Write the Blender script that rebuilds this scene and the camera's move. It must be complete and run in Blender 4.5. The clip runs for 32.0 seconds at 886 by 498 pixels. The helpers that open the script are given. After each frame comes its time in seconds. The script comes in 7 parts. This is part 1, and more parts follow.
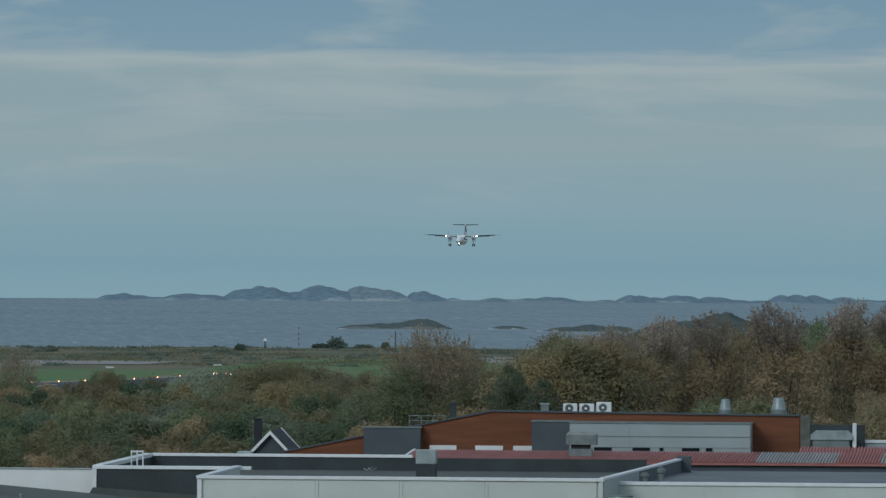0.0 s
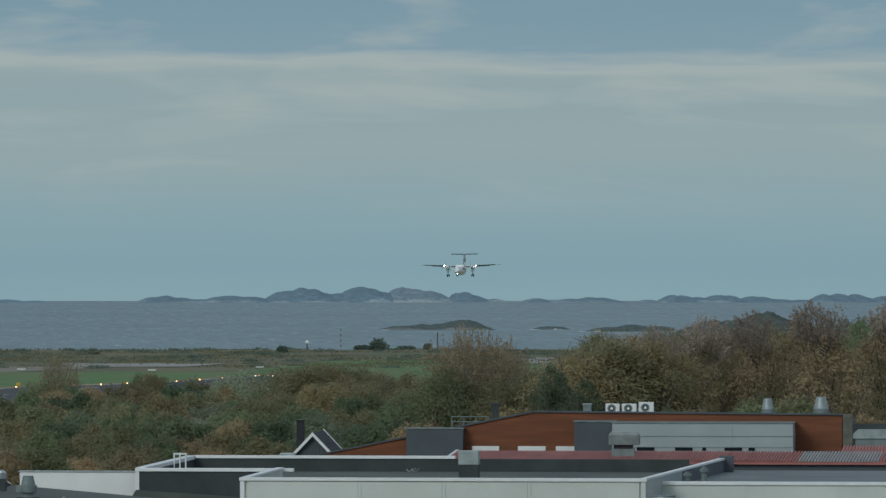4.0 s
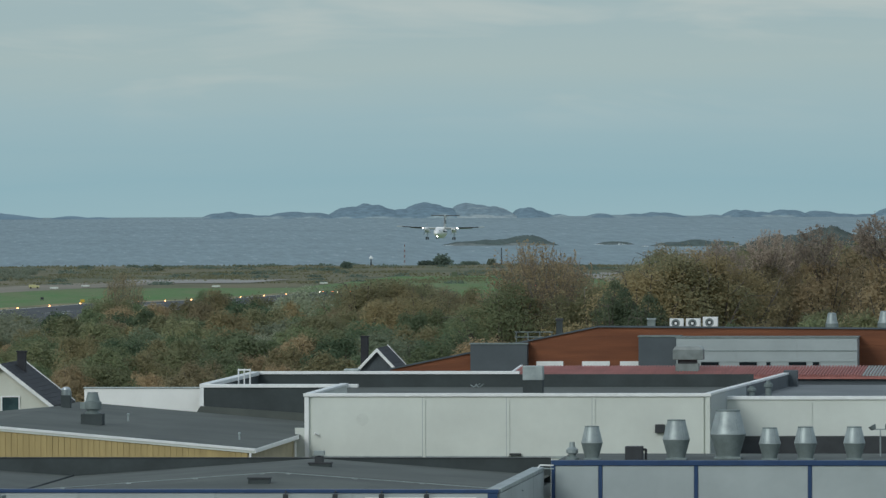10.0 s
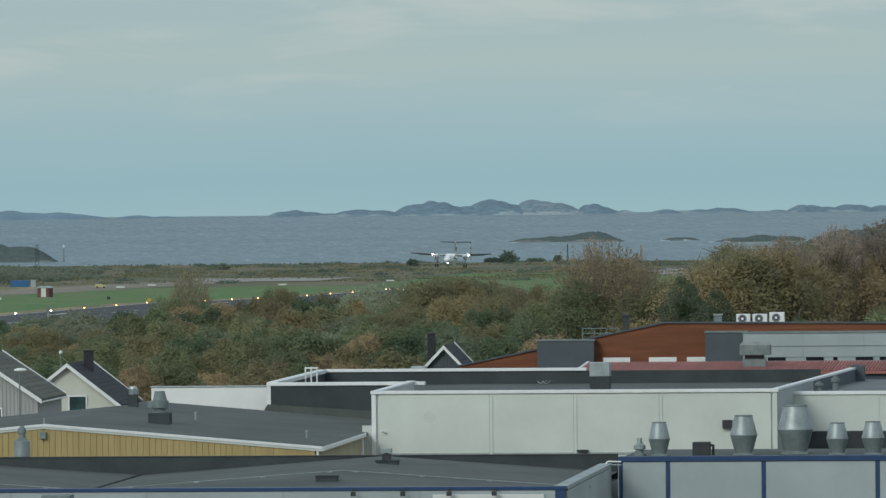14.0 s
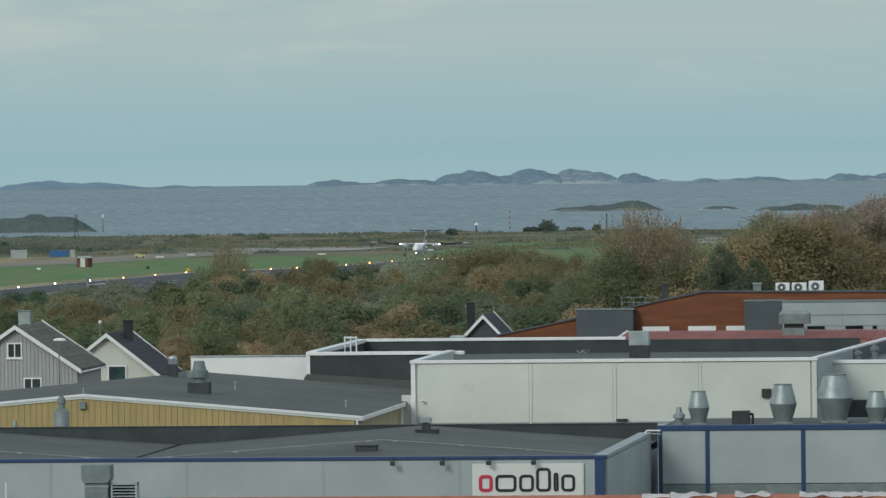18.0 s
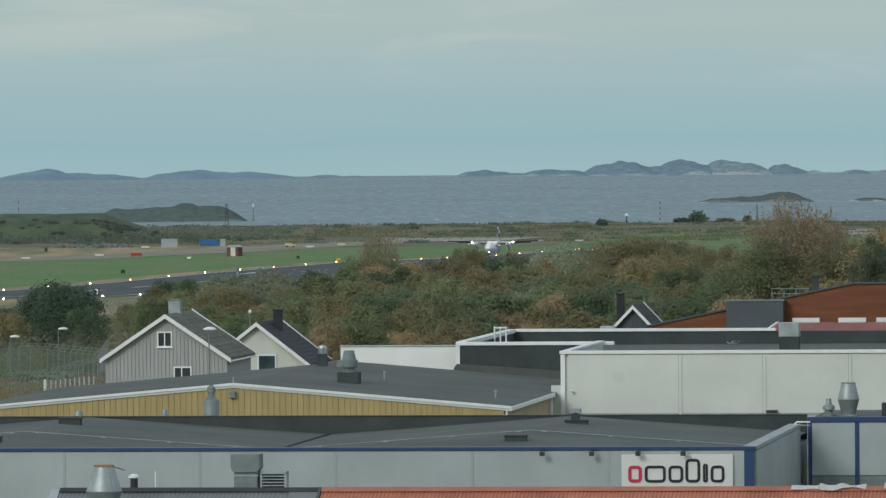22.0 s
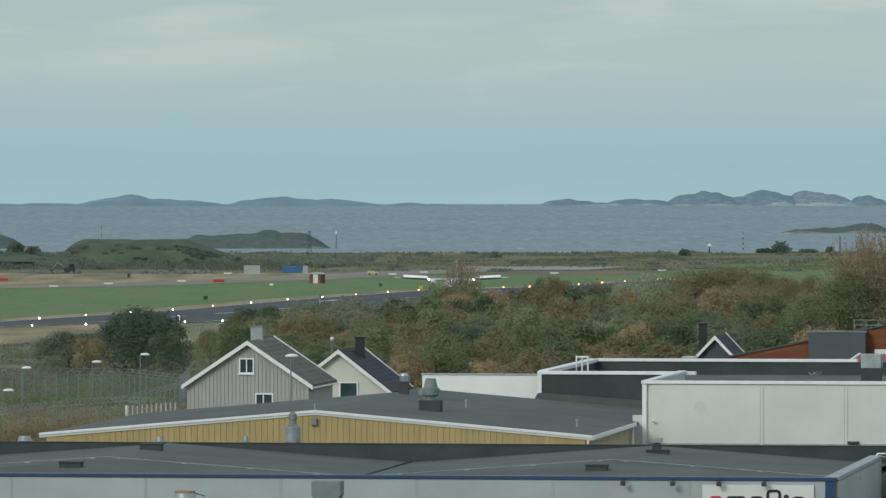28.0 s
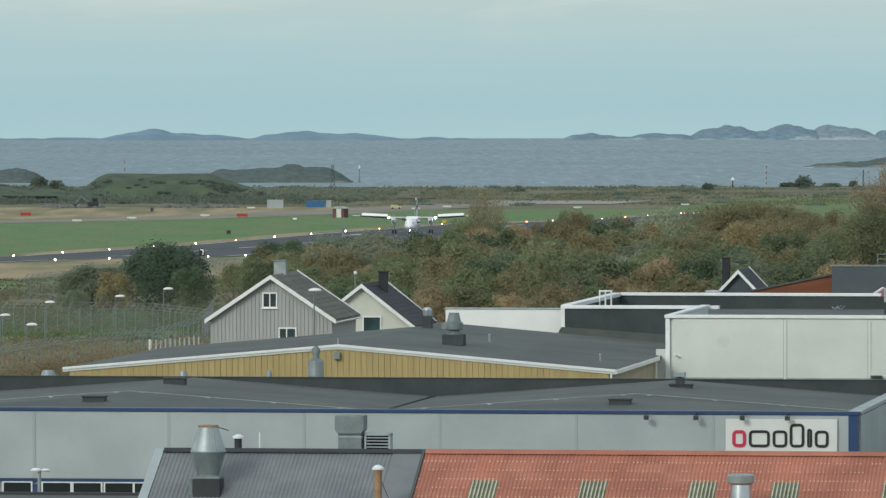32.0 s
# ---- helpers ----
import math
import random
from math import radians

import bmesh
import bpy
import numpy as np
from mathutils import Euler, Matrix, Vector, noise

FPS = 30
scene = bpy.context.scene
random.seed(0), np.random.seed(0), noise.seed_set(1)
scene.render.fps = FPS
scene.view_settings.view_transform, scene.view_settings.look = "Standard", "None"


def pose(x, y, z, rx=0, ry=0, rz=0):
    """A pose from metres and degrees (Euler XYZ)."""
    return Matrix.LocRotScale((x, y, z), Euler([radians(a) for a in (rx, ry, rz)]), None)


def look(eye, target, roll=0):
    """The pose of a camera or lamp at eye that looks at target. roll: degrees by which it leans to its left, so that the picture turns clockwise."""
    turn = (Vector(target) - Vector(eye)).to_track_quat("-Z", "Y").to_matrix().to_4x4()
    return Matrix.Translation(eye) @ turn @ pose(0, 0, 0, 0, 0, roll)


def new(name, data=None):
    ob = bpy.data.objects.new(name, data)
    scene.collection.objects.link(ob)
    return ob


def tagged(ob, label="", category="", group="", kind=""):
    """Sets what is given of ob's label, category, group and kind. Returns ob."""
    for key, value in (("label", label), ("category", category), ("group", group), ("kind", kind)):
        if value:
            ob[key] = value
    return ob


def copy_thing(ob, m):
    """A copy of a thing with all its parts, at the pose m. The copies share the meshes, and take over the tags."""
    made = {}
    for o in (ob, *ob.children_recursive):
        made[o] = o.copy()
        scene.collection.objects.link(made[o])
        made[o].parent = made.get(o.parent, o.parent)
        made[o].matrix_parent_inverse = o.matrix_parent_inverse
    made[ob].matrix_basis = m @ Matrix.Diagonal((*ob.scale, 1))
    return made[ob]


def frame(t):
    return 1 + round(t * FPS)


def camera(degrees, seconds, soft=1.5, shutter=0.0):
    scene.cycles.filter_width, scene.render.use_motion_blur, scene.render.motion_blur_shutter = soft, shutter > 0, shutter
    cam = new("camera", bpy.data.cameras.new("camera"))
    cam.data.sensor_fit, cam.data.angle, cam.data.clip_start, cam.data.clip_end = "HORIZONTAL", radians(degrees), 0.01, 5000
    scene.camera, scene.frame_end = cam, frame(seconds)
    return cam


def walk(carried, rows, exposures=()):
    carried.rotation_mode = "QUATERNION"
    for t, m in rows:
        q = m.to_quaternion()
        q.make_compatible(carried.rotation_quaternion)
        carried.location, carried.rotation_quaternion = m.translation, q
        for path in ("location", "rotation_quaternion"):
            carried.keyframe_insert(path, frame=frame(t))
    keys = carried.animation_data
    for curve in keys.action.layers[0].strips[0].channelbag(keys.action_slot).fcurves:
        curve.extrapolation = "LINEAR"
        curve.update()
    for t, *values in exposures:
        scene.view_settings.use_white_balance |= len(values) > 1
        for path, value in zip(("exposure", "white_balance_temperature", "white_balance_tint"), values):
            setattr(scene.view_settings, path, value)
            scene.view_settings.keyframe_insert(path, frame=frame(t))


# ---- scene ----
LENS = 2 * math.degrees(math.atan(784 / 14000))
cam = camera(LENS, 32.0, soft=1.4)
EYE = 34.7          # eye above the runway's touchdown zone
SEA = -6.95
# seconds, yaw, pitch, roll of the hand-held telephoto camera, which stays on one spot
ROWS = [
    (0.0, -3.3820, -0.1063, -0.316),
    (0.5, -3.4472, 0.0796, -0.213),
    (1.0, -3.5540, 0.0777, -0.199),
    (1.5, -3.2724, 0.1480, -0.201),
    (2.0, -2.9707, -0.0802, -0.222),
    (2.5, -2.9660, -0.1966, -0.175),
    (3.0, -2.9544, -0.1679, -0.117),
    (3.5, -3.0810, -0.0842, -0.044),
    (5.5, -3.0097, -0.1857, 0.110),
    (6.0, -3.1345, -0.0611, 0.097),
    (6.5, -3.1841, -0.2059, 0.044),
    (7.0, -2.8983, -0.4317, 0.038),
    (7.5, -2.7376, -0.4677, 0.111),
    (8.0, -2.6888, -0.5367, 0.156),
    (8.5, -2.7476, -0.6052, 0.259),
    (9.0, -2.8377, -0.5241, 0.154),
    (9.5, -2.8010, -0.6291, 0.125),
    (10.0, -2.6216, -0.7120, 0.174),
    (10.5, -2.3309, -0.7293, 0.406),
    (11.0, -2.3343, -0.6776, 0.447),
    (11.5, -2.4651, -0.8558, 0.452),
    (12.0, -2.5156, -0.7506, 0.447),
    (12.5, -2.3652, -0.7286, 0.422),
    (13.0, -2.1156, -0.6838, 0.464),
    (13.5, -2.1430, -0.6998, 0.550),
    (15.5, -2.1010, -0.8086, 0.397),
    (16.0, -1.8196, -0.8171, 0.562),
    (16.5, -1.6434, -0.9902, 0.675),
    (17.0, -1.7543, -0.9026, 0.712),
    (17.5, -1.8846, -0.7439, 0.648),
    (18.0, -1.8656, -0.9493, 0.642),
    (18.5, -1.5647, -0.9668, 0.655),
    (19.0, -1.3479, -0.9649, 0.738),
    (19.5, -1.3337, -0.9723, 0.719),
    (20.0, -1.7180, -0.8087, 0.538),
    (20.5, -1.7094, -0.7845, 0.403),
    (21.0, -1.2206, -0.8040, 0.372),
    (21.5, -0.9138, -0.8543, 0.449),
    (22.0, -0.7748, -1.0098, 0.447),
    (22.5, -0.9458, -0.9824, 0.390),
    (23.0, -1.0039, -0.8298, 0.300),
    (23.5, -0.6904, -0.7768, 0.211),
    (24.0, -0.4794, -0.6540, 0.251),
    (24.5, -0.4001, -0.8577, 0.315),
    (26.5, -0.2836, -0.8978, -0.022),
    (27.0, -0.1396, -0.7861, -0.071),
    (27.5, 0.0033, -0.9650, 0.079),
    (28.0, -0.1693, -0.8017, 0.006),
    (28.5, -0.1733, -0.8609, -0.117),
    (29.0, -0.1586, -1.0226, -0.183),
    (29.5, 0.1017, -0.9948, -0.076),
    (30.0, 0.2046, -1.1553, 0.055),
    (30.5, 0.2232, -1.2067, 0.060),
    (31.0, -0.0395, -1.1897, 0.050),
    (31.5, -0.1513, -1.2470, 0.010),
    (32.0, -0.0013, -1.2780, 0.026),
]
EXPOSURES = [(0.0, -0.41, 5750, 3.0), (1.0, -0.40, 5917, 3.0), (2.0, -0.49, 6043, 3.0), (3.0, -0.33, 6060, 3.0), (6.0, -0.38, 6060, 3.0), (7.0, -0.36, 6063, 3.0), (8.0, -0.35, 6107, 3.0), (9.0, -0.14, 6140, 3.0), (10.0, -0.02, 6180, 3.0), (11.0, 0.01, 6220, 3.0), (12.0, 0.06, 6230, 3.0), (13.0, 0.06, 6250, 3.0), (16.0, 0.04, 6295, 3.5), (17.0, 0.04, 6350, 3.7), (18.0, 0.07, 6375, 3.8), (19.0, 0.12, 6400, 4.0), (20.0, 0.14, 6410, 4.0), (21.0, 0.11, 6410, 4.0), (22.0, 0.09, 6420, 4.0), (23.0, 0.14, 6430, 4.0), (24.0, 0.14, 6450, 4.0), (27.0, 0.14, 6425, 4.0), (28.0, 0.17, 6450, 4.0), (29.0, 0.15, 6465, 4.0), (30.0, 0.20, 6480, 4.0), (31.0, 0.34, 6495, 4.0), (32.0, 0.37, 6510, 4.0)]
walk(cam, [(t, pose(0, 0, EYE, 90 + p, r, y)) for t, y, p, r in ROWS], EXPOSURES)

# ---- world and sun ----
SUN_EL, SUN_AZ = 27.0, 215.0      # the sun stands behind the camera, to its left


def make_world():
    w = bpy.data.worlds.new("sky")
    scene.world = w
    w.use_nodes = True
    nt = w.node_tree
    nt.nodes.clear()
    N, L = nt.nodes.new, nt.links.new
    out = N("ShaderNodeOutputWorld")
    bg = N("ShaderNodeBackground")
    L(bg.outputs[0], out.inputs[0])
    sky = N("ShaderNodeTexSky")
    sky.sky_type, sky.sun_disc = "NISHITA", False
    sky.sun_elevation, sky.sun_rotation = radians(SUN_EL), radians(SUN_AZ)
    dim = N("ShaderNodeVectorMath")
    dim.operation = "SCALE"
    dim.inputs["Scale"].default_value = 0.1
    L(sky.outputs[0], dim.inputs[0])
    tc = N("ShaderNodeTexCoord")
    sep = N("ShaderNodeSeparateXYZ")
    L(tc.outputs["Generated"], sep.inputs[0])

    def math_node(op, a, b):
        n = N("ShaderNodeMath")
        n.operation = op
        for i, v in enumerate((a, b)):
            if isinstance(v, (int, float)):
                n.inputs[i].default_value = v
            else:
                L(v, n.inputs[i])
        return n.outputs[0]

    def cloud_noise(sx, sz, detail, dist=0.0):
        comb = N("ShaderNodeCombineXYZ")
        L(math_node("MULTIPLY", sep.outputs[0], sx), comb.inputs[0])
        L(math_node("MULTIPLY", sep.outputs[2], sz), comb.inputs[2])
        n = N("ShaderNodeTexNoise")
        n.inputs["Scale"].default_value = 1.0
        n.inputs["Detail"].default_value = detail
        n.inputs["Roughness"].default_value = 0.55
        n.inputs["Distortion"].default_value = dist
        L(comb.outputs[0], n.inputs["Vector"])
        return n.outputs["Fac"]

    big = cloud_noise(14, 130, 4, 0.3)
    fine = cloud_noise(38, 420, 5, 0.2)
    el = math_node("ADD", sep.outputs[2], math_node("MULTIPLY", math_node("SUBTRACT", big, 0.5), 0.006))
    el = math_node("ADD", el, math_node("MULTIPLY", math_node("SUBTRACT", fine, 0.5), 0.003))
    ramp = N("ShaderNodeValToRGB")
    # low bands of cloud over the sea, from the horizon (sine of elevation -0.01) up to 0.06
    L(math_node("MULTIPLY", math_node("ADD", el, 0.01), 1 / 0.07), ramp.inputs[0])
    stops = [(0.0, (0.330, 0.455, 0.495)), (0.09, (0.298, 0.432, 0.482)), (0.20, (0.345, 0.455, 0.488)), (0.30, (0.40, 0.475, 0.475)),
             (0.40, (0.375, 0.46, 0.475)), (0.440, (0.395, 0.47, 0.475)), (0.458, (0.49, 0.53, 0.515)), (0.478, (0.30, 0.41, 0.475)), (0.62, (0.25, 0.37, 0.45)), (1.0, (0.42, 0.47, 0.50))]
    cr = ramp.color_ramp
    while len(cr.elements) < len(stops):
        cr.elements.new(0.5)
    for e, (p, c) in zip(cr.elements, stops):
        e.position, e.color = p, (*c, 1)
    patch = cloud_noise(26, 150, 4, 0.4)
    pr = N("ShaderNodeMapRange")
    pr.inputs["From Min"].default_value, pr.inputs["From Max"].default_value = 0.50, 0.68
    L(patch, pr.inputs["Value"])
    pale = N("ShaderNodeMix")
    pale.data_type = "RGBA"
    aloft = N("ShaderNodeMapRange")
    aloft.inputs["From Min"].default_value, aloft.inputs["From Max"].default_value = 0.002, 0.010
    L(sep.outputs[2], aloft.inputs["Value"])
    L(math_node("MULTIPLY", math_node("MULTIPLY", pr.outputs[0], aloft.outputs[0]), 0.72), pale.inputs["Factor"])
    L(ramp.outputs[0], pale.inputs["A"])
    pale.inputs["B"].default_value = (0.50, 0.535, 0.515, 1)
    # higher up: broken cloud under the blue
    high = N("ShaderNodeTexNoise")
    high.inputs["Scale"].default_value, high.inputs["Detail"].default_value = 3.0, 6
    L(tc.outputs["Generated"], high.inputs["Vector"])
    hr = N("ShaderNodeValToRGB")
    hr.color_ramp.elements[0].position, hr.color_ramp.elements[1].position = 0.30, 0.62
    L(high.outputs["Fac"], hr.inputs[0])
    mixc = N("ShaderNodeMix")
    mixc.data_type = "RGBA"
    L(hr.outputs[0], mixc.inputs["Factor"])
    L(dim.outputs[0], mixc.inputs["A"])
    mixc.inputs["B"].default_value = (0.60, 0.63, 0.66, 1)
    up = N("ShaderNodeMapRange")
    up.inputs["From Min"].default_value, up.inputs["From Max"].default_value = 0.05, 0.20
    L(sep.outputs[2], up.inputs["Value"])
    last = N("ShaderNodeMix")
    last.data_type = "RGBA"
    L(up.outputs[0], last.inputs["Factor"])
    L(pale.outputs["Result"], last.inputs["A"])
    L(mixc.outputs["Result"], last.inputs["B"])
    L(last.outputs["Result"], bg.inputs[0])
    bg.inputs[1].default_value = 1.0


make_world()
sun = new("sun", bpy.data.lights.new("sun", "SUN"))
sun.data.energy, sun.data.angle, sun.data.color = 1.0, radians(18), (1.0, 0.97, 0.92)
az = radians(SUN_AZ)
sun.matrix_world = look((0, 0, 200), (-200 * math.sin(az), -200 * math.cos(az), 200 - 200 * math.tan(radians(SUN_EL))))


# ---- materials ----
def mat(name, base, rough=0.7, metal=0.0, var=0.25, scale=1.0, second=None, bump=0.15, rnd=0.0, stretch=(1, 1, 1), island=0.0, spec=0.4):
    """A surface with grain and stains at two scales; second: the colour of the stains; rnd, island: variation from piece to piece."""
    m = bpy.data.materials.new(name)
    m.use_nodes = True
    nt = m.node_tree
    N, L = nt.nodes.new, nt.links.new
    b = nt.nodes["Principled BSDF"]
    b.inputs["Roughness"].default_value, b.inputs["Metallic"].default_value = rough, metal
    b.inputs["Specular IOR Level"].default_value = spec
    tc = N("ShaderNodeTexCoord")
    mp = N("ShaderNodeMapping")
    mp.inputs["Scale"].default_value = stretch
    L(tc.outputs["Object"], mp.inputs[0])
    n1, n2 = N("ShaderNodeTexNoise"), N("ShaderNodeTexNoise")
    for n, s, d in ((n1, scale, 5), (n2, scale * 9, 3)):
        n.inputs["Scale"].default_value, n.inputs["Detail"].default_value = s, d
        L(mp.outputs[0], n.inputs["Vector"])
    second = second or tuple(c * (1 - var) for c in base)
    r = N("ShaderNodeValToRGB")
    r.color_ramp.elements[0].position, r.color_ramp.elements[1].position = 0.38, 0.64
    r.color_ramp.elements[0].color, r.color_ramp.elements[1].color = (*second, 1), (*base, 1)
    L(n1.outputs["Fac"], r.inputs[0])
    v = N("ShaderNodeMath")
    v.operation, v.inputs[1].default_value, v.inputs[2].default_value = "MULTIPLY_ADD", var * 0.9, 1 - var * 0.45
    L(n2.outputs["Fac"], v.inputs[0])
    fac = v.outputs[0]
    for amount, node, socket in ((rnd, "ShaderNodeObjectInfo", "Random"), (island, "ShaderNodeNewGeometry", "Random Per Island")):
        if amount:
            o, k, q = N(node), N("ShaderNodeMath"), N("ShaderNodeMath")
            k.operation, k.inputs[1].default_value, k.inputs[2].default_value = "MULTIPLY_ADD", amount, 1 - amount / 2
            L(o.outputs[socket], k.inputs[0])
            q.operation = "MULTIPLY"
            L(fac, q.inputs[0])
            L(k.outputs[0], q.inputs[1])
            fac = q.outputs[0]
    sc = N("ShaderNodeVectorMath")
    sc.operation = "SCALE"
    L(r.outputs[0], sc.inputs[0])
    L(fac, sc.inputs["Scale"])
    L(sc.outputs[0], b.inputs["Base Color"])
    if bump:
        bp = N("ShaderNodeBump")
        bp.inputs["Strength"].default_value, bp.inputs["Distance"].default_value = bump, 0.03
        L(n2.outputs["Fac"], bp.inputs["Height"])
        L(bp.outputs[0], b.inputs["Normal"])
    return m


def glow(name, colour, strength):
    m = bpy.data.materials.new(name)
    m.use_nodes = True
    b = m.node_tree.nodes["Principled BSDF"]
    b.inputs["Base Color"].default_value = (*colour, 1)
    b.inputs["Emission Color"].default_value = (*colour, 1)
    b.inputs["Emission Strength"].default_value = strength
    return m


def leaf_mat(name, green, brown, share):
    """Autumn leaves: green and brown mixed from clump to clump and from tree to tree."""
    m = bpy.data.materials.new(name)
    m.use_nodes = True
    nt = m.node_tree
    N, L = nt.nodes.new, nt.links.new
    b = nt.nodes["Principled BSDF"]
    b.inputs["Roughness"].default_value = 0.75
    b.inputs["Specular IOR Level"].default_value = 0.2
    g, o = N("ShaderNodeNewGeometry"), N("ShaderNodeObjectInfo")
    a = N("ShaderNodeMath")
    a.operation, a.inputs[1].default_value = "MULTIPLY_ADD", 0.24
    L(g.outputs["Random Per Island"], a.inputs[0])
    k = N("ShaderNodeMath")
    k.operation, k.inputs[1].default_value, k.inputs[2].default_value = "MULTIPLY_ADD", 0.9, share - 0.61
    L(o.outputs["Random"], k.inputs[0])
    L(k.outputs[0], a.inputs[2])
    r = N("ShaderNodeValToRGB")
    r.color_ramp.elements[0].color, r.color_ramp.elements[1].color = (*green, 1), (*brown, 1)
    r.color_ramp.elements[0].position, r.color_ramp.elements[1].position = 0.1, 0.9
    L(a.outputs[0], r.inputs[0])
    h = N("ShaderNodeHueSaturation")
    v = N("ShaderNodeMath")
    v.operation, v.inputs[1].default_value, v.inputs[2].default_value = "MULTIPLY_ADD", 0.24, 0.93
    w = N("ShaderNodeTexWhiteNoise")
    w.noise_dimensions = "1D"
    L(g.outputs["Random Per Island"], w.inputs["W"])
    L(w.outputs["Value"], v.inputs[0])
    w2, v2, v3 = N("ShaderNodeTexWhiteNoise"), N("ShaderNodeMath"), N("ShaderNodeMath")
    w2.noise_dimensions = "1D"
    L(o.outputs["Random"], w2.inputs["W"])
    v2.operation, v2.inputs[1].default_value, v2.inputs[2].default_value = "MULTIPLY_ADD", 0.44, 0.80
    L(w2.outputs["Value"], v2.inputs[0])
    v3.operation = "MULTIPLY"
    L(v.outputs[0], v3.inputs[0])
    L(v2.outputs[0], v3.inputs[1])
    L(v3.outputs[0], h.inputs["Value"])
    L(r.outputs[0], h.inputs["Color"])
    L(h.outputs[0], b.inputs["Base Color"])
    tl, mx = N("ShaderNodeBsdfTranslucent"), N("ShaderNodeMixShader")
    L(h.outputs[0], tl.inputs["Color"])
    mx.inputs[0].default_value = 0.5
    L(b.outputs[0], mx.inputs[1])
    L(tl.outputs[0], mx.inputs[2])
    L(mx.outputs[0], nt.nodes["Material Output"].inputs[0])
    return m


PANEL = mat("white_panel_paint", (0.67, 0.71, 0.66), 0.5, 0, 0.06, 0.35, (0.61, 0.645, 0.60), 0.03, rnd=0.05)
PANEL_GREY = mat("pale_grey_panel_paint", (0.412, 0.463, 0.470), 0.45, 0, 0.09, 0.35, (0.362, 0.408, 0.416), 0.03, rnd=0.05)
PATCH = mat("faded_round_mark", (0.648, 0.686, 0.637), 0.55, 0, 0.08, 2.0)
PANEL_JOINT = mat("grey_joint_strip", (0.36, 0.405, 0.41), 0.5, 0, 0.07, 0.35)
TRIM = mat("white_metal_trim", (0.86, 0.88, 0.875), 0.4, 0.0, 0.08, 1.5)
BRIGHT = mat("fresh_white_paint", (0.88, 0.90, 0.88), 0.45, 0, 0.04, 1.0)
BLUE = mat("blue_metal_trim", (0.027, 0.064, 0.158), 0.4, 0, 0.15, 1.5)
BITUMEN = mat("roof_felt", (0.122, 0.138, 0.126), 0.85, 0, 0.3, 0.25, (0.092, 0.105, 0.098), 0.2)
BITUMEN_PALE = mat("bleached_roof_felt", (0.20, 0.22, 0.23), 0.8, 0, 0.2, 0.25, (0.16, 0.18, 0.19), 0.2)
BLACKFELT = mat("black_parapet_felt", (0.058, 0.072, 0.074), 0.8, 0, 0.25, 0.6, None, 0.2)
YELLOW = mat("ochre_board_paint", (0.46, 0.36, 0.165), 0.7, 0, 0.15, 1.2, (0.41, 0.32, 0.145), 0.1, rnd=0.10, stretch=(3, 3, 0.4))
BEIGE = mat("beige_cladding", (0.50, 0.44, 0.30), 0.7, 0, 0.12, 1.0)
ZINC = mat("galvanised_steel", (0.40, 0.45, 0.45), 0.5, 0.45, 0.25, 1.6, (0.30, 0.345, 0.345), 0.05, rnd=0.15)
ZINC_DULL = mat("weathered_zinc", (0.235, 0.28, 0.275), 0.62, 0.25, 0.28, 1.6, (0.175, 0.212, 0.208), 0.08)
RUST = mat("rusted_rim", (0.42, 0.27, 0.16), 0.8, 0.2, 0.35, 4)
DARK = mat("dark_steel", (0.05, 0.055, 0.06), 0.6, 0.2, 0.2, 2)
SLATE = mat("grey_cladding", (0.088, 0.107, 0.122), 0.65, 0, 0.12, 0.6)
BROWN = mat("brown_timber_cladding", (0.225, 0.085, 0.040), 0.8, 0, 0.25, 0.8, (0.165, 0.062, 0.031), 0.1, stretch=(0.3, 0.3, 3))
REDTILE = mat("faded_red_tiles", (0.49, 0.205, 0.18), 0.75, 0, 0.25, 1.0, (0.40, 0.165, 0.145), 0.2, rnd=0.15)
ORANGE = mat("terracotta_sheet_roof", (0.48, 0.190, 0.125), 0.6, 0, 0.25, 0.6, (0.38, 0.145, 0.095), 0.1, rnd=0.16)
FIXING = mat("faded_sheet_fixing", (0.80, 0.54, 0.42), 0.6, 0, 0.2, 3)
PALETILE = mat("pale_grey_tiles", (0.46, 0.475, 0.465), 0.75, 0, 0.25, 1.0, (0.38, 0.40, 0.395), 0.2, rnd=0.15)
FOIL = mat("white_plastic_foil", (0.93, 0.94, 0.93), 0.45, 0, 0.08, 2.0)
GLASSTEAL = mat("teal_reflecting_glass", (0.055, 0.098, 0.10), 0.1, 0, 0.3, 1.0, (0.03, 0.055, 0.06), 0.0, spec=0.6)
GREYSHEET = mat("grey_sheet_roof", (0.215, 0.232, 0.238), 0.5, 0.1, 0.2, 0.6, None, 0.1, rnd=0.08)
CLEARSHEET = mat("mossy_translucent_sheet", (0.16, 0.175, 0.105), 0.5, 0, 0.35, 2.0, (0.11, 0.125, 0.075))
CLEARRIB = mat("bleached_translucent_rib", (0.60, 0.58, 0.44), 0.5, 0, 0.25, 2.0, (0.47, 0.45, 0.33))
FRESHORANGE = mat("fresh_terracotta_sheet", (0.53, 0.200, 0.125), 0.55, 0, 0.18, 0.6, (0.44, 0.162, 0.10), 0.1, rnd=0.12)
STEEL = mat("polished_steel", (0.62, 0.66, 0.68), 0.28, 0.9, 0.15, 1.6, (0.50, 0.54, 0.56), 0.03)
HOUSEGREY = mat("grey_board_paint", (0.41, 0.42, 0.415), 0.7, 0, 0.1, 1.0, None, 0.1, rnd=0.06, stretch=(3, 3, 0.4))
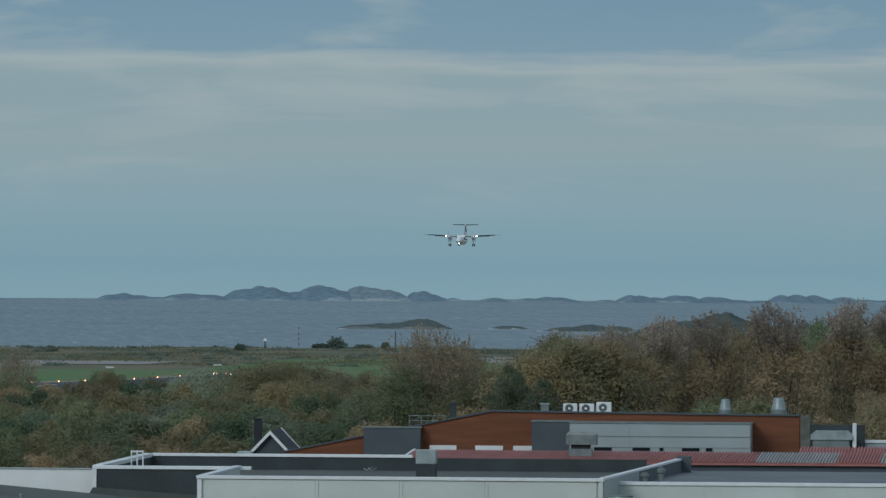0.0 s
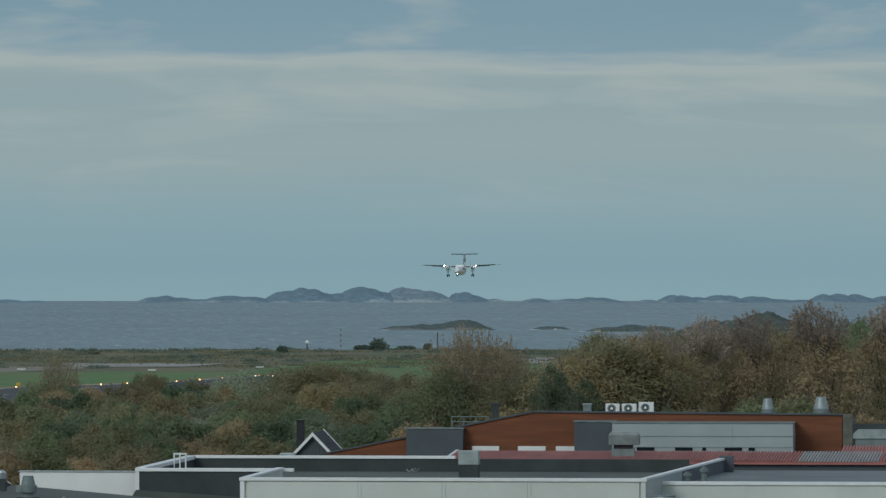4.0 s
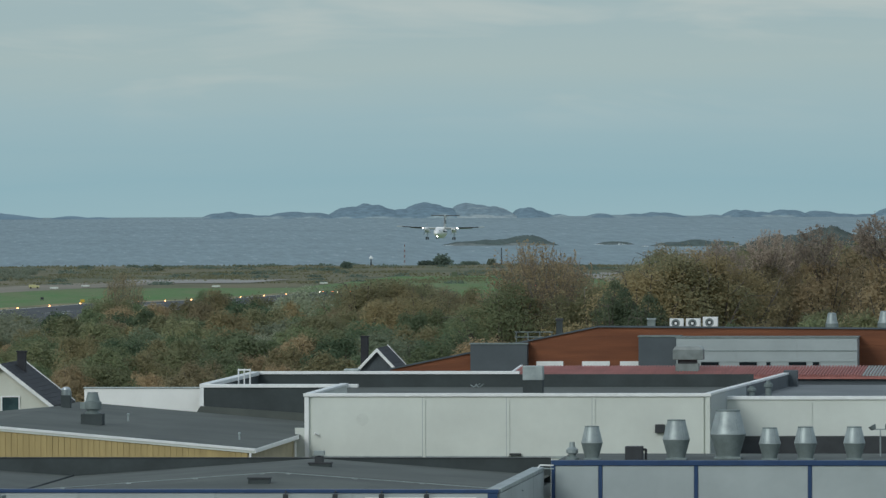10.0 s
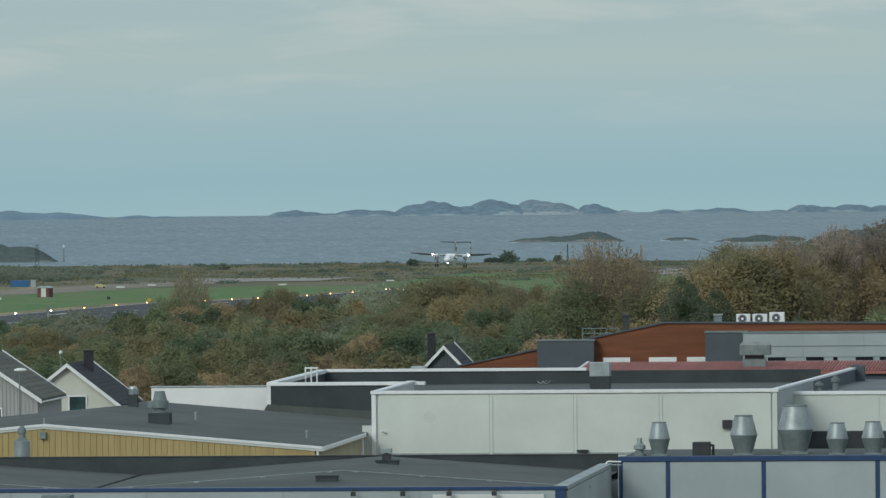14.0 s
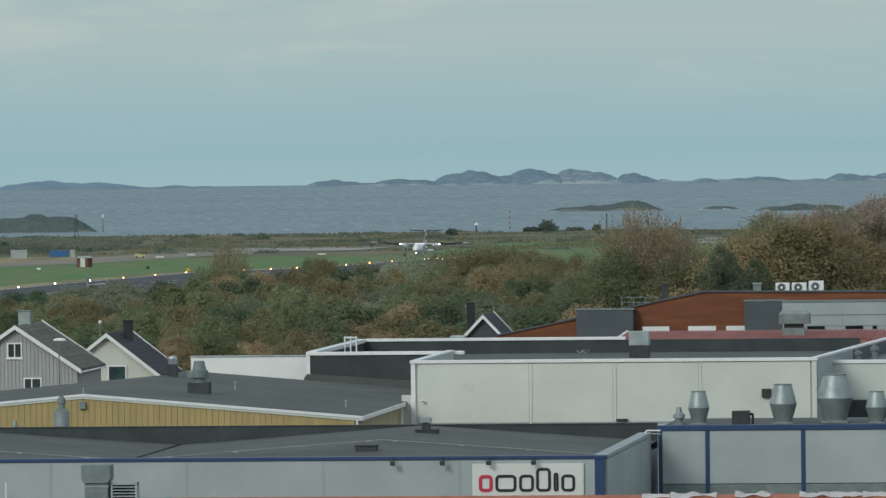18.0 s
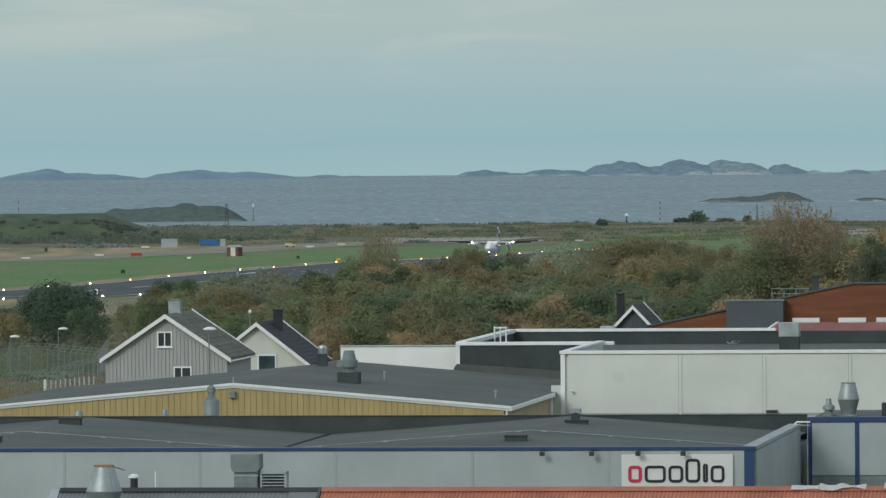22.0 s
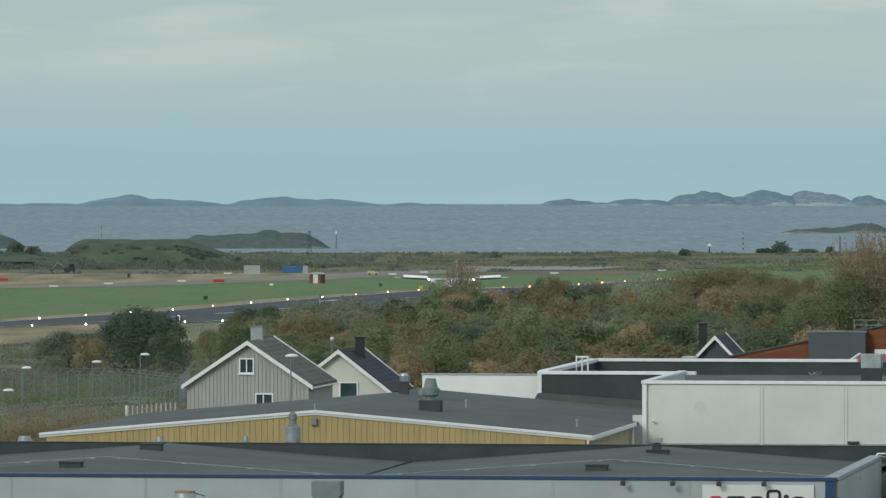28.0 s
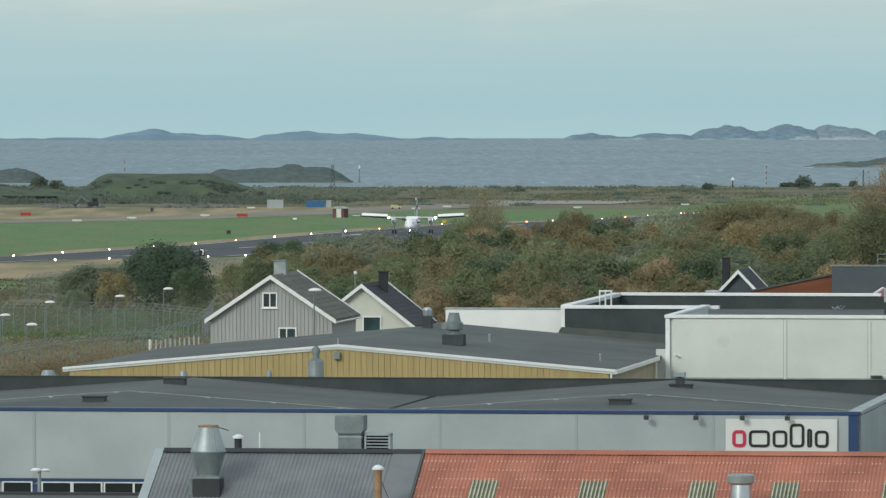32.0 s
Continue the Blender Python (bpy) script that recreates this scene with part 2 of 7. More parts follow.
HOUSEWHITE = mat("cream_board_paint", (0.66, 0.68, 0.60), 0.7, 0, 0.08, 1.0, None, 0.1)
ROOFBROWN = mat("weathered_grey_tiles", (0.175, 0.178, 0.145), 0.85, 0, 0.3, 1.5, None, 0.3, rnd=0.2)
ROOFBLACK = mat("black_tiles", (0.032, 0.035, 0.042), 0.7, 0, 0.3, 1.5, None, 0.3, rnd=0.2)
ASPHALT = mat("runway_asphalt", (0.074, 0.082, 0.088), 0.85, 0, 0.25, 0.02, (0.06, 0.066, 0.071), 0.0)
CONCRETE = mat("pale_concrete", (0.295, 0.262, 0.208), 0.9, 0, 0.3, 0.03, (0.225, 0.21, 0.165), 0.0)
APRON = mat("bleached_concrete", (0.36, 0.345, 0.32), 0.9, 0, 0.2, 0.02, (0.30, 0.29, 0.265), 0.0)
MARKING = mat("worn_white_marking", (0.62, 0.63, 0.62), 0.8, 0, 0.25, 0.3)
LAWN = mat("mown_airfield_grass", (0.094, 0.205, 0.054), 0.9, 0, 0.7, 0.045, (0.150, 0.200, 0.078), 0.0, stretch=(2.0, 0.30, 1))
DRY = mat("dry_verge_grass", (0.375, 0.292, 0.165), 0.9, 0, 0.6, 0.06, (0.165, 0.168, 0.085), 0.0, stretch=(1.6, 0.2, 1))


def shore_mat(name, heath, rock, foot, high, size, share):
    """Heath on rock: bare pale rock along the waterline and in slabs further up; share: of bare rock on the slopes."""
    m = bpy.data.materials.new(name)
    m.use_nodes = True
    nt = m.node_tree
    N, L = nt.nodes.new, nt.links.new
    b = nt.nodes["Principled BSDF"]
    b.inputs["Roughness"].default_value = 0.95
    b.inputs["Specular IOR Level"].default_value = 0.1
    g, sep, add = N("ShaderNodeNewGeometry"), N("ShaderNodeSeparateXYZ"), N("ShaderNodeMath")
    mp, big, small = N("ShaderNodeMapping"), N("ShaderNodeTexNoise"), N("ShaderNodeTexNoise")
    L(g.outputs["Position"], sep.inputs[0])
    L(g.outputs["Position"], mp.inputs["Vector"])
    mp.inputs["Scale"].default_value = (0.5, 0.4, 1.5)
    for n, k in ((big, size), (small, size * 5)):
        n.inputs["Scale"].default_value, n.inputs["Detail"].default_value = k, 5.0
        L(mp.outputs[0], n.inputs["Vector"])
    z = N("ShaderNodeMapRange")
    z.inputs["From Min"].default_value, z.inputs["From Max"].default_value = foot, foot + high
    z.inputs["To Min"].default_value, z.inputs["To Max"].default_value = 0.26, 0.0
    L(sep.outputs["Z"], z.inputs["Value"])
    add.operation = "ADD"
    L(z.outputs[0], add.inputs[0])
    L(big.outputs["Fac"], add.inputs[1])
    r = N("ShaderNodeValToRGB")
    r.color_ramp.elements[0].position, r.color_ramp.elements[1].position = 0.72 - share, 0.86 - share
    r.color_ramp.elements[0].color, r.color_ramp.elements[1].color = (*heath, 1), (*rock, 1)
    L(add.outputs[0], r.inputs[0])
    h, v = N("ShaderNodeHueSaturation"), N("ShaderNodeMapRange")
    v.inputs["From Min"].default_value, v.inputs["From Max"].default_value = 0.3, 0.7
    v.inputs["To Min"].default_value, v.inputs["To Max"].default_value = 0.8, 1.2
    L(small.outputs["Fac"], v.inputs["Value"])
    L(v.outputs[0], h.inputs["Value"])
    L(r.outputs[0], h.inputs["Color"])
    L(h.outputs[0], b.inputs["Base Color"])
    bp = N("ShaderNodeBump")
    bp.inputs["Strength"].default_value, bp.inputs["Distance"].default_value = 0.5, 1.0
    L(small.outputs["Fac"], bp.inputs["Height"])
    L(bp.outputs[0], b.inputs["Normal"])
    return m


ROCK = shore_mat("mossy_shore_rock", (0.110, 0.142, 0.134), (0.215, 0.24, 0.232), SEA, 1.6, 0.14, 0.07)
# Island colours are blued and lifted: distance haze put into the base colour.
FARROCK = shore_mat("hazed_heathy_rock", (0.190, 0.270, 0.325), (0.33, 0.405, 0.43), SEA + 0.8, 3.0, 0.10, 0.05)
HAZEROCK = mat("hazed_island_rock", (0.215, 0.315, 0.390), 0.95, 0, 0.25, 0.04, (0.175, 0.265, 0.335), 0.0)
PALEROCK = shore_mat("hazed_bare_rock", (0.225, 0.300, 0.345), (0.37, 0.43, 0.445), SEA + 0.8, 3.0, 0.12, 0.16)
# Lifted blue-green: some distance haze put into the hillside's own dark colour.
HILLSIDE = mat("hazed_hillside_heather", (0.105, 0.130, 0.118), 0.95, 0, 0.5, 0.25, (0.068, 0.088, 0.080), 0.1)
FOAM = mat("white_sea_foam", (0.80, 0.84, 0.85), 0.7, 0, 0.1, 1.0)
TURF = mat("rough_turf", (0.096, 0.130, 0.078), 0.95, 0, 0.6, 0.14, (0.060, 0.086, 0.058), 0.0)
BARK = mat("bark", (0.19, 0.168, 0.145), 0.9, 0, 0.3, 3)
TWIG = mat("pale_twig_bark", (0.26, 0.225, 0.19), 0.9, 0, 0.3, 3)
LEAF_MIX = leaf_mat("autumn_leaves", (0.210, 0.260, 0.145), (0.362, 0.305, 0.175), 0.4)
LEAF_DARK = leaf_mat("dark_green_leaves", (0.140, 0.198, 0.118), (0.225, 0.255, 0.150), 0.4)
LEAF_BROWN = leaf_mat("russet_leaves", (0.325, 0.285, 0.178), (0.435, 0.335, 0.205), 0.45)
LEAF_GOLD = leaf_mat("yellowing_leaves", (0.275, 0.275, 0.160), (0.41, 0.335, 0.185), 0.45)
LEAF_PALE = leaf_mat("pale_dry_leaves", (0.33, 0.285, 0.235), (0.42, 0.35, 0.285), 0.5)
LEAF_DEEP = leaf_mat("deep_green_leaves", (0.106, 0.160, 0.108), (0.175, 0.212, 0.130), 0.4)
LEAF_SILVER = leaf_mat("silver_green_leaves", (0.195, 0.240, 0.155), (0.385, 0.410, 0.300), 0.45)
LEAF_HEATH = leaf_mat("tawny_heath", (0.165, 0.175, 0.105), (0.24, 0.215, 0.13), 0.5)
LEAF_WEED = leaf_mat("withered_weeds", (0.215, 0.195, 0.115), (0.39, 0.285, 0.170), 0.5)
# Shrub green raised and blued: distance haze mixed into the leaf colour.
LEAF_SHRUB = leaf_mat("hazed_grey_green_shrub", (0.160, 0.208, 0.168), (0.235, 0.258, 0.198), 0.4)
AIRWHITE = mat("white_aircraft_paint", (0.92, 0.93, 0.93), 0.3, 0, 0.05, 0.6)
AIRGREEN = mat("dark_green_aircraft_paint", (0.03, 0.06, 0.05), 0.35, 0, 0.1, 0.6)
BOOT = mat("black_wing_boot", (0.03, 0.032, 0.034), 0.6, 0, 0.1, 0.8)
AIRTAIL = mat("dark_grey_tail_skin", (0.10, 0.11, 0.115), 0.5, 0.1, 0.1, 0.8)
AIRWING = mat("pale_wing_skin", (0.60, 0.62, 0.63), 0.4, 0.1, 0.1, 0.8)
AIRGREY = mat("grey_wing_skin", (0.28, 0.30, 0.31), 0.45, 0.2, 0.1, 0.8)
TYRE = mat("tyre_rubber", (0.02, 0.02, 0.02), 0.9, 0, 0.2, 3)
GLASSDARK = mat("dark_window_glass", (0.02, 0.027, 0.03), 0.08, 0, 0.2, 0.8, None, 0.0, spec=0.6)
CURTAIN = mat("greyish_window_glass", (0.055, 0.075, 0.08), 0.1, 0, 0.3, 1.0, None, 0.0, spec=0.6)
SIGNWHITE = mat("white_sign_board", (0.72, 0.73, 0.71), 0.4, 0, 0.04, 1.0)
SIGNRED = mat("crimson_sign_paint", (0.55, 0.035, 0.085), 0.4, 0, 0.08, 1.0)
SIGNBLACK = mat("black_sign_paint", (0.025, 0.025, 0.028), 0.4, 0, 0.08, 1.0)
BOULDER = mat("pale_boulder_stone", (0.20, 0.21, 0.205), 0.9, 0, 0.4, 0.4, (0.12, 0.13, 0.125), 0.2)
FADEDRED = mat("faded_mast_red", (0.24, 0.12, 0.11), 0.7, 0, 0.15, 1.0)
REDPAINT = mat("red_airfield_paint", (0.42, 0.045, 0.035), 0.5, 0, 0.1, 1.0)
SIGNYELLOW = mat("yellow_sign_paint", (0.60, 0.42, 0.05), 0.5, 0, 0.1, 1.0)
HUTRED = mat("dark_red_board_paint", (0.17, 0.075, 0.08), 0.8, 0, 0.2, 1.0)
YELPAINT = mat("yellow_vehicle_paint", (0.55, 0.53, 0.27), 0.45, 0, 0.1, 1.0)
BLUEPAINT = mat("blue_container_paint", (0.05, 0.16, 0.36), 0.5, 0, 0.15, 1.0)
LAMPWHITE = glow("runway_lamp_white", (1.0, 0.86, 0.66), 9.0)
LAMPAMBER = glow("runway_lamp_amber", (1.0, 0.40, 0.14), 9.0)
LAMPRED = glow("runway_lamp_red", (1.0, 0.16, 0.07), 7.0)
LANDING = glow("landing_lamp", (1.0, 0.97, 0.90), 14.0)


def water_mat():
    m = mat("rough_sea", (0.222, 0.304, 0.335), 0.55, 0, 0.25, 0.004, (0.198, 0.275, 0.305), 0.0, stretch=(0.35, 1, 1), spec=0.25)
    nt = m.node_tree
    N, L = nt.nodes.new, nt.links.new
    b = nt.nodes["Principled BSDF"]
    tc, mp = N("ShaderNodeTexCoord"), N("ShaderNodeMapping")
    L(tc.outputs["Object"], mp.inputs[0])
    mp.inputs["Scale"].default_value = (0.9, 0.05, 1)
    w = N("ShaderNodeTexNoise")
    w.inputs["Scale"].default_value, w.inputs["Detail"].default_value, w.inputs["Roughness"].default_value = 0.35, 7, 0.7
    L(mp.outputs[0], w.inputs["Vector"])
    # white caps: the crests of the same waves
    caps = N("ShaderNodeValToRGB")
    caps.color_ramp.elements[0].position, caps.color_ramp.elements[1].position = 0.635, 0.69
    L(w.outputs["Fac"], caps.inputs[0])
    body = N("ShaderNodeMapRange")
    body.inputs["From Min"].default_value, body.inputs["From Max"].default_value = 0.3, 0.7
    body.inputs["To Min"].default_value, body.inputs["To Max"].default_value = 0.76, 1.24
    L(w.outputs["Fac"], body.inputs["Value"])
    old = b.inputs["Base Color"].links[0].from_socket
    sc = N("ShaderNodeVectorMath")
    sc.operation = "SCALE"
    L(old, sc.inputs[0])
    L(body.outputs[0], sc.inputs["Scale"])
    mx = N("ShaderNodeMix")
    mx.data_type = "RGBA"
    L(caps.outputs[0], mx.inputs["Factor"])
    L(sc.outputs[0], mx.inputs["A"])
    mx.inputs["B"].default_value = (0.50, 0.54, 0.55, 1)
    L(mx.outputs["Result"], b.inputs["Base Color"])
    bp = N("ShaderNodeBump")
    bp.inputs["Strength"].default_value, bp.inputs["Distance"].default_value = 0.6, 0.8
    L(w.outputs["Fac"], bp.inputs["Height"])
    L(bp.outputs[0], b.inputs["Normal"])
    return m


def ground_mat():
    """Rough pasture near the houses, heath towards the shore, patchy everywhere."""
    m = mat("rough_ground", (0.185, 0.165, 0.098), 0.95, 0, 0.35, 0.03, (0.108, 0.125, 0.068), 0.0, stretch=(1, 0.4, 1))
    return m


WATER, GROUND = water_mat(), ground_mat()


# ---- building kit ----
def part(name, bm, material, parent, label=""):
    me = bpy.data.meshes.new(name)
    bmesh.ops.recalc_face_normals(bm, faces=bm.faces)
    bm.to_mesh(me)
    bm.free()
    for m in material if isinstance(material, (list, tuple)) else (material,):
        me.materials.append(m)
    ob = new(name, me)
    ob.parent = parent
    if label:
        ob["label"] = label
    return ob


def again(ob, name, parent, m):
    """Another piece on the same mesh."""
    o = new(name, ob.data)
    o.parent, o.matrix_basis = parent, m
    return o


def box(bm, x0, x1, y0, y1, z0, z1):
    v = [bm.verts.new((x, y, z)) for z in (z0, z1) for x, y in ((x0, y0), (x1, y0), (x1, y1), (x0, y1))]
    for f in ((0, 3, 2, 1), (4, 5, 6, 7), (0, 1, 5, 4), (1, 2, 6, 5), (2, 3, 7, 6), (3, 0, 4, 7)):
        bm.faces.new([v[i] for i in f])
    return bm


def slab(x0, x1, y0, y1, z0, z1):
    return box(bmesh.new(), x0, x1, y0, y1, z0, z1)


def soft_slab(x0, x1, y0, y1, z0, z1, r=0.03):
    bm = slab(x0, x1, y0, y1, z0, z1)
    bmesh.ops.bevel(bm, geom=list(bm.edges), offset=r, segments=2, affect="EDGES", profile=0.6)
    return bm


def lathe(bm, profile, x=0.0, y=0.0, z=0.0, n=20, smooth=True):
    """A turned shape: profile of (radius, height)."""
    def ring(r, h):
        return [bm.verts.new((x + r * math.cos(2 * math.pi * i / n), y + r * math.sin(2 * math.pi * i / n), z + h)) for i in range(n)]
    for p, q in zip(profile, profile[1:]):
        a, b = ring(*p), ring(*q)
        for i in range(n):
            f = bm.faces.new((a[i], a[(i + 1) % n], b[(i + 1) % n], b[i]))
            f.smooth = smooth
    bm.faces.new(ring(*profile[0])[::-1])
    bm.faces.new(ring(*profile[-1]))
    return bm


def rod(bm, a, b, r, n=8, r2=None):
    """A round bar from a to b."""
    a, b = Vector(a), Vector(b)
    q = (b - a).to_track_quat("Z", "Y")
    r2 = r if r2 is None else r2
    rings = [[bm.verts.new(p + q @ Vector((s * math.cos(2 * math.pi * i / n), s * math.sin(2 * math.pi * i / n), 0))) for i in range(n)] for p, s in ((a, r), (b, r2))]
    for i in range(n):
        bm.faces.new((rings[0][i], rings[0][(i + 1) % n], rings[1][(i + 1) % n], rings[1][i]))
    bm.faces.new(rings[0][::-1])
    bm.faces.new(rings[1])
    return bm


def lathe_y(bm, r, y0, y1, x, z, n=20):
    return rod(bm, (x, y0, z), (x, y1, z), r, n)


def prism(bm, outline, y0, y1):
    """An outline in x and z, drawn out from y0 to y1."""
    a = [bm.verts.new((x, y0, z)) for x, z in outline]
    b = [bm.verts.new((x, y1, z)) for x, z in outline]
    n = len(outline)
    bm.faces.new(a)
    bm.faces.new(b[::-1])
    for i in range(n):
        bm.faces.new((a[i], b[i], b[(i + 1) % n], a[(i + 1) % n]))
    return bm


GRID = 8.0      # the buildings all stand turned by this many degrees
CG, SG = math.cos(radians(GRID)), math.sin(radians(GRID))


def world_of(u, v, z=0.0):
    return Vector((u * CG + v * SG, -u * SG + v * CG, z))


def site(name, u, v, z, turn=0.0):
    """The Empty of a thing that stands on the buildings' grid: its x runs along the fronts, its y away from the camera."""
    ob = new(name)
    ob.empty_display_size = 0.3
    p = world_of(u, v, z)
    ob.matrix_basis = pose(p.x, p.y, p.z, 0, 0, -GRID + turn)
    return ob


def spot(name, x, y, z, turn=0.0):
    ob = new(name)
    ob.empty_display_size = 0.3
    ob.matrix_basis = pose(x, y, z, 0, 0, turn)
    return ob


LAND_Y = [-600, 300, 520, 1281, 1423, 1576, 1693, 1847, 1960, 2066, 2199, 2600, 2850, 2900, 2960]
LAND_Z = [14.2, 14.2, 14.2, 4.2, 1.56, 0.37, 0.0, -0.9, -2.5, -3.8, -4.7, -5.8, -6.6, -7.5, -9.5]


def land(y):
    return float(np.interp(y, LAND_Y, LAND_Z))


def runway_x(y):
    """The runway's centre line."""
    return -7.1 + 0.182 * (y - 1698)


# ---- the setting: land, sea, airfield ----
def sheet(name, xs_of, ys, z_of, material, lift=0.0, nx=2, kind="structure", label="", category=""):
    """A strip of land that follows the ground's rise and fall: xs_of(y) gives its two edges."""
    verts, faces = [], []
    for y in ys:
        a, b = xs_of(y)
        for i in range(nx):
            verts.append((a + (b - a) * i / (nx - 1), y, z_of(y) + lift))
    for j in range(len(ys) - 1):
        for i in range(nx - 1):
            k = j * nx + i
            faces.append((k, k + 1, k + nx + 1, k + nx))
    me = bpy.data.meshes.new(name)
    me.from_pydata(verts, [], faces)
    me.materials.append(material)
    return tagged(new(name, me), label, category, "", kind)


def sea_z(y):
    """The sea's far edge stands in for a horizon much farther off, so it lies a little higher."""
    return SEA + 0.87 * max(0.0, (y - 3600) / 1300) ** 1.2


KNOTS = sorted(set([float(v) for v in LAND_Y] + [float(v) for v in range(500, 2960, 20)]))
sheet("ground", lambda y: (-2600.0, 2600.0), KNOTS, land, GROUND, 0.0, 40, label="rough autumn pasture and heath down to the shore", category="ground")
sheet("water", lambda y: (-4500.0, 4500.0), [2700.0, 3300.0, 3700.0, 4000.0, 4300.0, 4600.0, 4900.0], sea_z, WATER, 0.0, 4, label="grey-blue choppy sea with white caps", category="sea")


def between(y0, y1):
    return [y0] + [k for k in KNOTS if y0 < k < y1] + [y1]


sheet("lawn", lambda y: (-420.0, 420.0), between(1390.0, 2290.0), land, LAWN, 0.06, 6, label="mown green grass between the runway and the taxiway", category="grass")
sheet("verge", lambda y: (-420.0, 420.0), between(1047.0, 1392.0), land, DRY, 0.10, 6, label="dry yellowish grass beside the runway", category="grass")
sheet("lawn", lambda y: (62.0 + 0.16 * (y - 2290), 160.0), between(2290.5, 2545.0), land, LAWN, 0.06, 3, label="mown green grass past the runway end", category="grass")
sheet("apron", lambda y: (160.5, 192.0), between(2385.0, 2612.0), land, APRON, 0.08, 2, label="pale concrete pad past the runway end", category="apron")
sheet("runway_verge", lambda y: (runway_x(y) - 27, runway_x(y) - 20.3), between(1250.0, 2205.0), land, DRY, 0.12, 2, label="strip of tan grass along the runway edge", category="grass")
runway = sheet("runway", lambda y: (runway_x(y) - 20, runway_x(y) + 20), between(700.0, 2205.0), land, ASPHALT, 0.14, 2, label="dark asphalt runway with white edge lines", category="runway")
for side in (-1, 1):
    sheet("edge_line", lambda y: (runway_x(y) + side * 18.6 - 0.45, runway_x(y) + side * 18.6 + 0.45), between(1200.0, 2200.0), land, MARKING, 0.18, 2, label="worn white edge line of the runway", category="marking")
for i in range(14):
    y0 = 1405 + i * 58
    sheet("centre_line", lambda y: (runway_x(y) - 0.5, runway_x(y) + 0.5), between(y0 * 1.0, y0 + 30.0), land, MARKING, 0.19, 2, label="worn white centre line dash on the runway", category="marking")
for k in (-9, 5):
    sheet("touchdown_mark", lambda y: (runway_x(y) + k - 0.9, runway_x(y) + k + 0.9), between(1672.0, 1692.0), land, MARKING, 0.20, 2, label="worn white touchdown bar on the runway", category="marking")


def taxi_x(y):
    return -109.3 + 0.30 * (y - 1952)


sheet("taxiway", lambda y: (taxi_x(y) - 26, taxi_x(y) + 8), between(1500.0, 2420.0), land, CONCRETE, 0.12, 2, label="pale grey concrete taxiway", category="taxiway")
sheet("dry_strip", lambda y: (taxi_x(y) - 230, taxi_x(y) - 26), between(1500.0, 2330.0), land, DRY, 0.11, 3, label="strip of dry grass behind the taxiway", category="grass")
sheet("apron", lambda y: (8 + 0.1 * (y - 2400), 52 + 0.2 * (y - 2400)), between(2395.0, 2470.0), land, APRON, 0.15, 2, label="pale concrete turning pad", category="apron")


def hump_field(name, x0, x1, y0, y1, z0, humps, material, label, category, rough=0.12, nx=72, ny=16, kind="structure", wave=0.05, cap=99.0, flat=2.0):
    """A low rocky rise: the largest of rounded humps (x, height, half width), falling to the waterline in front and behind; flat: how flat-topped they are."""
    verts, faces = [], []
    for j in range(ny):
        q = j / (ny - 1)
        across = math.sin(math.pi * q) ** 0.55
        for i in range(nx):
            x = x0 + (x1 - x0) * i / (nx - 1)
            edge = min(1.0, 6 * min(i, nx - 1 - i) / (nx - 1))
            y = y0 + (y1 - y0) * q
            n = noise.fractal(Vector((x * wave, y * wave, 3.0)), 0.8, 2.2, 5)
            sway = noise.noise(Vector((x * wave * 0.6, y * wave, 9.0)))
            hgt = 0.0
            for hx, hh, hw in humps:
                d = abs((x + sway * hw * 0.10 - hx) / hw)
                hgt += (hh * math.exp(-1.2 * d ** flat)) ** 3
            hgt = hgt ** (1 / 3)
            hgt = min(hgt, cap)
            top = hgt * across * (1 + rough * n) + (0.25 * hgt ** 0.5 * rough * n)
            verts.append((x, y, z0 - 0.4 + max(0.0, top) * (0.25 + 0.75 * edge) + 0.4 * edge * min(1, top)))
    for j in range(ny - 1):
        for i in range(nx - 1):
            k = j * nx + i
            faces.append((k, k + 1, k + nx + 1, k + nx))
    me = bpy.data.meshes.new(name)
    me.from_pydata(verts, [], faces)
    me.materials.append(material)
    for p in me.polygons:
        p.use_smooth = True
    return tagged(new(name, me), label, category, "", kind)


FAR = 4850.0
FK = FAR / 14000
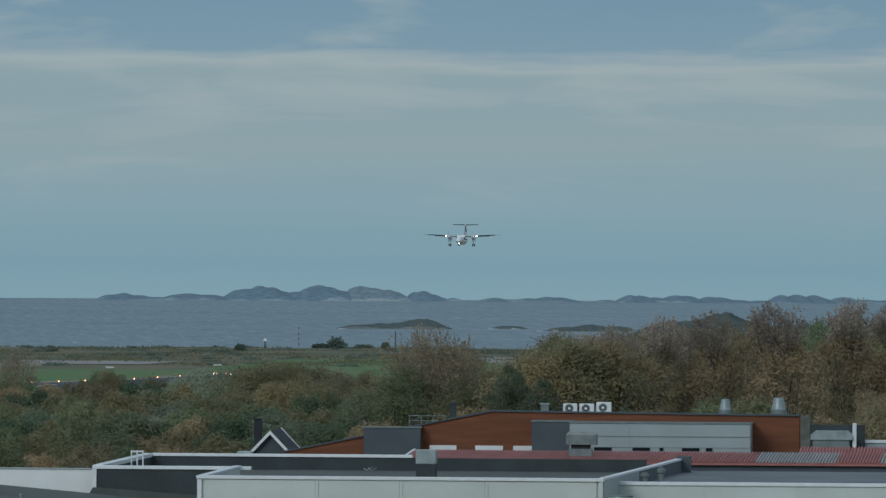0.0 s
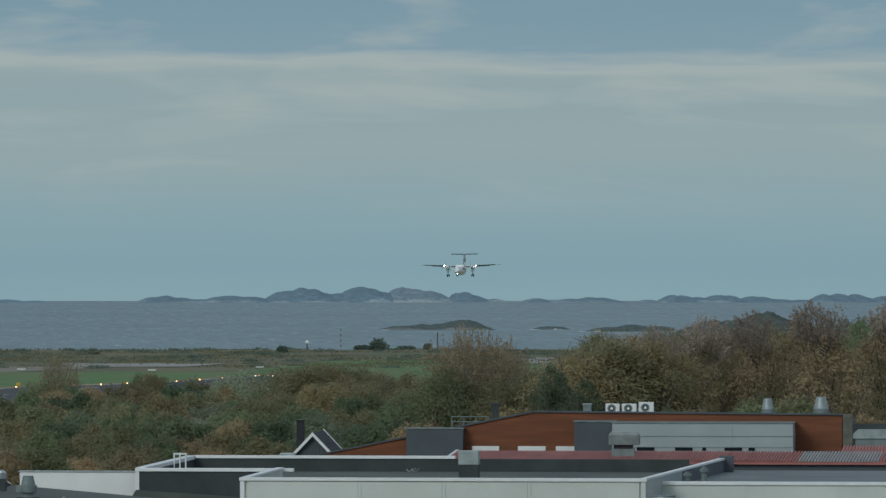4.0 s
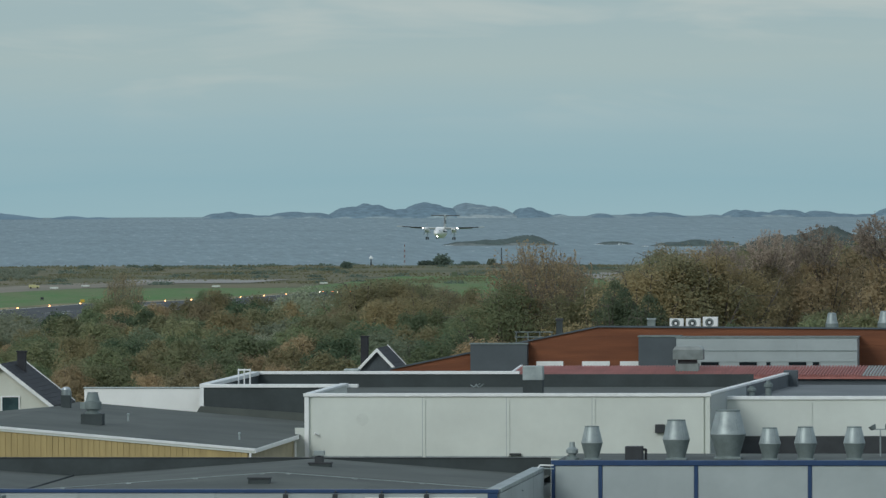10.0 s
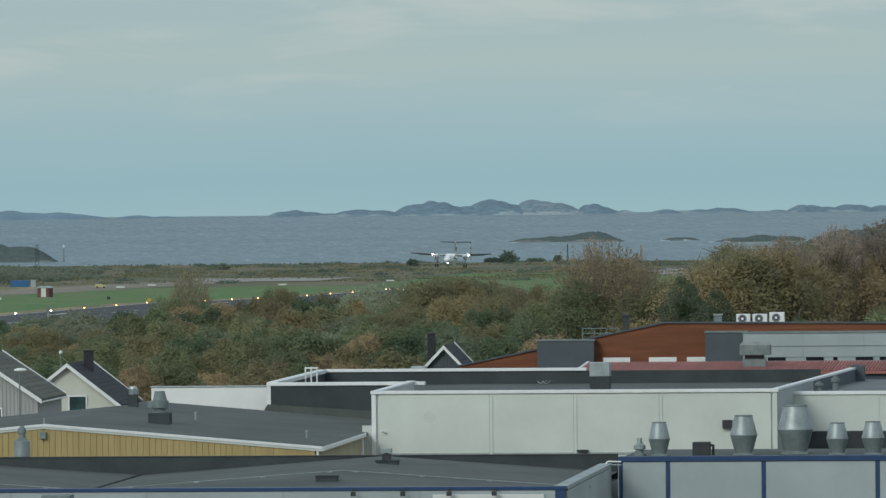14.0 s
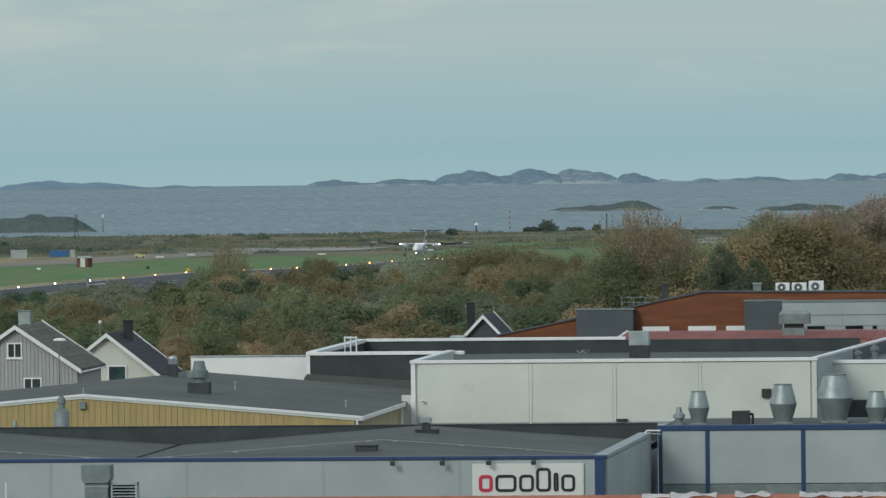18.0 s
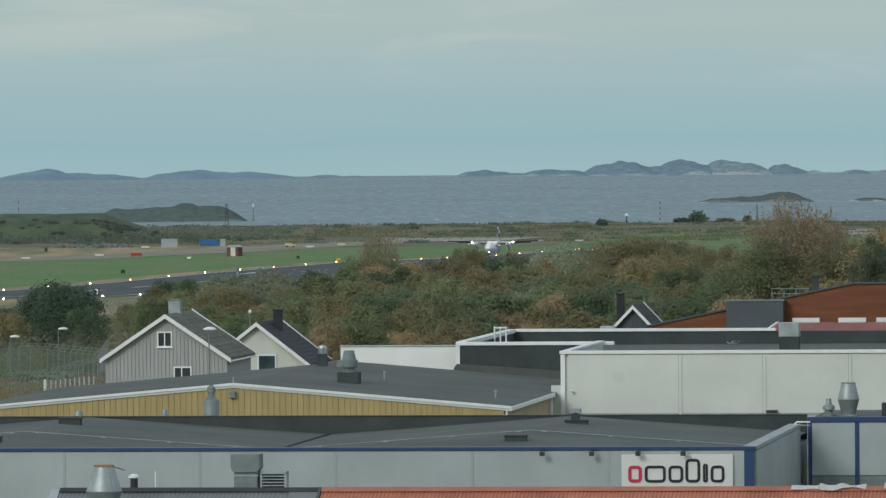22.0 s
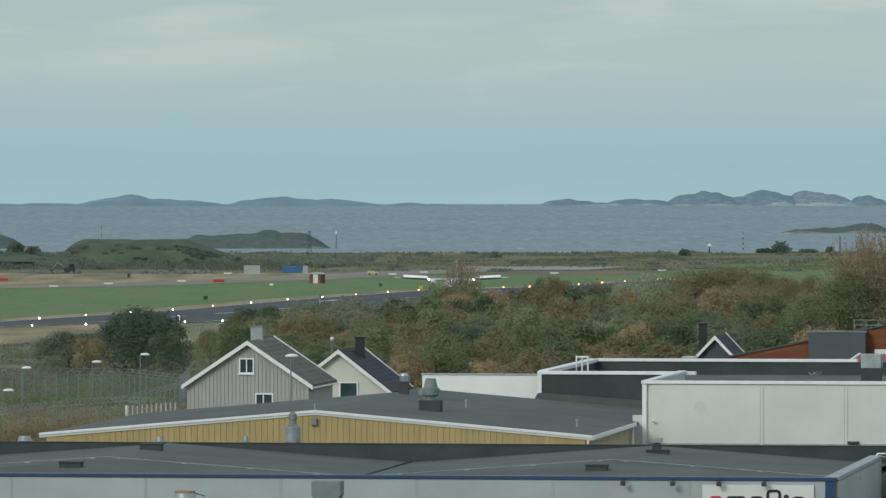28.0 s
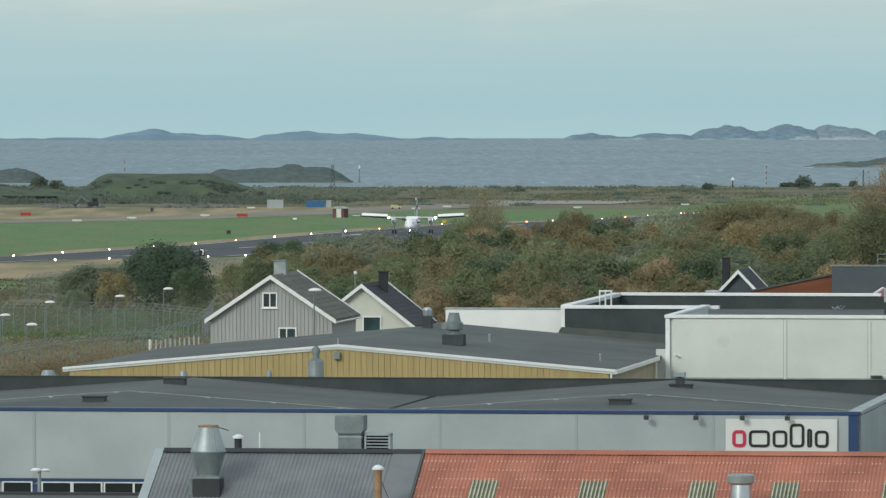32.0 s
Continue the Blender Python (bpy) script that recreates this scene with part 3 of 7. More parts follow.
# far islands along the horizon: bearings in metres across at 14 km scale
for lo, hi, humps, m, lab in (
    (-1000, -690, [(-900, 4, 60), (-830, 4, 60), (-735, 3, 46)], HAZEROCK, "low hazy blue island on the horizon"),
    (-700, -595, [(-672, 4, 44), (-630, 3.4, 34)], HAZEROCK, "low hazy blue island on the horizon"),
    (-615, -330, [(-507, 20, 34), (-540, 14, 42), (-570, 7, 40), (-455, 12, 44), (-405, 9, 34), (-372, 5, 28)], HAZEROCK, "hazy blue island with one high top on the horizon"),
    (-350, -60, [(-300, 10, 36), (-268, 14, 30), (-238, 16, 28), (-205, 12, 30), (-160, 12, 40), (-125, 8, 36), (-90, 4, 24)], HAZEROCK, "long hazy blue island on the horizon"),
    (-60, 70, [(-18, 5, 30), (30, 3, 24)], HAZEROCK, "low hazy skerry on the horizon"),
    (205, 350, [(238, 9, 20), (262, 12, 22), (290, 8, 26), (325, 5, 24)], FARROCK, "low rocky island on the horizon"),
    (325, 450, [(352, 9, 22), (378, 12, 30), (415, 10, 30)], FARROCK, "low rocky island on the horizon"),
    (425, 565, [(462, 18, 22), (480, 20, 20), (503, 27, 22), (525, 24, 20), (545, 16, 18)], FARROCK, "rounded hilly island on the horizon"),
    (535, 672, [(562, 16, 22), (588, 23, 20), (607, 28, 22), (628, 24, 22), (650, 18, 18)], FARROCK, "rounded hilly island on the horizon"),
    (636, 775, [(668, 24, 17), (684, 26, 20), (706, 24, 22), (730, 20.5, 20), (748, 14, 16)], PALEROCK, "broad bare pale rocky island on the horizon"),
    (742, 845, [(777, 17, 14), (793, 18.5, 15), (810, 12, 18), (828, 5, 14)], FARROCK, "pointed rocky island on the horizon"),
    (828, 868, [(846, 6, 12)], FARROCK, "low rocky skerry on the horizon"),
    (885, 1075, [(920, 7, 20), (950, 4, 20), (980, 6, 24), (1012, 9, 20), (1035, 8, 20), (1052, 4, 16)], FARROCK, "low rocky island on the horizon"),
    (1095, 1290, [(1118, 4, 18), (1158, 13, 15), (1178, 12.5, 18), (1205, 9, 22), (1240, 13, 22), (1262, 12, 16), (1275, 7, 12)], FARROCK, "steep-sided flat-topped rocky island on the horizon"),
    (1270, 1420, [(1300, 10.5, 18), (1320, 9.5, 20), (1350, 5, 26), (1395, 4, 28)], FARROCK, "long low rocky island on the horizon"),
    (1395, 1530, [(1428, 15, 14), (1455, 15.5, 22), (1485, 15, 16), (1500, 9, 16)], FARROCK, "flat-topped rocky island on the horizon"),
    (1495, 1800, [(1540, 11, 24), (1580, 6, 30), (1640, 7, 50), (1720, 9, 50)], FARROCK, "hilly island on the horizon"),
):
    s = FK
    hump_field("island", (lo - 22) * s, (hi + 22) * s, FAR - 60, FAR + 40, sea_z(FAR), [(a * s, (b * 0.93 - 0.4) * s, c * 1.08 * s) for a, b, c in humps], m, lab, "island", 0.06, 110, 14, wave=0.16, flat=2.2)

# skerries in the sound
for x0, x1, y, humps, lab in (
    (156, 211, 3480, [(196, 4.0, 12), (182, 2.1, 16), (168, 1.4, 13), (205, 2.5, 6)], "low bare rocky skerry with a grassy top"),
    (226, 247, 3500, [(237, 1.1, 9)], "flat rock awash in the sea"),
    (244, 291, 3430, [(256, 1.4, 10), (267, 2.5, 10), (279, 1.9, 9)], "low rocky skerry in the sea"),
    (246, 330, 3120, [(294, 10.0, 15), (277, 7.6, 14), (307, 7.6, 12), (266, 4.6, 9)], "dark rounded rocky hill by the sea"),
    (-97, -31, 3010, [(-57.5, 6.3, 6), (-49, 5.8, 9), (-41.5, 4.4, 6.5), (-66, 5.3, 10), (-80, 4.7, 13), (-90, 3.2, 9)], "dark rocky headland with thin grass"),
    (-200, -145, 3010, [(-161, 4.9, 10), (-174, 4.7, 12), (-188, 4.4, 12)], "rocky hillock at the shore"),
):
    hump_field("skerry", x0, x1, y - 22, y + 22, SEA, humps, HILLSIDE if y == 3120 else ROCK, lab, "rock", 0.08 if x1 == -31 else 0.20, 110, 22, wave=0.16, flat=2.9 if x1 == -31 else 2.3)

# grass-covered mounds behind the airfield
for x0, x1, y, z, humps in (
    (-124, -50, 2560, -5.8, [(-92, 11.0, 30)]),
    (-165, -95, 2480, -5.6, [(-140, 5.0, 26), (-115, 3.6, 18)]),
    (-195, -136, 2440, -5.5, [(-160, 5.6, 18), (-180, 6.0, 18)]),
):
    hump_field("mound", x0, x1, y - 30, y + 30, z, humps, TURF, "grass-covered earth mound behind the airfield", "mound", 0.05, 80, 18, wave=0.05, cap=7.9)


# ---- buildings ----
def pipe_cap(bm, r, h):
    return lathe(bm, [(r, 0), (r, h * 0.8), (r * 1.5, h * 0.84), (r * 1.5, h * 0.92), (r * 0.9, h)], n=14)


def double_cone(name, u, v, z, w, h, label, top=0.655, foot=0.655, rim=None):
    """A roof ventilator: two steel cones, base to base, on a curb."""
    t = site(name, u, v, z)
    r = w / 2
    r *= 1.07
    part("curb", soft_slab(-r * 0.76, r * 0.76, -r * 0.76, r * 0.76, 0, h * 0.05), ZINC_DULL, t)
    part("lower_cone", lathe(bmesh.new(), [(r * foot, h * 0.04), (r * foot, h * 0.08), (r, h * 0.50)], n=36), ZINC_DULL, t)
    part("seam_ring", lathe(bmesh.new(), [(r * 1.0, h * 0.50), (r * 1.02, h * 0.505), (r * 1.02, h * 0.52), (r * 1.0, h * 0.525)], n=36), ZINC, t)
    part("upper_cone", lathe(bmesh.new(), [(r, h * 0.52), (r * top, h * 0.985)], n=36), ZINC, t)
    part("rim", lathe(bmesh.new(), [(r * top * 1.0, h * (0.90 if rim else 0.97)), (r * top * 1.04, h * (0.905 if rim else 0.975)), (r * top * 1.04, h * 1.0), (r * top * 0.9, h * 1.003)], n=36), rim or ZINC_DULL, t)
    for k in (0.9, 4.1):
        part("seam", rod(bmesh.new(), (r * math.cos(k), -r * abs(math.sin(k)), h * 0.52), (r * top * math.cos(k), -r * top * abs(math.sin(k)), h * 0.98), 0.008, 4), ZINC_DULL, t)
    return tagged(t, label, "ventilator", "roof ventilators")


def roof_box(u, v, z, w, h, d=0.6):
    t = site("roof_hatch", u, v, z)
    part("body", soft_slab(-w / 2, w / 2, -d / 2, d / 2, 0, h * 0.8, 0.02), BLACKFELT, t)
    part("lid", soft_slab(-w / 2 - 0.04, w / 2 + 0.04, -d / 2 - 0.04, d / 2 + 0.04, h * 0.8, h, 0.02), DARK, t)
    return tagged(t, "low black roof hatch on grey roofing felt", "roof hatch", "roof hatches")


def sign_shapes(board):
    """The sign's mark as plain hollow blocks in its colours: one crimson, then dark ones."""
    def block(x0, x1, z0, z1, s, material):
        r = min(0.2, (x1 - x0) * 0.48)
        out, inn = [], []
        for cx, cz, a0 in ((x1 - r, z1 - r, 0), (x0 + r, z1 - r, 90), (x0 + r, z0 + r, 180), (x1 - r, z0 + r, 270)):
            for i in range(5):
                a = radians(a0 + i * 22.5)
                out.append((cx + r * math.cos(a), cz + r * math.sin(a)))
                inn.append((cx + (r - s) * math.cos(a), cz + (r - s) * math.sin(a)))
        bm = bmesh.new()
        rings = [[bm.verts.new((x, y - 0.013, z)) for x, z in ring] for ring, y in ((out, 0), (out, -0.03), (inn, -0.03), (inn, 0))]
        n = len(out)
        for k in range(4):
            p, q = rings[k], rings[(k + 1) % 4]
            for i in range(n):
                bm.faces.new((p[i], p[(i + 1) % n], q[(i + 1) % n], q[i]))
        part("block", bm, material, board)
    block(0.30, 0.92, 0.24, 1.00, 0.15, SIGNRED)
    for x0, x1, z1 in ((1.04, 1.98, 1.00), (2.10, 2.76, 1.00), (2.86, 3.52, 1.30), (3.64, 3.86, 1.08), (3.98, 4.60, 1.00)):
        block(x0, x1, 0.24, z1, 0.125 if x1 - x0 > 0.3 else 0.10, SIGNBLACK)


def printing_hall():
    """The long pale hall with the sign: hipped felt roof behind a low blue-edged parapet."""
    G = 14.2
    u0, u1, v0, v1 = -86.0, -30.6, 350.0, 380.0
    t = site("factory_hall", u0, v0, G)
    W, D, H = u1 - u0, v1 - v0, 19.64 - G
    part("core_wall", slab(0.0, W, 0.12, D, 0, H - 0.95), PANEL_GREY, t)
    joints = [-86.0, -79.98, -73.9, -67.78, -61.64, -55.48, -49.34, -43.19, -37.06, -30.95]
    for a, b in zip(joints, joints[1:]):
        a, b = a - u0, b - u0
        low = 16.44 - G if b - 0.1 < -61.6 - u0 else 0.0
        part("panel", soft_slab(a + 0.035, b - 0.035, 0.0, 0.118, low, H - 0.17, 0.012), PANEL_GREY, t)
        part("joint_strip", slab(b - 0.06, b + 0.06, -0.02, 0.0, low, H - 0.18), PANEL_JOINT if b < W - 1 else BLUE, t)
    part("front_parapet", slab(0, W, 0.12, 0.40, H - 0.95, H - 0.17), BLACKFELT, t)
    part("blue_coping", soft_slab(-0.1, W + 0.08, -0.06, 0.44, H - 0.165, H, 0.02), BLUE, t)
    part("corner_post", slab(W - 0.35, W + 0.03, -0.03, 0.10, 0, H - 0.17), BLUE, t)
    # window band under the left half
    part("band_rail", slab(0, 24.6, -0.03, 0.0, 16.30 - G, 16.43 - G), BLUE, t)
    part("low_wall", slab(0, 24.6, 0.0, 0.118, 0, 15.2 - G), PANEL_GREY, t)
    for i, a in enumerate((0.5, 2.0, 3.5, 5.3, 6.8, 8.3, 10.1, 11.6, 13.2, 15.2, 16.75, 18.55, 19.95, 21.4, 22.75, 24.2)):
        b = a + 1.38
        f = part("window", box(box(box(box(bmesh.new(), a, b, -0.02, 0.06, 15.2 - G, 15.26 - G), a, b, -0.02, 0.06, 16.24 - G, 16.29 - G), a, a + 0.06, -0.02, 0.06, 15.26 - G, 16.24 - G), b - 0.06, b, -0.02, 0.06, 15.26 - G, 16.24 - G), TRIM, t, "white window frame")
        part("pane", slab(a + 0.06, b - 0.06, 0.03, 0.05, 15.26 - G, 16.24 - G), GLASSDARK, f)
    for a in (18.14, 14.7, 9.75, 4.95):
        part("blue_post", slab(a, a + 0.36, -0.04, 0.0, 0, 16.2 - G), BLUE, t)
    # side wall
    for i in range(4):
        part("panel", soft_slab(W, W + 0.10, 0.5 + i * 6.05, 0.5 + i * 6.05 + 5.98, 0, H - 0.2, 0.012), PANEL_GREY, t)
    part("side_coping", soft_slab(W - 0.45, W + 0.14, 0.45, 24.4, H - 0.16, H + 0.02, 0.02), ZINC, t, "pale metal coping")
    # hipped roof with two ridges that run away from the front
    top, low, ridges, half = 19.86 - G, 19.0 - G, (-89.4 - u0, -65.6 - u0, -41.9 - u0), 11.85
    xs = sorted({0.0, W, *[r for r in ridges if 0 < r < W], *[r + half for r in ridges if 0 < r + half < W], *[0.5 * i for i in range(int(W * 2))]})
    ys = [0.4 + 0.6 * i for i in range(50)]
    verts, faces = [], []
    k = (top - low) / half
    for y in ys:
        for x in xs:
            d = min(abs(x - r) for r in ridges)
            verts.append((x, y, max(low - 0.4, min(top - k * d, low + k * y))))
    n = len(xs)
    for j in range(len(ys) - 1):
        for i in range(n - 1):
            q = j * n + i
            faces.append((q, q + 1, q + n + 1, q + n))
    me = bpy.data.meshes.new("roof")
    me.from_pydata(verts, [], faces)
    me.materials.append(BITUMEN)
    ob = new("roof", me)
    ob.parent = t
    for r in ridges[1:]:
        for s in (-1, 1):
            part("roof_cable", rod(bmesh.new(), (r, 12.0, top + 0.05), (r + s * half * 0.97, 12.0, top + 0.05 - k * half * 0.97), 0.015, 5), ZINC, t, "pale lightning cable")
            for i in range(4):
                d = 0.6 + i * 3.1
                part("cable_foot", slab(r + s * d - 0.1, r + s * d + 0.1, 11.9, 12.1, top - k * d - 0.1, top - k * d + 0.06), ZINC, t)
    part("valley_seam", rod(bmesh.new(), (ridges[1] + half, 1.0, low + 0.02), (ridges[1] + half, D - 0.5, low + 0.03), 0.05, 5), BLACKFELT, t)
    part("back_parapet", slab(0, W, D - 0.3, D, low - 0.6, 19.86 - G), BLACKFELT, t, "black felted parapet")
    part("parapet_cap", slab(0, W, D - 0.34, D + 0.03, 19.86 - G, 19.90 - G), DARK, t)
    tagged(t, "long pale grey factory hall with blue trim and felt roof", "factory")
    # the sign and its lamps
    sg = site("sign", -36.48, 349.93, 17.80)
    part("board", soft_slab(0, 4.98, -0.05, 0.02, 0, 1.50, 0.01), SIGNWHITE, sg)
    face = part("face", slab(0.06, 4.92, -0.012, 0.0, 0.06, 1.44), SIGNWHITE, sg)
    face.matrix_basis = pose(0, -0.051, 0)
    sign_shapes(face)
    tagged(sg, "white sign board with crimson and black shapes", "sign")
    for u in (-39.99, -37.77, -35.70, -33.69):
        f = site("spotlight", u, 349.9, 19.25)
        part("arm", rod(rod(bmesh.new(), (0, 0, 0.28), (0, -0.35, 0.34), 0.025, 6), (0, -0.35, 0.34), (0, -0.38, 0.2), 0.025, 6), DARK, f)
        part("head", soft_slab(-0.11, 0.11, -0.5, -0.28, 0.0, 0.2, 0.03), DARK, f)
        tagged(f, "small black sign spotlight on a bent arm", "spotlight", "sign spotlights")
    for u, v, z, w, h in ((-66.5, 358, 19.55, 1.03, 0.3), (-65.2, 372, 19.86, 1.04, 0.3), (-42.15, 358, 19.55, 0.98, 0.3), (-40.9, 372, 19.7, 1.05, 0.28)):
        roof_box(u, v, z - 0.1, w, h + 0.1)
    st = site("roof_flue", -40.95, 372, 19.96)
    part("shaft", soft_slab(-0.2, 0.2, -0.2, 0.2, 0, 0.30, 0.02), DARK, st)
    part("cap", soft_slab(-0.25, 0.25, -0.25, 0.25, 0.34, 0.56, 0.02), ZINC, st)
    part("neck", slab(-0.08, 0.08, -0.08, 0.08, 0.29, 0.35), DARK, st)
    tagged(st, "small roof flue with a pale metal cap", "roof flue")


printing_hall()


def wing():
    """The right-hand wing of the hall, set back, with blue posts and a row of ventilators on its flat roof."""
    G = 14.2
    t = site("factory_wing", -30.05, 374.5, G)
    W, H, D = 34.0, 19.98 - G, 11.0
    part("core_wall", slab(0, W, 0.12, D, 0, H - 0.3), PANEL_GREY, t)
    posts = [0.0, 2.25, 6.8, 12.2, 17.5, 22.8, 28.1, W]
    for a, b in zip(posts, posts[1:]):
        part("panel", soft_slab(a + 0.1, b - 0.1, 0.0, 0.118, 3.0, H - 0.26, 0.012), PANEL_GREY, t)
        part("lower_panel", soft_slab(a + 0.1, b - 0.1, -0.02, 0.118, 0, 2.96, 0.012), ZINC_DULL, t)
        part("post", slab(a - 0.09, a + 0.09, -0.04, 0.1, 2.5, H - 0.25), BLUE, t)
    part("coping", soft_slab(-0.1, W, -0.08, 0.4, H - 0.25, H, 0.02), BLUE, t)
    part("roof", slab(0, W, 0.4, D, H - 0.3, H - 0.1), BITUMEN, t)
    part("ladder_hoop", rod(rod(bmesh.new(), (-0.82, -0.90, 5.23), (-0.55, -0.90, 5.58), 0.04, 6), (-0.55, -0.90, 5.58), (0.10, -0.90, 5.57), 0.04, 6), TRIM, t, "white ladder hoop")
    part("lower_hoop", rod(rod(bmesh.new(), (-0.57, -0.90, 5.18), (-0.35, -0.90, 5.42), 0.035, 6), (-0.35, -0.90, 5.42), (0.10, -0.90, 5.41), 0.035, 6), ZINC, t)
    tagged(t, "pale grey factory wing with blue posts and coping", "factory")
    for u, v, w, h in ((-28.46, 378, 0.96, 1.62), (-24.41, 378, 1.22, 1.93), (-21.99, 379, 1.60, 2.36), (-19.93, 378, 0.98, 1.55), (-18.22, 378, 1.02, 1.6), (-15.89, 378, 0.98, 1.6), (-13.2, 378, 1.0, 1.6), (-10.9, 378, 1.0, 1.6)):
        double_cone("ventilator", u, v, 19.86, w, h, "galvanised double-cone ventilator on the flat roof")
    t = site("small_fan", -29.41, 378, 19.86)
    part("base", lathe(bmesh.new(), [(0.30, 0), (0.30, 0.10), (0.18, 0.16), (0.18, 0.3)], n=18), ZINC_DULL, t)
    part("hood", lathe(bmesh.new(), [(0.2, 0.3), (0.29, 0.34), (0.29, 0.50), (0.14, 0.62), (0.12, 0.86)], n=18), ZINC, t)
    tagged(t, "small galvanised roof fan with a stepped hood", "roof fan")
    t = site("roof_unit", -26.37, 378, 19.86)
    part("housing", soft_slab(-0.48, 0.36, -0.4, 0.4, 0, 0.66, 0.03), DARK, t)
    part("elbow", rod(rod(bmesh.new(), (0.32, 0, 0.5), (0.5, 0, 0.5), 0.06, 8), (0.5, 0, 0.53), (0.5, 0, 0.0), 0.06, 8), DARK, t)
    tagged(t, "dark metal roof unit with an elbow pipe", "roof unit")
    t = site("floodlight_mast", -14.8, 382, 19.86)
    part("pole", rod(bmesh.new(), (0, 0, 0), (0, 0, 1.35), 0.035, 8), ZINC, t)
    part("crossbar", rod(bmesh.new(), (-0.4, 0, 1.33), (0.4, 0, 1.33), 0.03, 8), ZINC, t)
    for x in (-0.36, 0.36):
        hd = part("lamp_head", lathe(bmesh.new(), [(0.08, -0.11), (0.12, -0.08), (0.19, 0.09), (0.20, 0.12), (0.17, 0.125)], n=16), ZINC_DULL, t)
        hd.matrix_basis = pose(x, 0, 1.40, 0, 28 if x > 0 else -28, 0)
    tagged(t, "short pole with two floodlight heads on a flat roof", "floodlight")


wing()


def yellow_hall():
    """The low ochre hall with a shallow gable and a wide felt roof."""
    G = 14.2
    t = site("board_clad_hall", -74.85, 395.4, G)
    W, D, E, R = 27.8, 37.0, 19.70 - G, 20.92 - G
    m = W / 2
    part("wall", prism(bmesh.new(), [(0.1, 0), (W - 0.1, 0), (W - 0.1, E - 0.21), (m, R - 0.21), (0.1, E - 0.21)], 0.1, D - 7.1), YELLOW, t)
    step = 0.30
    n = int(W / step)
    for i in range(n):
        x = 0.12 + i * step
        top = E - 0.16 + (R - E) * (1 - abs(x + 0.1 - m) / m)
        part("board", slab(x, x + 0.255, 0.07, 0.10, 2.6, top), YELLOW, t)
    for s in (0, 1):
        a, b = ((-0.25, E), (m, R)) if s == 0 else ((m, R), (W + 0.25, E))
        part("fascia", prism(bmesh.new(), [(a[0], a[1] - 0.21), (b[0], b[1] - 0.21), (b[0], b[1] - 0.09), (a[0], a[1] - 0.09)], 0.0, 0.12), PANEL, t, "pale grey fascia board")
        part("coping", prism(bmesh.new(), [(a[0], a[1] - 0.086), (b[0], b[1] - 0.086), (b[0], b[1] + 0.03), (a[0], a[1] + 0.03)], -0.06, 0.30), TRIM, t, "white metal coping")
        part("roof_plane", prism(bmesh.new(), [(a[0], a[1] - 0.2), (b[0], b[1] - 0.2), (b[0], b[1]), (a[0], a[1])], 0.30, D - 7.0 if s == 0 else D), BITUMEN, t)
    for i in range(52):
        y = 0.2 + i * 0.385
        part("board", slab(W - 0.1, W - 0.03, y, y + 0.32, 2.6, E - 0.3), BEIGE, t)
    part("side_coping", soft_slab(W + 0.255, W + 0.32, 0.0, 19.5, E - 0.2, E + 0.02, 0.02), TRIM, t)
    part("downpipe", rod(bmesh.new(), (W + 0.05, -0.1, E - 0.2), (W + 0.05, -0.1, 2.6), 0.06, 8), TRIM, t)
    part("downpipe", rod(bmesh.new(), (W + 0.12, 19.3, E - 0.1), (W + 0.12, 19.3, 2.6), 0.07, 8), TRIM, t)
    part("roof_edge_post", slab(m - 0.03, m + 0.03, 0.1, 0.16, R - 0.6, R + 0.35), ZINC, t)
    part("wall_box", soft_slab(m - 0.18, m + 0.14, -0.16, 0.04, R - 0.72, R - 0.36, 0.03), ZINC_DULL, t, "grey louvred wall box")
    tagged(t, "low ochre board-clad hall with a shallow felt gable roof", "industrial hall")
    # on its roof
    f = site("roof_fan", -56.62, 407, 20.52)
    part("curb", soft_slab(-0.56, 0.56, -0.5, 0.5, 0, 0.58, 0.02), BLACKFELT, f)
    part("neck", lathe(bmesh.new(), [(0.40, 0.58), (0.40, 0.64), (0.30, 0.70), (0.30, 0.80)], n=24), ZINC_DULL, f)
    part("drum", lathe(bmesh.new(), [(0.38, 0.80), (0.46, 0.84), (0.46, 1.20), (0.36, 1.24)], n=28), ZINC_DULL, f)
    part("motor_box", soft_slab(-0.62, -0.34, -0.3, 0.2, 0.84, 1.18, 0.02), ZINC_DULL, f)
    part("chimney_cone", lathe(bmesh.new(), [(0.37, 1.24), (0.27, 1.66), (0.27, 1.70)], n=24), ZINC_DULL, f)
    tagged(f, "galvanised roof fan on a black curb", "roof fan")
    f = site("flue", -60.44, 424, 20.84)
    part("curb", soft_slab(-0.26, 0.26, -0.26, 0.26, 0, 0.70, 0.02), BLACKFELT, f)
    part("cowl", lathe(bmesh.new(), [(0.24, 0.70), (0.25, 1.0), (0.21, 1.10), (0.1, 1.15)], n=18), STEEL, f, "bright steel cowl")
    part("elbow", soft_slab(0.02, 0.3, -0.1, 0.1, 0.5, 0.95, 0.05), ZINC_DULL, f)
    tagged(f, "steel flue cowl on a black curb", "flue")
    for u, v, z, h in ((-55.7, 414, 20.3, 0.6), (-48.6, 404, 19.65, 0.6)):
        p = site("vent_pipe", u, v, z)
        part("pipe", pipe_cap(bmesh.new(), 0.055, h), ZINC, p)
        tagged(p, "thin grey vent pipe with a cap", "vent pipe", "vent pipes")


yellow_hall()

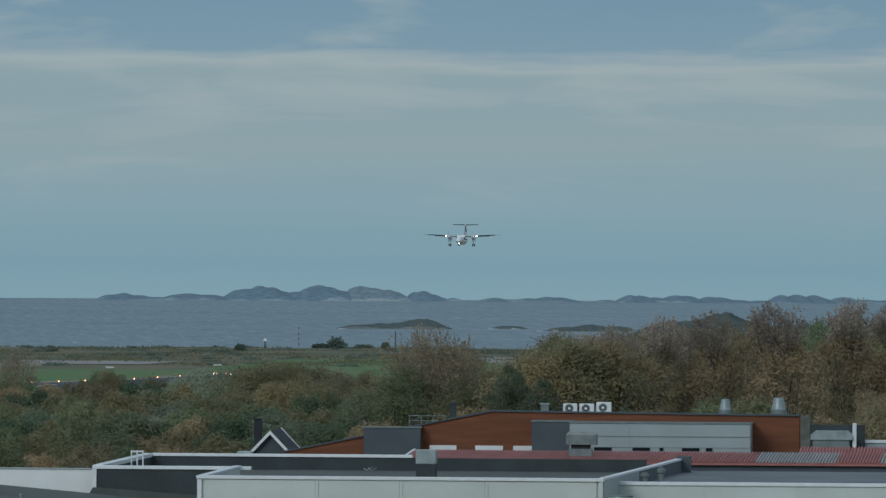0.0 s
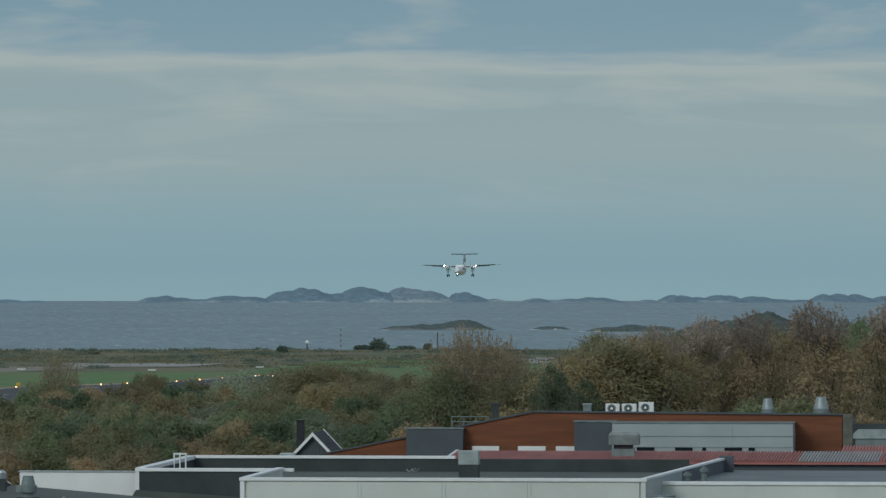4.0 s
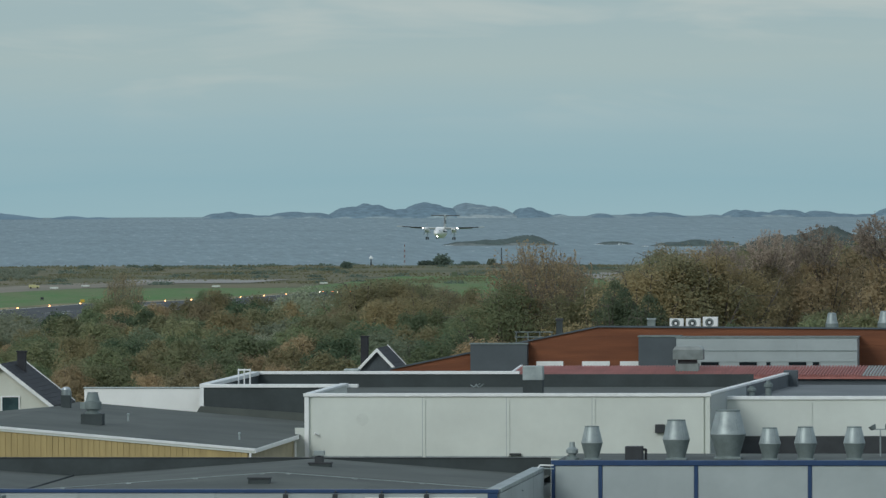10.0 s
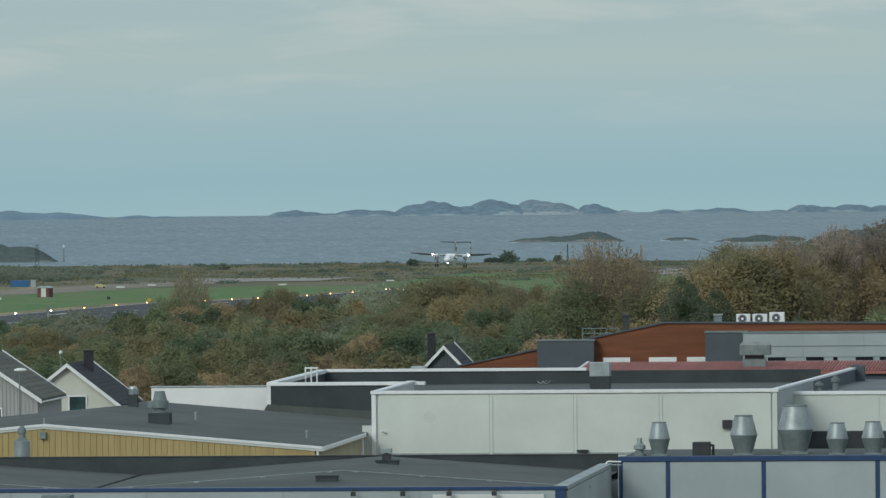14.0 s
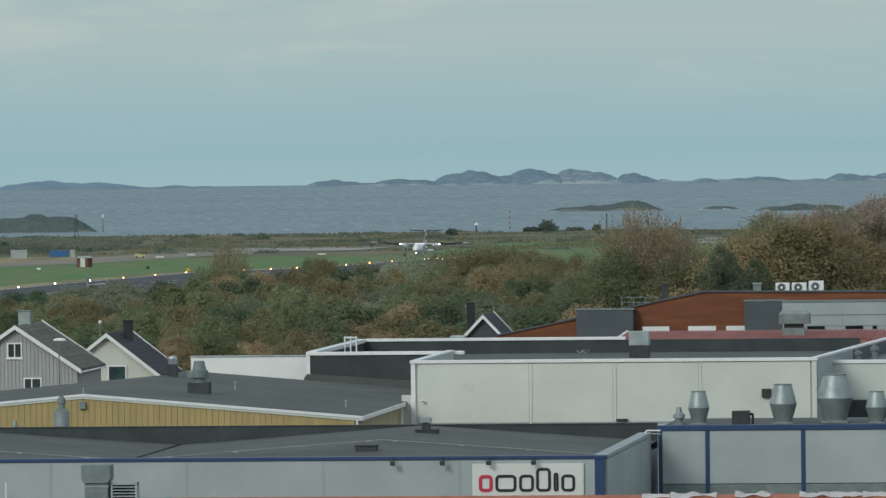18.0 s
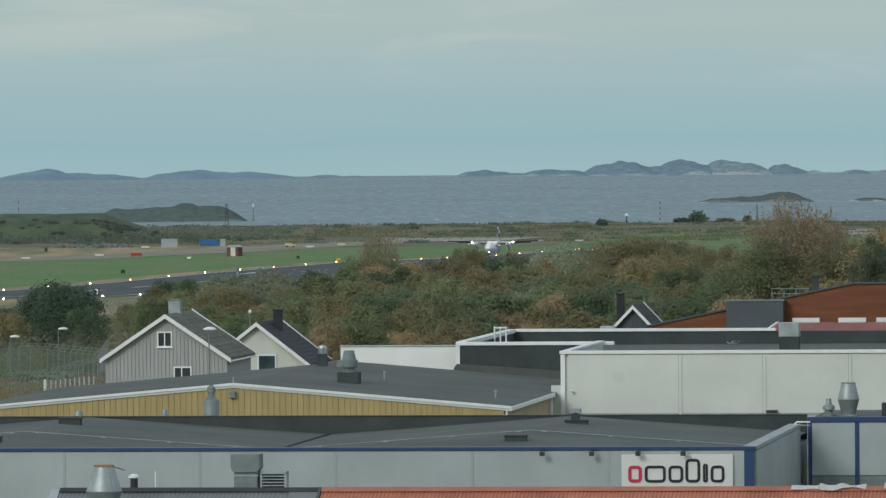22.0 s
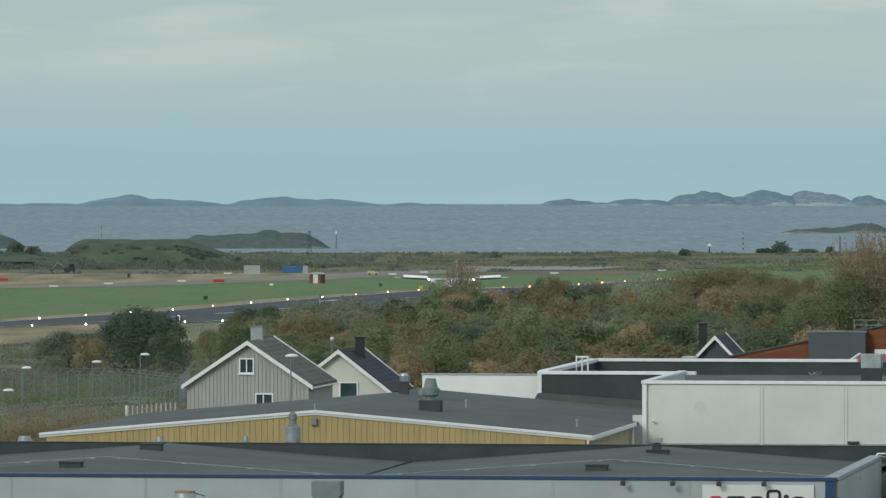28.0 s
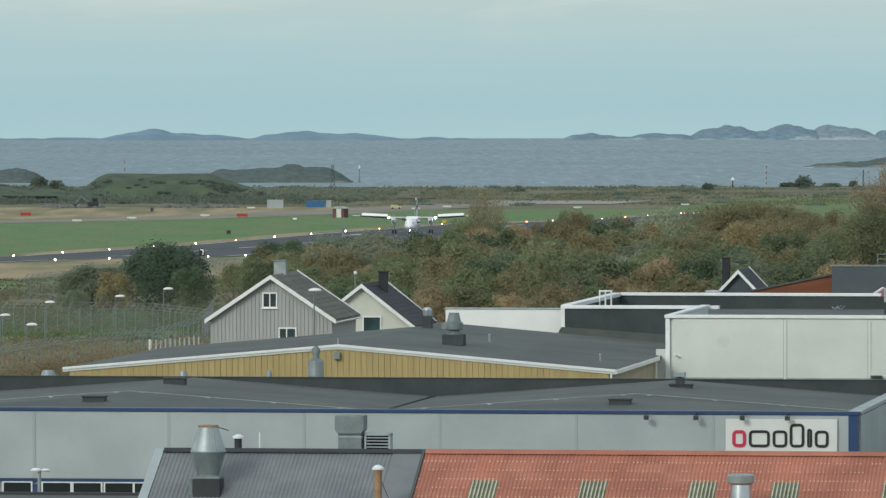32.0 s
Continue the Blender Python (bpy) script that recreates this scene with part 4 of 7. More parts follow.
# between the two halls
f = site("exhaust_fan", -60.9, 388, 18.62)
part("stem", lathe(bmesh.new(), [(0.30, -4.8), (0.30, 0.75), (0.34, 0.8)], n=18), DARK, f)
part("cone", lathe(bmesh.new(), [(0.26, 0.8), (0.38, 0.98)], n=20), ZINC_DULL, f)
part("drum", lathe(bmesh.new(), [(0.39, 0.98), (0.40, 1.0), (0.40, 1.75), (0.36, 1.78)], n=24), ZINC, f)
part("outlet", lathe(bmesh.new(), [(0.36, 1.78), (0.17, 1.92), (0.17, 2.12), (0.21, 2.14), (0.21, 2.36), (0.11, 2.46), (0.11, 2.50)], n=18), ZINC_DULL, f)
tagged(f, "tall galvanised exhaust fan standing between two halls", "exhaust fan")
for u, r, h in ((-73.66, 0.37, 1.0), (-66.89, 0.23, 1.0), (-62.6, 0.14, 1.05), (-63.1, 0.3, 0.75)):
    f = site("vent_hood", u, 384, 19.0)
    part("stem", lathe(bmesh.new(), [(r * 0.7, -4.8), (r * 0.7, h * 0.7)], n=14), ZINC_DULL, f)
    part("hood", lathe(bmesh.new(), [(r, h * 0.7), (r, h * 0.78), (r * 0.72, h)], n=18), ZINC, f)
    tagged(f, "pale conical vent hood behind a parapet", "vent hood", "vent hoods")


def white_hall():
    """The large white hall: front block, wing set back on the right, annexe with a black wall, low white annexe."""
    G = 14.2
    t = site("white_hall", -46.57, 416.0, G)
    W, D, H = 21.5, 42.0, 21.88 - G
    part("core_wall", slab(0.12, W - 0.12, 0.12, D, 0, 20.9 - G), PANEL, t)
    j = [0.36, 6.36, 10.82, 15.35, 21.2]
    for a, b in zip(j, j[1:]):
        part("panel", soft_slab(a + 0.04, b - 0.04, 0.0, 0.118, 0, H - 0.2, 0.012), PANEL, t)
    for a in j[1:-1]:
        part("joint_strip", slab(a - 0.07, a + 0.07, -0.05, -0.001, 0, H - 0.21), PANEL, t)
        # Grey line left of each strip: its shadow edge put into the colour.
        part("joint_gap", slab(a - 0.105, a - 0.071, -0.012, -0.001, 0, H - 0.21), PANEL_GREY, t)
    part("base_flashing", slab(0.36, W - 0.3, -0.05, -0.001, 18.45 - G, 18.57 - G), ZINC, t)
    for a in (0.0, W - 0.24):
        part("corner_trim", slab(a, a + 0.23, -0.05, 0.11, 0, H - 0.2), TRIM if a == 0.0 else PANEL, t)
    part("front_parapet", slab(0.12, W - 0.12, 0.12, 0.4, 20.9 - G, H - 0.18), PANEL, t)
    part("front_coping", soft_slab(-0.05, W + 0.05, -0.1, 0.5, H - 0.17, H, 0.02), TRIM, t)
    part("left_parapet", slab(0.0, 0.36, 0.5, 18.0, 0, H - 0.13), PANEL, t)
    part("left_coping", soft_slab(-0.04, 0.40, 0.51, 18.3, H - 0.12, H, 0.02), TRIM, t)
    # Front part of the right parapet: white wall's shaded side put into greyer paint.
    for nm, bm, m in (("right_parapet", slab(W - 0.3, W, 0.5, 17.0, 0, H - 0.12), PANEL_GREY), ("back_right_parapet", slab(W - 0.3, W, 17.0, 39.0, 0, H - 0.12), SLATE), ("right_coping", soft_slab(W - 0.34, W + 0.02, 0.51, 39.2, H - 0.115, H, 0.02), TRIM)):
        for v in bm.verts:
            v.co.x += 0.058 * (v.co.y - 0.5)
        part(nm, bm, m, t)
    part("link_wall", slab(-0.52, -0.001, 0.05, 0.3, 0, 20.05 - G), PANEL, t)
    part("parapet_end", soft_slab(W + 1.9, W + 2.7, 38.5, 39.6, 20.9 - G, 22.0 - G, 0.03), SLATE, t)
    part("roof", slab(0.41, W - 0.31, 0.41, D - 0.3, 20.88 - G, 20.97 - G), BITUMEN, t)
    part("back_parapet", slab(-7.34, W, D - 0.3, D, 20.0 - G, H - 0.18), BLACKFELT, t, "black felted parapet")
    part("back_coping", soft_slab(-7.29, 7.9, D - 0.4, D + 0.1, H - 0.17, H, 0.02), TRIM, t)
    # annexe with the black wall
    part("annexe_wall", slab(-7.75, 0.0, 18.05, 18.45, 0, H - 0.24), BLACKFELT, t, "black felted wall")
    part("annexe_side", slab(-7.75, -7.35, 18.46, D, 0, H - 0.24), BLACKFELT, t, "black felted wall")
    part("annexe_coping", soft_slab(-7.85, 0.95, 17.95, 18.5, H - 0.235, H - 0.05, 0.02), TRIM, t)
    part("annexe_side_coping", soft_slab(-7.85, -7.3, 18.51, D + 0.1, H - 0.235, H - 0.02, 0.02), TRIM, t)
    part("annexe_corner", slab(-7.84, -7.62, 17.98, 18.04, 20.2 - G, H - 0.24), TRIM, t)
    part("annexe_roof", slab(-7.34, 0.40, 18.46, D - 0.31, 20.87 - G, 20.96 - G), BITUMEN, t)
    part("felt_upstand", prism(bmesh.new(), [(-8.05, 20.1 - G), (0.0, 19.4 - G), (0.0, 20.10 - G), (-7.75, 20.63 - G), (-7.85, 20.5 - G)], 17.6, 17.94), BITUMEN, t, "grey felt upstand")
    # low white annexe
    part("low_annexe", slab(-14.5, -7.86, 19.6, 20.1, 0, 21.54 - G), BRIGHT, t)
    part("low_annexe_body", slab(-14.5, -7.86, 20.11, 34.0, 0, 20.6 - G), BRIGHT, t)
    part("low_annexe_roof", slab(-14.45, -7.87, 20.12, 33.9, 20.602 - G, 20.65 - G), BITUMEN, t)
    part("low_annexe_coping", soft_slab(-14.56, -7.86, 19.55, 20.14, 21.54 - G, 21.62 - G, 0.02), ZINC, t)
    part("wall_vent", soft_slab(-11.1, -10.5, 19.45, 19.6, 20.32 - G, 20.46 - G, 0.02), ZINC_DULL, t)
    # wing set back on the right
    part("setback_wall", slab(W + 0.02, W + 30, 8.0, D, 0, 21.0 - G), PANEL_GREY, t)
    for i in range(6):
        a = W + 0.05 + i * 4.9
        part("panel", soft_slab(a, a + 4.86, 7.9, 8.0, 19.35 - G, 21.3 - G, 0.012), PANEL, t)
        part("joint_strip", slab(a + 4.80, a + 4.95, 7.86, 7.899, 19.35 - G, 21.3 - G), PANEL, t)
    part("setback_coping", soft_slab(W, W + 30, 7.8, 8.4, 21.3 - G, 21.48 - G, 0.02), TRIM, t)
    part("setback_roof", slab(W + 0.02, W + 30, 8.41, D, 21.0 - G, 21.08 - G), BITUMEN_PALE, t)
    # Dark slab set before the wall, painting the shade below the panels.
    part("shade_slab", slab(W + 0.02, W + 30, 7.2, 7.9, 0, 19.33 - G), DARK, t, "dark slab painted for the shade under the wall")
    part("canopy", soft_slab(W + 0.3, W + 30, 5.0, 7.0, 18.15 - G, 18.3 - G, 0.02), ZINC_DULL, t)
    # fittings on the front
    part("round_patch", lathe_y(bmesh.new(), 0.33, -0.012, -0.004, 3.08, 20.49 - G, 28), PATCH, t, "faint round mark")
    part("wall_camera", rod(bmesh.new(), (0.55, -0.3, 19.78 - G), (0.75, -0.12, 19.68 - G), 0.06, 8), TRIM, t)
    part("wall_lamp", soft_slab(18.6, 19.1, -0.3, 0.0, 19.8 - G, 20.25 - G, 0.03), DARK, t)
    part("door_hood", soft_slab(10.9, 11.5, -0.3, 0.0, 18.6 - G, 18.72 - G, 0.02), DARK, t)
    tagged(t, "large white panelled hall with grey felt roof", "warehouse")
    b = site("roof_box", -36.23, 438, 20.95)
    part("base", soft_slab(-0.55, 0.55, -0.5, 0.5, 0, 1.0, 0.02), BLACKFELT, b)
    part("hood", soft_slab(-0.56, 0.56, -0.52, 0.52, 1.0, 1.78, 0.03), ZINC, b)
    tagged(b, "pale metal roof box on a black base", "roof box")
    p = site("pipe_frame", -53.36, 446, 21.1)
    for x in (-0.33, 0.0, 0.33):
        part("post", rod(bmesh.new(), (x, 0, 0), (x, 0, 1.25), 0.045, 8), TRIM, p)
    part("rail", rod(bmesh.new(), (-0.36, 0, 1.18), (0.36, 0, 1.18), 0.05, 8), TRIM, p)
    tagged(p, "white hooped pipe frame on a roof", "pipe frame")
    p = site("roof_unit", -48.9, 462, 14.2)
    part("shaft", slab(-0.38, 0.38, -0.25, 0.25, 0, 7.42), ZINC_DULL, p)
    part("housing", soft_slab(-0.46, 0.46, -0.3, 0.3, 7.42, 7.72, 0.08), ZINC, p)
    tagged(p, "low pale metal roof unit", "roof unit")
    for u, v, hh in ((-23.7, 431, 0.75), (-22.9, 433, 1.0)):
        p = site("cowl", u, v, 21.05)
        part("pipe", lathe(bmesh.new(), [(0.17, 0), (0.17, hh * 0.6), (0.25, hh * 0.66), (0.25, hh * 0.82), (0.13, hh * 0.9), (0.13, hh)], n=18), ZINC_DULL, p)
        tagged(p, "grey rounded roof cowl", "cowl", "roof cowls")


white_hall()


def red_roof():
    G = 14.2
    t = site("tiled_hall", -39.6, 462.0, G)
    W = 42.0
    part("wall", slab(0.2, W, 0.3, 14.0, 0, 21.3 - G), SLATE, t)
    part("roof_base", prism_x(bmesh.new(), [(0.0, 21.46 - G), (9.0, 21.74 - G), (9.0, 21.6 - G), (0.0, 21.3 - G)], 0.0, W), REDTILE, t)
    n = 230
    for i in range(n):
        x = 0.02 + i * W / n
        pale = 20.6 < x < 25.3 or 27.9 < x < 31.5
        bm = rod(bmesh.new(), (x + 0.07, -0.05, 21.52 - G), (x + 0.07, 9.0, 21.80 - G), 0.062, 6)
        part("roll_tile", bm, PALETILE if pale else REDTILE, t)
    part("gable_trim", prism_x(bmesh.new(), [(-0.1, 21.45 - G), (9.1, 21.76 - G), (9.1, 21.88 - G), (-0.1, 21.60 - G)], -0.15, 0.0), TRIM, t)
    part("back_slope", prism_x(bmesh.new(), [(10.0, 21.6 - G), (14.0, 21.98 - G), (14.0, 21.8 - G), (10.0, 21.4 - G)], 22.8, W), REDTILE, t)
    for i in range(100):
        x = 22.9 + i * 0.19
        part("roll_tile", rod(bmesh.new(), (x, 9.95, 21.65 - G), (x, 14.0, 22.03 - G), 0.06, 6), REDTILE, t)
    tagged(t, "low hall with a faded red tiled roof", "hall")
    v = site("roof_ventilation_unit", -29.35, 466.0, 21.55)
    part("base", soft_slab(-0.75, 0.62, -0.5, 0.5, 0, 0.55, 0.03), ZINC_DULL, v)
    part("neck", soft_slab(-0.62, 0.5, -0.42, 0.42, 0.55, 0.78, 0.02), DARK, v)
    part("hood", soft_slab(-0.9, 0.9, -0.7, 0.7, 0.78, 1.38, 0.04), ZINC_DULL, v)
    part("lid", prism(bmesh.new(), [(-0.9, 1.38), (0.9, 1.38), (0.72, 1.58), (-0.72, 1.58)], -0.7, 0.7), ZINC, v)
    tagged(v, "boxy grey ventilation unit on the tiled roof", "ventilation unit")


def prism_x(bm, outline, x0, x1):
    """An outline in y and z, drawn out from x0 to x1."""
    a = [bm.verts.new((x0, y, z)) for y, z in outline]
    b = [bm.verts.new((x1, y, z)) for y, z in outline]
    n = len(outline)
    bm.faces.new(a)
    bm.faces.new(b[::-1])
    for i in range(n):
        bm.faces.new((a[i], b[i], b[(i + 1) % n], a[(i + 1) % n]))
    return bm


red_roof()


def brown_hall():
    G = 14.2
    t = site("timber_clad_building", -50.3, 498.0, G)
    Z = lambda z: z - G
    line = [(0.0, 20.95), (13.2, 23.62), (32.7, 23.47)]
    part("wall", prism(bmesh.new(), [(0, 0)] + [(x, Z(z) - 0.10) for x, z in line] + [(32.7, 0)], 0.08, 0.35), BROWN, t)
    for i in range(46):
        z0 = Z(20.6) + i * 0.145 - 3.6
        xa = 0.0
        z_top = z0 + 0.14
        if z_top > Z(20.7):
            xa = (z_top - Z(20.7)) / (23.4 - 20.7) * 13.2
        if z_top < Z(23.36):
            part("plank", slab(max(0.0, xa), 32.65, 0.0, 0.078, z0, z_top), BROWN, t)
    for (xa, za), (xb, zb) in zip(line, line[1:]):
        part("eave_trim", prism(bmesh.new(), [(xa, Z(za) - 0.10), (xb, Z(zb) - 0.10), (xb, Z(zb)), (xa, Z(za))], -0.06, 0.35), SLATE, t)
        part("roof_plane", prism(bmesh.new(), [(xa, Z(za) - 1.1), (xb, Z(zb) - 1.1), (xb, Z(zb) - 0.9), (xa, Z(za) - 0.9)], 0.36, 24.0), BITUMEN, t)
    def bay(name, u0, u1, z0, z1, d, m):
        x0, x1 = u0 + 50.3, u1 + 50.3
        b = part(name, soft_slab(x0, x1, -d, -0.002, Z(z0), Z(z1) - 0.08, 0.03), m, t)
        part("capping", slab(x0 - 0.06, x1 + 0.06, -d - 0.06, 0.0, Z(z1) - 0.08, Z(z1)), ZINC_DULL, t)
        return b
    bay("grey_bay", -45.1, -41.5, 18.5, 22.55, 1.0, SLATE)
    bay("grey_bay", -34.4, -31.8, 18.5, 23.03, 2.0, SLATE)
    b = bay("pale_bay", -31.95, -20.6, 19.0, 22.98, 3.0, PANEL_GREY)
    for a, b in ((18.37, 22.1), (22.12, 25.9), (25.92, 29.68)):
        part("pale_sheet", slab(a, b, -3.05, -3.0, Z(21.42), Z(22.86)), PANEL_GREY, t)
    part("sheet_rail", slab(18.36, 29.7, -3.08, -3.055, Z(22.08), Z(22.13)), ZINC_DULL, t)
    for a, b in ((19.9, 21.0), (22.3, 23.4), (24.0, 24.25), (25.4, 26.5), (26.9, 27.3)):
        part("low_window", slab(a, b, -3.07, -3.05, Z(21.2), Z(21.40)), GLASSDARK, t)
    for a, b in ((-41.0, -39.3), (-38.1, -36.35), (-35.7, -34.5)):
        part("window_light", slab(a + 50.3, b + 50.3, -0.06, 0.0, Z(21.05), Z(21.38)), TRIM, t)
    part("end_wall", slab(32.7, 33.3, -0.02, 1.0, 0, Z(23.40)), ROOFBROWN, t, "dark end wall")
    tagged(t, "brown timber-clad building with grey bays and flat roof", "building")
    for u, w, z1 in ((-32.19, 0.88, 24.02), (-31.14, 0.92, 24.02), (-30.06, 0.95, 24.12)):
        a = site("air_conditioner", u, 499.2, 23.45)
        h = z1 - 23.42
        part("bracket", slab(-w / 2, w / 2, -0.2, 0.2, -0.3, 0.03), DARK, a)
        part("case", soft_slab(-w / 2, w / 2, -0.2, 0.2, 0.03, h, 0.03), TRIM, a)
        part("fan_grille", lathe_y(bmesh.new(), 0.27, -0.215, -0.2, -0.05, h / 2), ZINC_DULL, a)
        part("fan_ring", lathe_y(bmesh.new(), 0.17, -0.221, -0.215, -0.05, h / 2), DARK, a)
        part("fan_hub", lathe_y(bmesh.new(), 0.09, -0.228, -0.221, -0.05, h / 2), TRIM, a)
        tagged(a, "white air-conditioner outdoor unit on a roof edge", "air conditioner", "air conditioners")
    for u, w, h in ((-22.51, 0.78, 0.95), (-19.12, 0.95, 1.05)):
        a = site("steel_cowl", u, 502, 23.4)
        part("body", lathe(bmesh.new(), [(w / 2, 0), (w / 2, h * 0.3), (w * 0.47, h * 0.35), (w * 0.33, h * 0.95), (w * 0.25, h)], n=22), ZINC, a)
        part("collar", lathe(bmesh.new(), [(w * 0.53, h * 0.02), (w * 0.53, h * 0.28)], n=22), ZINC_DULL, a)
        tagged(a, "shiny conical steel cowl on a flat roof", "cowl", "steel cowls")
    for u, v, w, h, m in ((-40.09, 505, 0.40, 0.95, BLACKFELT), (-33.98, 502, 0.5, 0.55, ZINC_DULL)):
        a = site("chimney", u, v, 23.0 if m is BLACKFELT else 23.45)
        part("shaft", soft_slab(-w / 2, w / 2, -w / 2, w / 2, -0.3, h * 0.82, 0.02), m, a)
        part("cap", soft_slab(-w / 2 - 0.04, w / 2 + 0.04, -w / 2 - 0.04, w / 2 + 0.04, h * 0.82, h, 0.02), DARK if m is BLACKFELT else ZINC, a)
        tagged(a, "short square roof chimney with a cap", "chimney")


brown_hall()
rl = site("roof_railing", -42.70, 503.0, 22.51)
for i in range(4):
    part("post", rod(bmesh.new(), (i * 0.76, 0, -1.2), (i * 0.76, 0, 0.62), 0.035, 6), ZINC_DULL, rl)
for z in (0.28, 0.6):
    part("rail", rod(bmesh.new(), (-0.1, 0, z), (2.38, 0, z), 0.035, 6), ZINC_DULL, rl)
tagged(rl, "low grey metal railing on the sloping roof", "railing")


def back_roofs():
    """What stands past the end of the brown building: a hooded roof unit, a white pole and a pale flat roof."""
    t = site("low_back_building", -16.6, 488.0, 14.2)
    part("wall", slab(0, 26, 0, 12, 0, 7.25), SLATE, t)
    part("roof", slab(-0.2, 26, -0.2, 12.2, 7.25, 7.4), BITUMEN_PALE, t)
    part("white_coping", slab(2.3, 26, -0.3, 0.1, 7.80, 7.98), TRIM, t)
    part("upper_wall", slab(2.3, 26, -0.2, 6, 7.4, 7.8), PANEL_GREY, t)
    tagged(t, "low grey building with a pale flat roof", "building")
    u = site("roof_air_unit", -15.25, 486.6, 21.6)
    part("base", soft_slab(-1.15, 1.1, -0.8, 0.8, -7.4, 0.62, 0.04), ZINC_DULL, u)
    part("hood", prism(bmesh.new(), [(-1.3, 0.62), (1.3, 0.62), (1.28, 0.92), (1.0, 1.16), (-1.0, 1.16), (-1.28, 0.92)], -0.9, 0.9), ZINC, u)
    part("back_screen", slab(-1.4, 2.0, 1.0, 1.2, -0.4, 1.5), BLACKFELT, u)
    tagged(u, "grey air unit with a sloping hood", "air unit")
    p = site("white_pole", -13.85, 486.0, 21.9)
    part("pole", soft_slab(-0.12, 0.12, -0.1, 0.1, -0.4, 1.35, 0.02), TRIM, p)
    tagged(p, "short white pole on a roof", "pole")


back_roofs()


def gable_house(name, u, v, w, d, eave, ridge, wall, roof, label, chimney=None, windows=(), turn=0.0, boards=True, over=0.25, trim=TRIM):
    """A small wooden house, gable towards the camera."""
    G = 14.0
    t = site(name, u, v, G, turn)
    E, R, m = eave - G, ridge - G, w / 2
    k = (R - E) / m
    part("wall", prism(bmesh.new(), [(0, -1.5), (w, -1.5), (w, E), (m, R - 0.05), (0, E)], 0.03, d), wall, t)
    if boards:
        n = int(w / 0.24)
        for i in range(n):
            x = 0.02 + i * (w - 0.04) / n
            top = E + k * min(x, w - x - 0.2) - 0.03
            part("board", slab(x, x + 0.19, -0.01, 0.03, 0.0, top), wall, t)
    for s in (-1, 1):
        def X(a):
            return m + s * a
        out = m + over
        ed = E - k * over
        part("roof_side", prism(bmesh.new(), [(X(0), R), (X(out), ed), (X(out), ed + 0.16), (X(0), R + 0.18)], -0.35, d + 0.35), roof, t)
        part("bargeboard", prism(bmesh.new(), [(X(0), R - 0.06), (X(out + 0.06), ed - 0.10), (X(out + 0.06), ed + 0.17), (X(0), R + 0.21)], -0.42, -0.352), trim, t)
        # tile courses along the slope
        nc = 12
        for i in range(nc):
            a = out * (i + 0.5) / nc
            z = R + 0.18 - k * a
            part("tile_course", prism(bmesh.new(), [(X(a - out / nc / 2), z + k * out / nc / 2), (X(a + out / nc / 2), z - k * out / nc / 2), (X(a + out / nc / 2), z - k * out / nc / 2 + 0.03), (X(a - out / nc / 2), z + k * out / nc / 2 + 0.012)], -0.34, d + 0.34), roof, t)
        if s > 0:
            part("rear_verge", prism(bmesh.new(), [(X(0), R + 0.10), (X(out), ed + 0.10), (X(out), ed + 0.27), (X(0), R + 0.30)], d + 0.352, d + 0.42), trim, t)
        part("gutter", rod(bmesh.new(), (X(out + 0.05), -0.3, ed), (X(out + 0.05), d + 0.3, ed), 0.06, 8), trim, t)
    part("corner_board", box(box(bmesh.new(), 0, 0.12, -0.025, 0.03, 0, E - 0.1), w - 0.12, w, -0.025, 0.03, 0, E - 0.1), trim if wall is not HOUSEGREY else wall, t)
    for wx, wz, ww, wh, glass, muntin in windows:
        x0, z0 = wx - u - ww / 2, wz - G
        f = part("window", box(box(box(box(bmesh.new(), x0, x0 + ww, -0.06, 0.03, z0, z0 + 0.09), x0, x0 + ww, -0.06, 0.03, z0 + wh - 0.09, z0 + wh), x0, x0 + 0.09, -0.06, 0.03, z0 + 0.09, z0 + wh - 0.09), x0 + ww - 0.09, x0 + ww, -0.06, 0.03, z0 + 0.09, z0 + wh - 0.09), TRIM, t, "white window frame")
        part("pane", slab(x0 + 0.09, x0 + ww - 0.09, -0.02, -0.012, z0 + 0.09, z0 + wh - 0.09), glass, f)
        part("sill", slab(x0 - 0.06, x0 + ww + 0.06, -0.12, -0.061, z0 - 0.05, z0 + 0.02), TRIM, f)
        for q in muntin:
            part("muntin", slab(x0 + ww * q - 0.035, x0 + ww * q + 0.035, -0.05, -0.021, z0 + 0.09, z0 + wh - 0.09), TRIM, f)
    if chimney:
        cu, cy, cw, z0, z1, m2 = chimney
        c = part("chimney", soft_slab(cu - u - cw / 2, cu - u + cw / 2, cy, cy + cw, z0 - G, z1 - G, 0.03), m2, t)
        part("chimney_cap", soft_slab(cu - u - cw / 2 - 0.06, cu - u + cw / 2 + 0.06, cy - 0.06, cy + cw + 0.06, z1 - G, z1 - G + 0.08, 0.02), ZINC_DULL if m2 is not ROOFBLACK else ROOFBLACK, c)
    return tagged(t, label, "house")


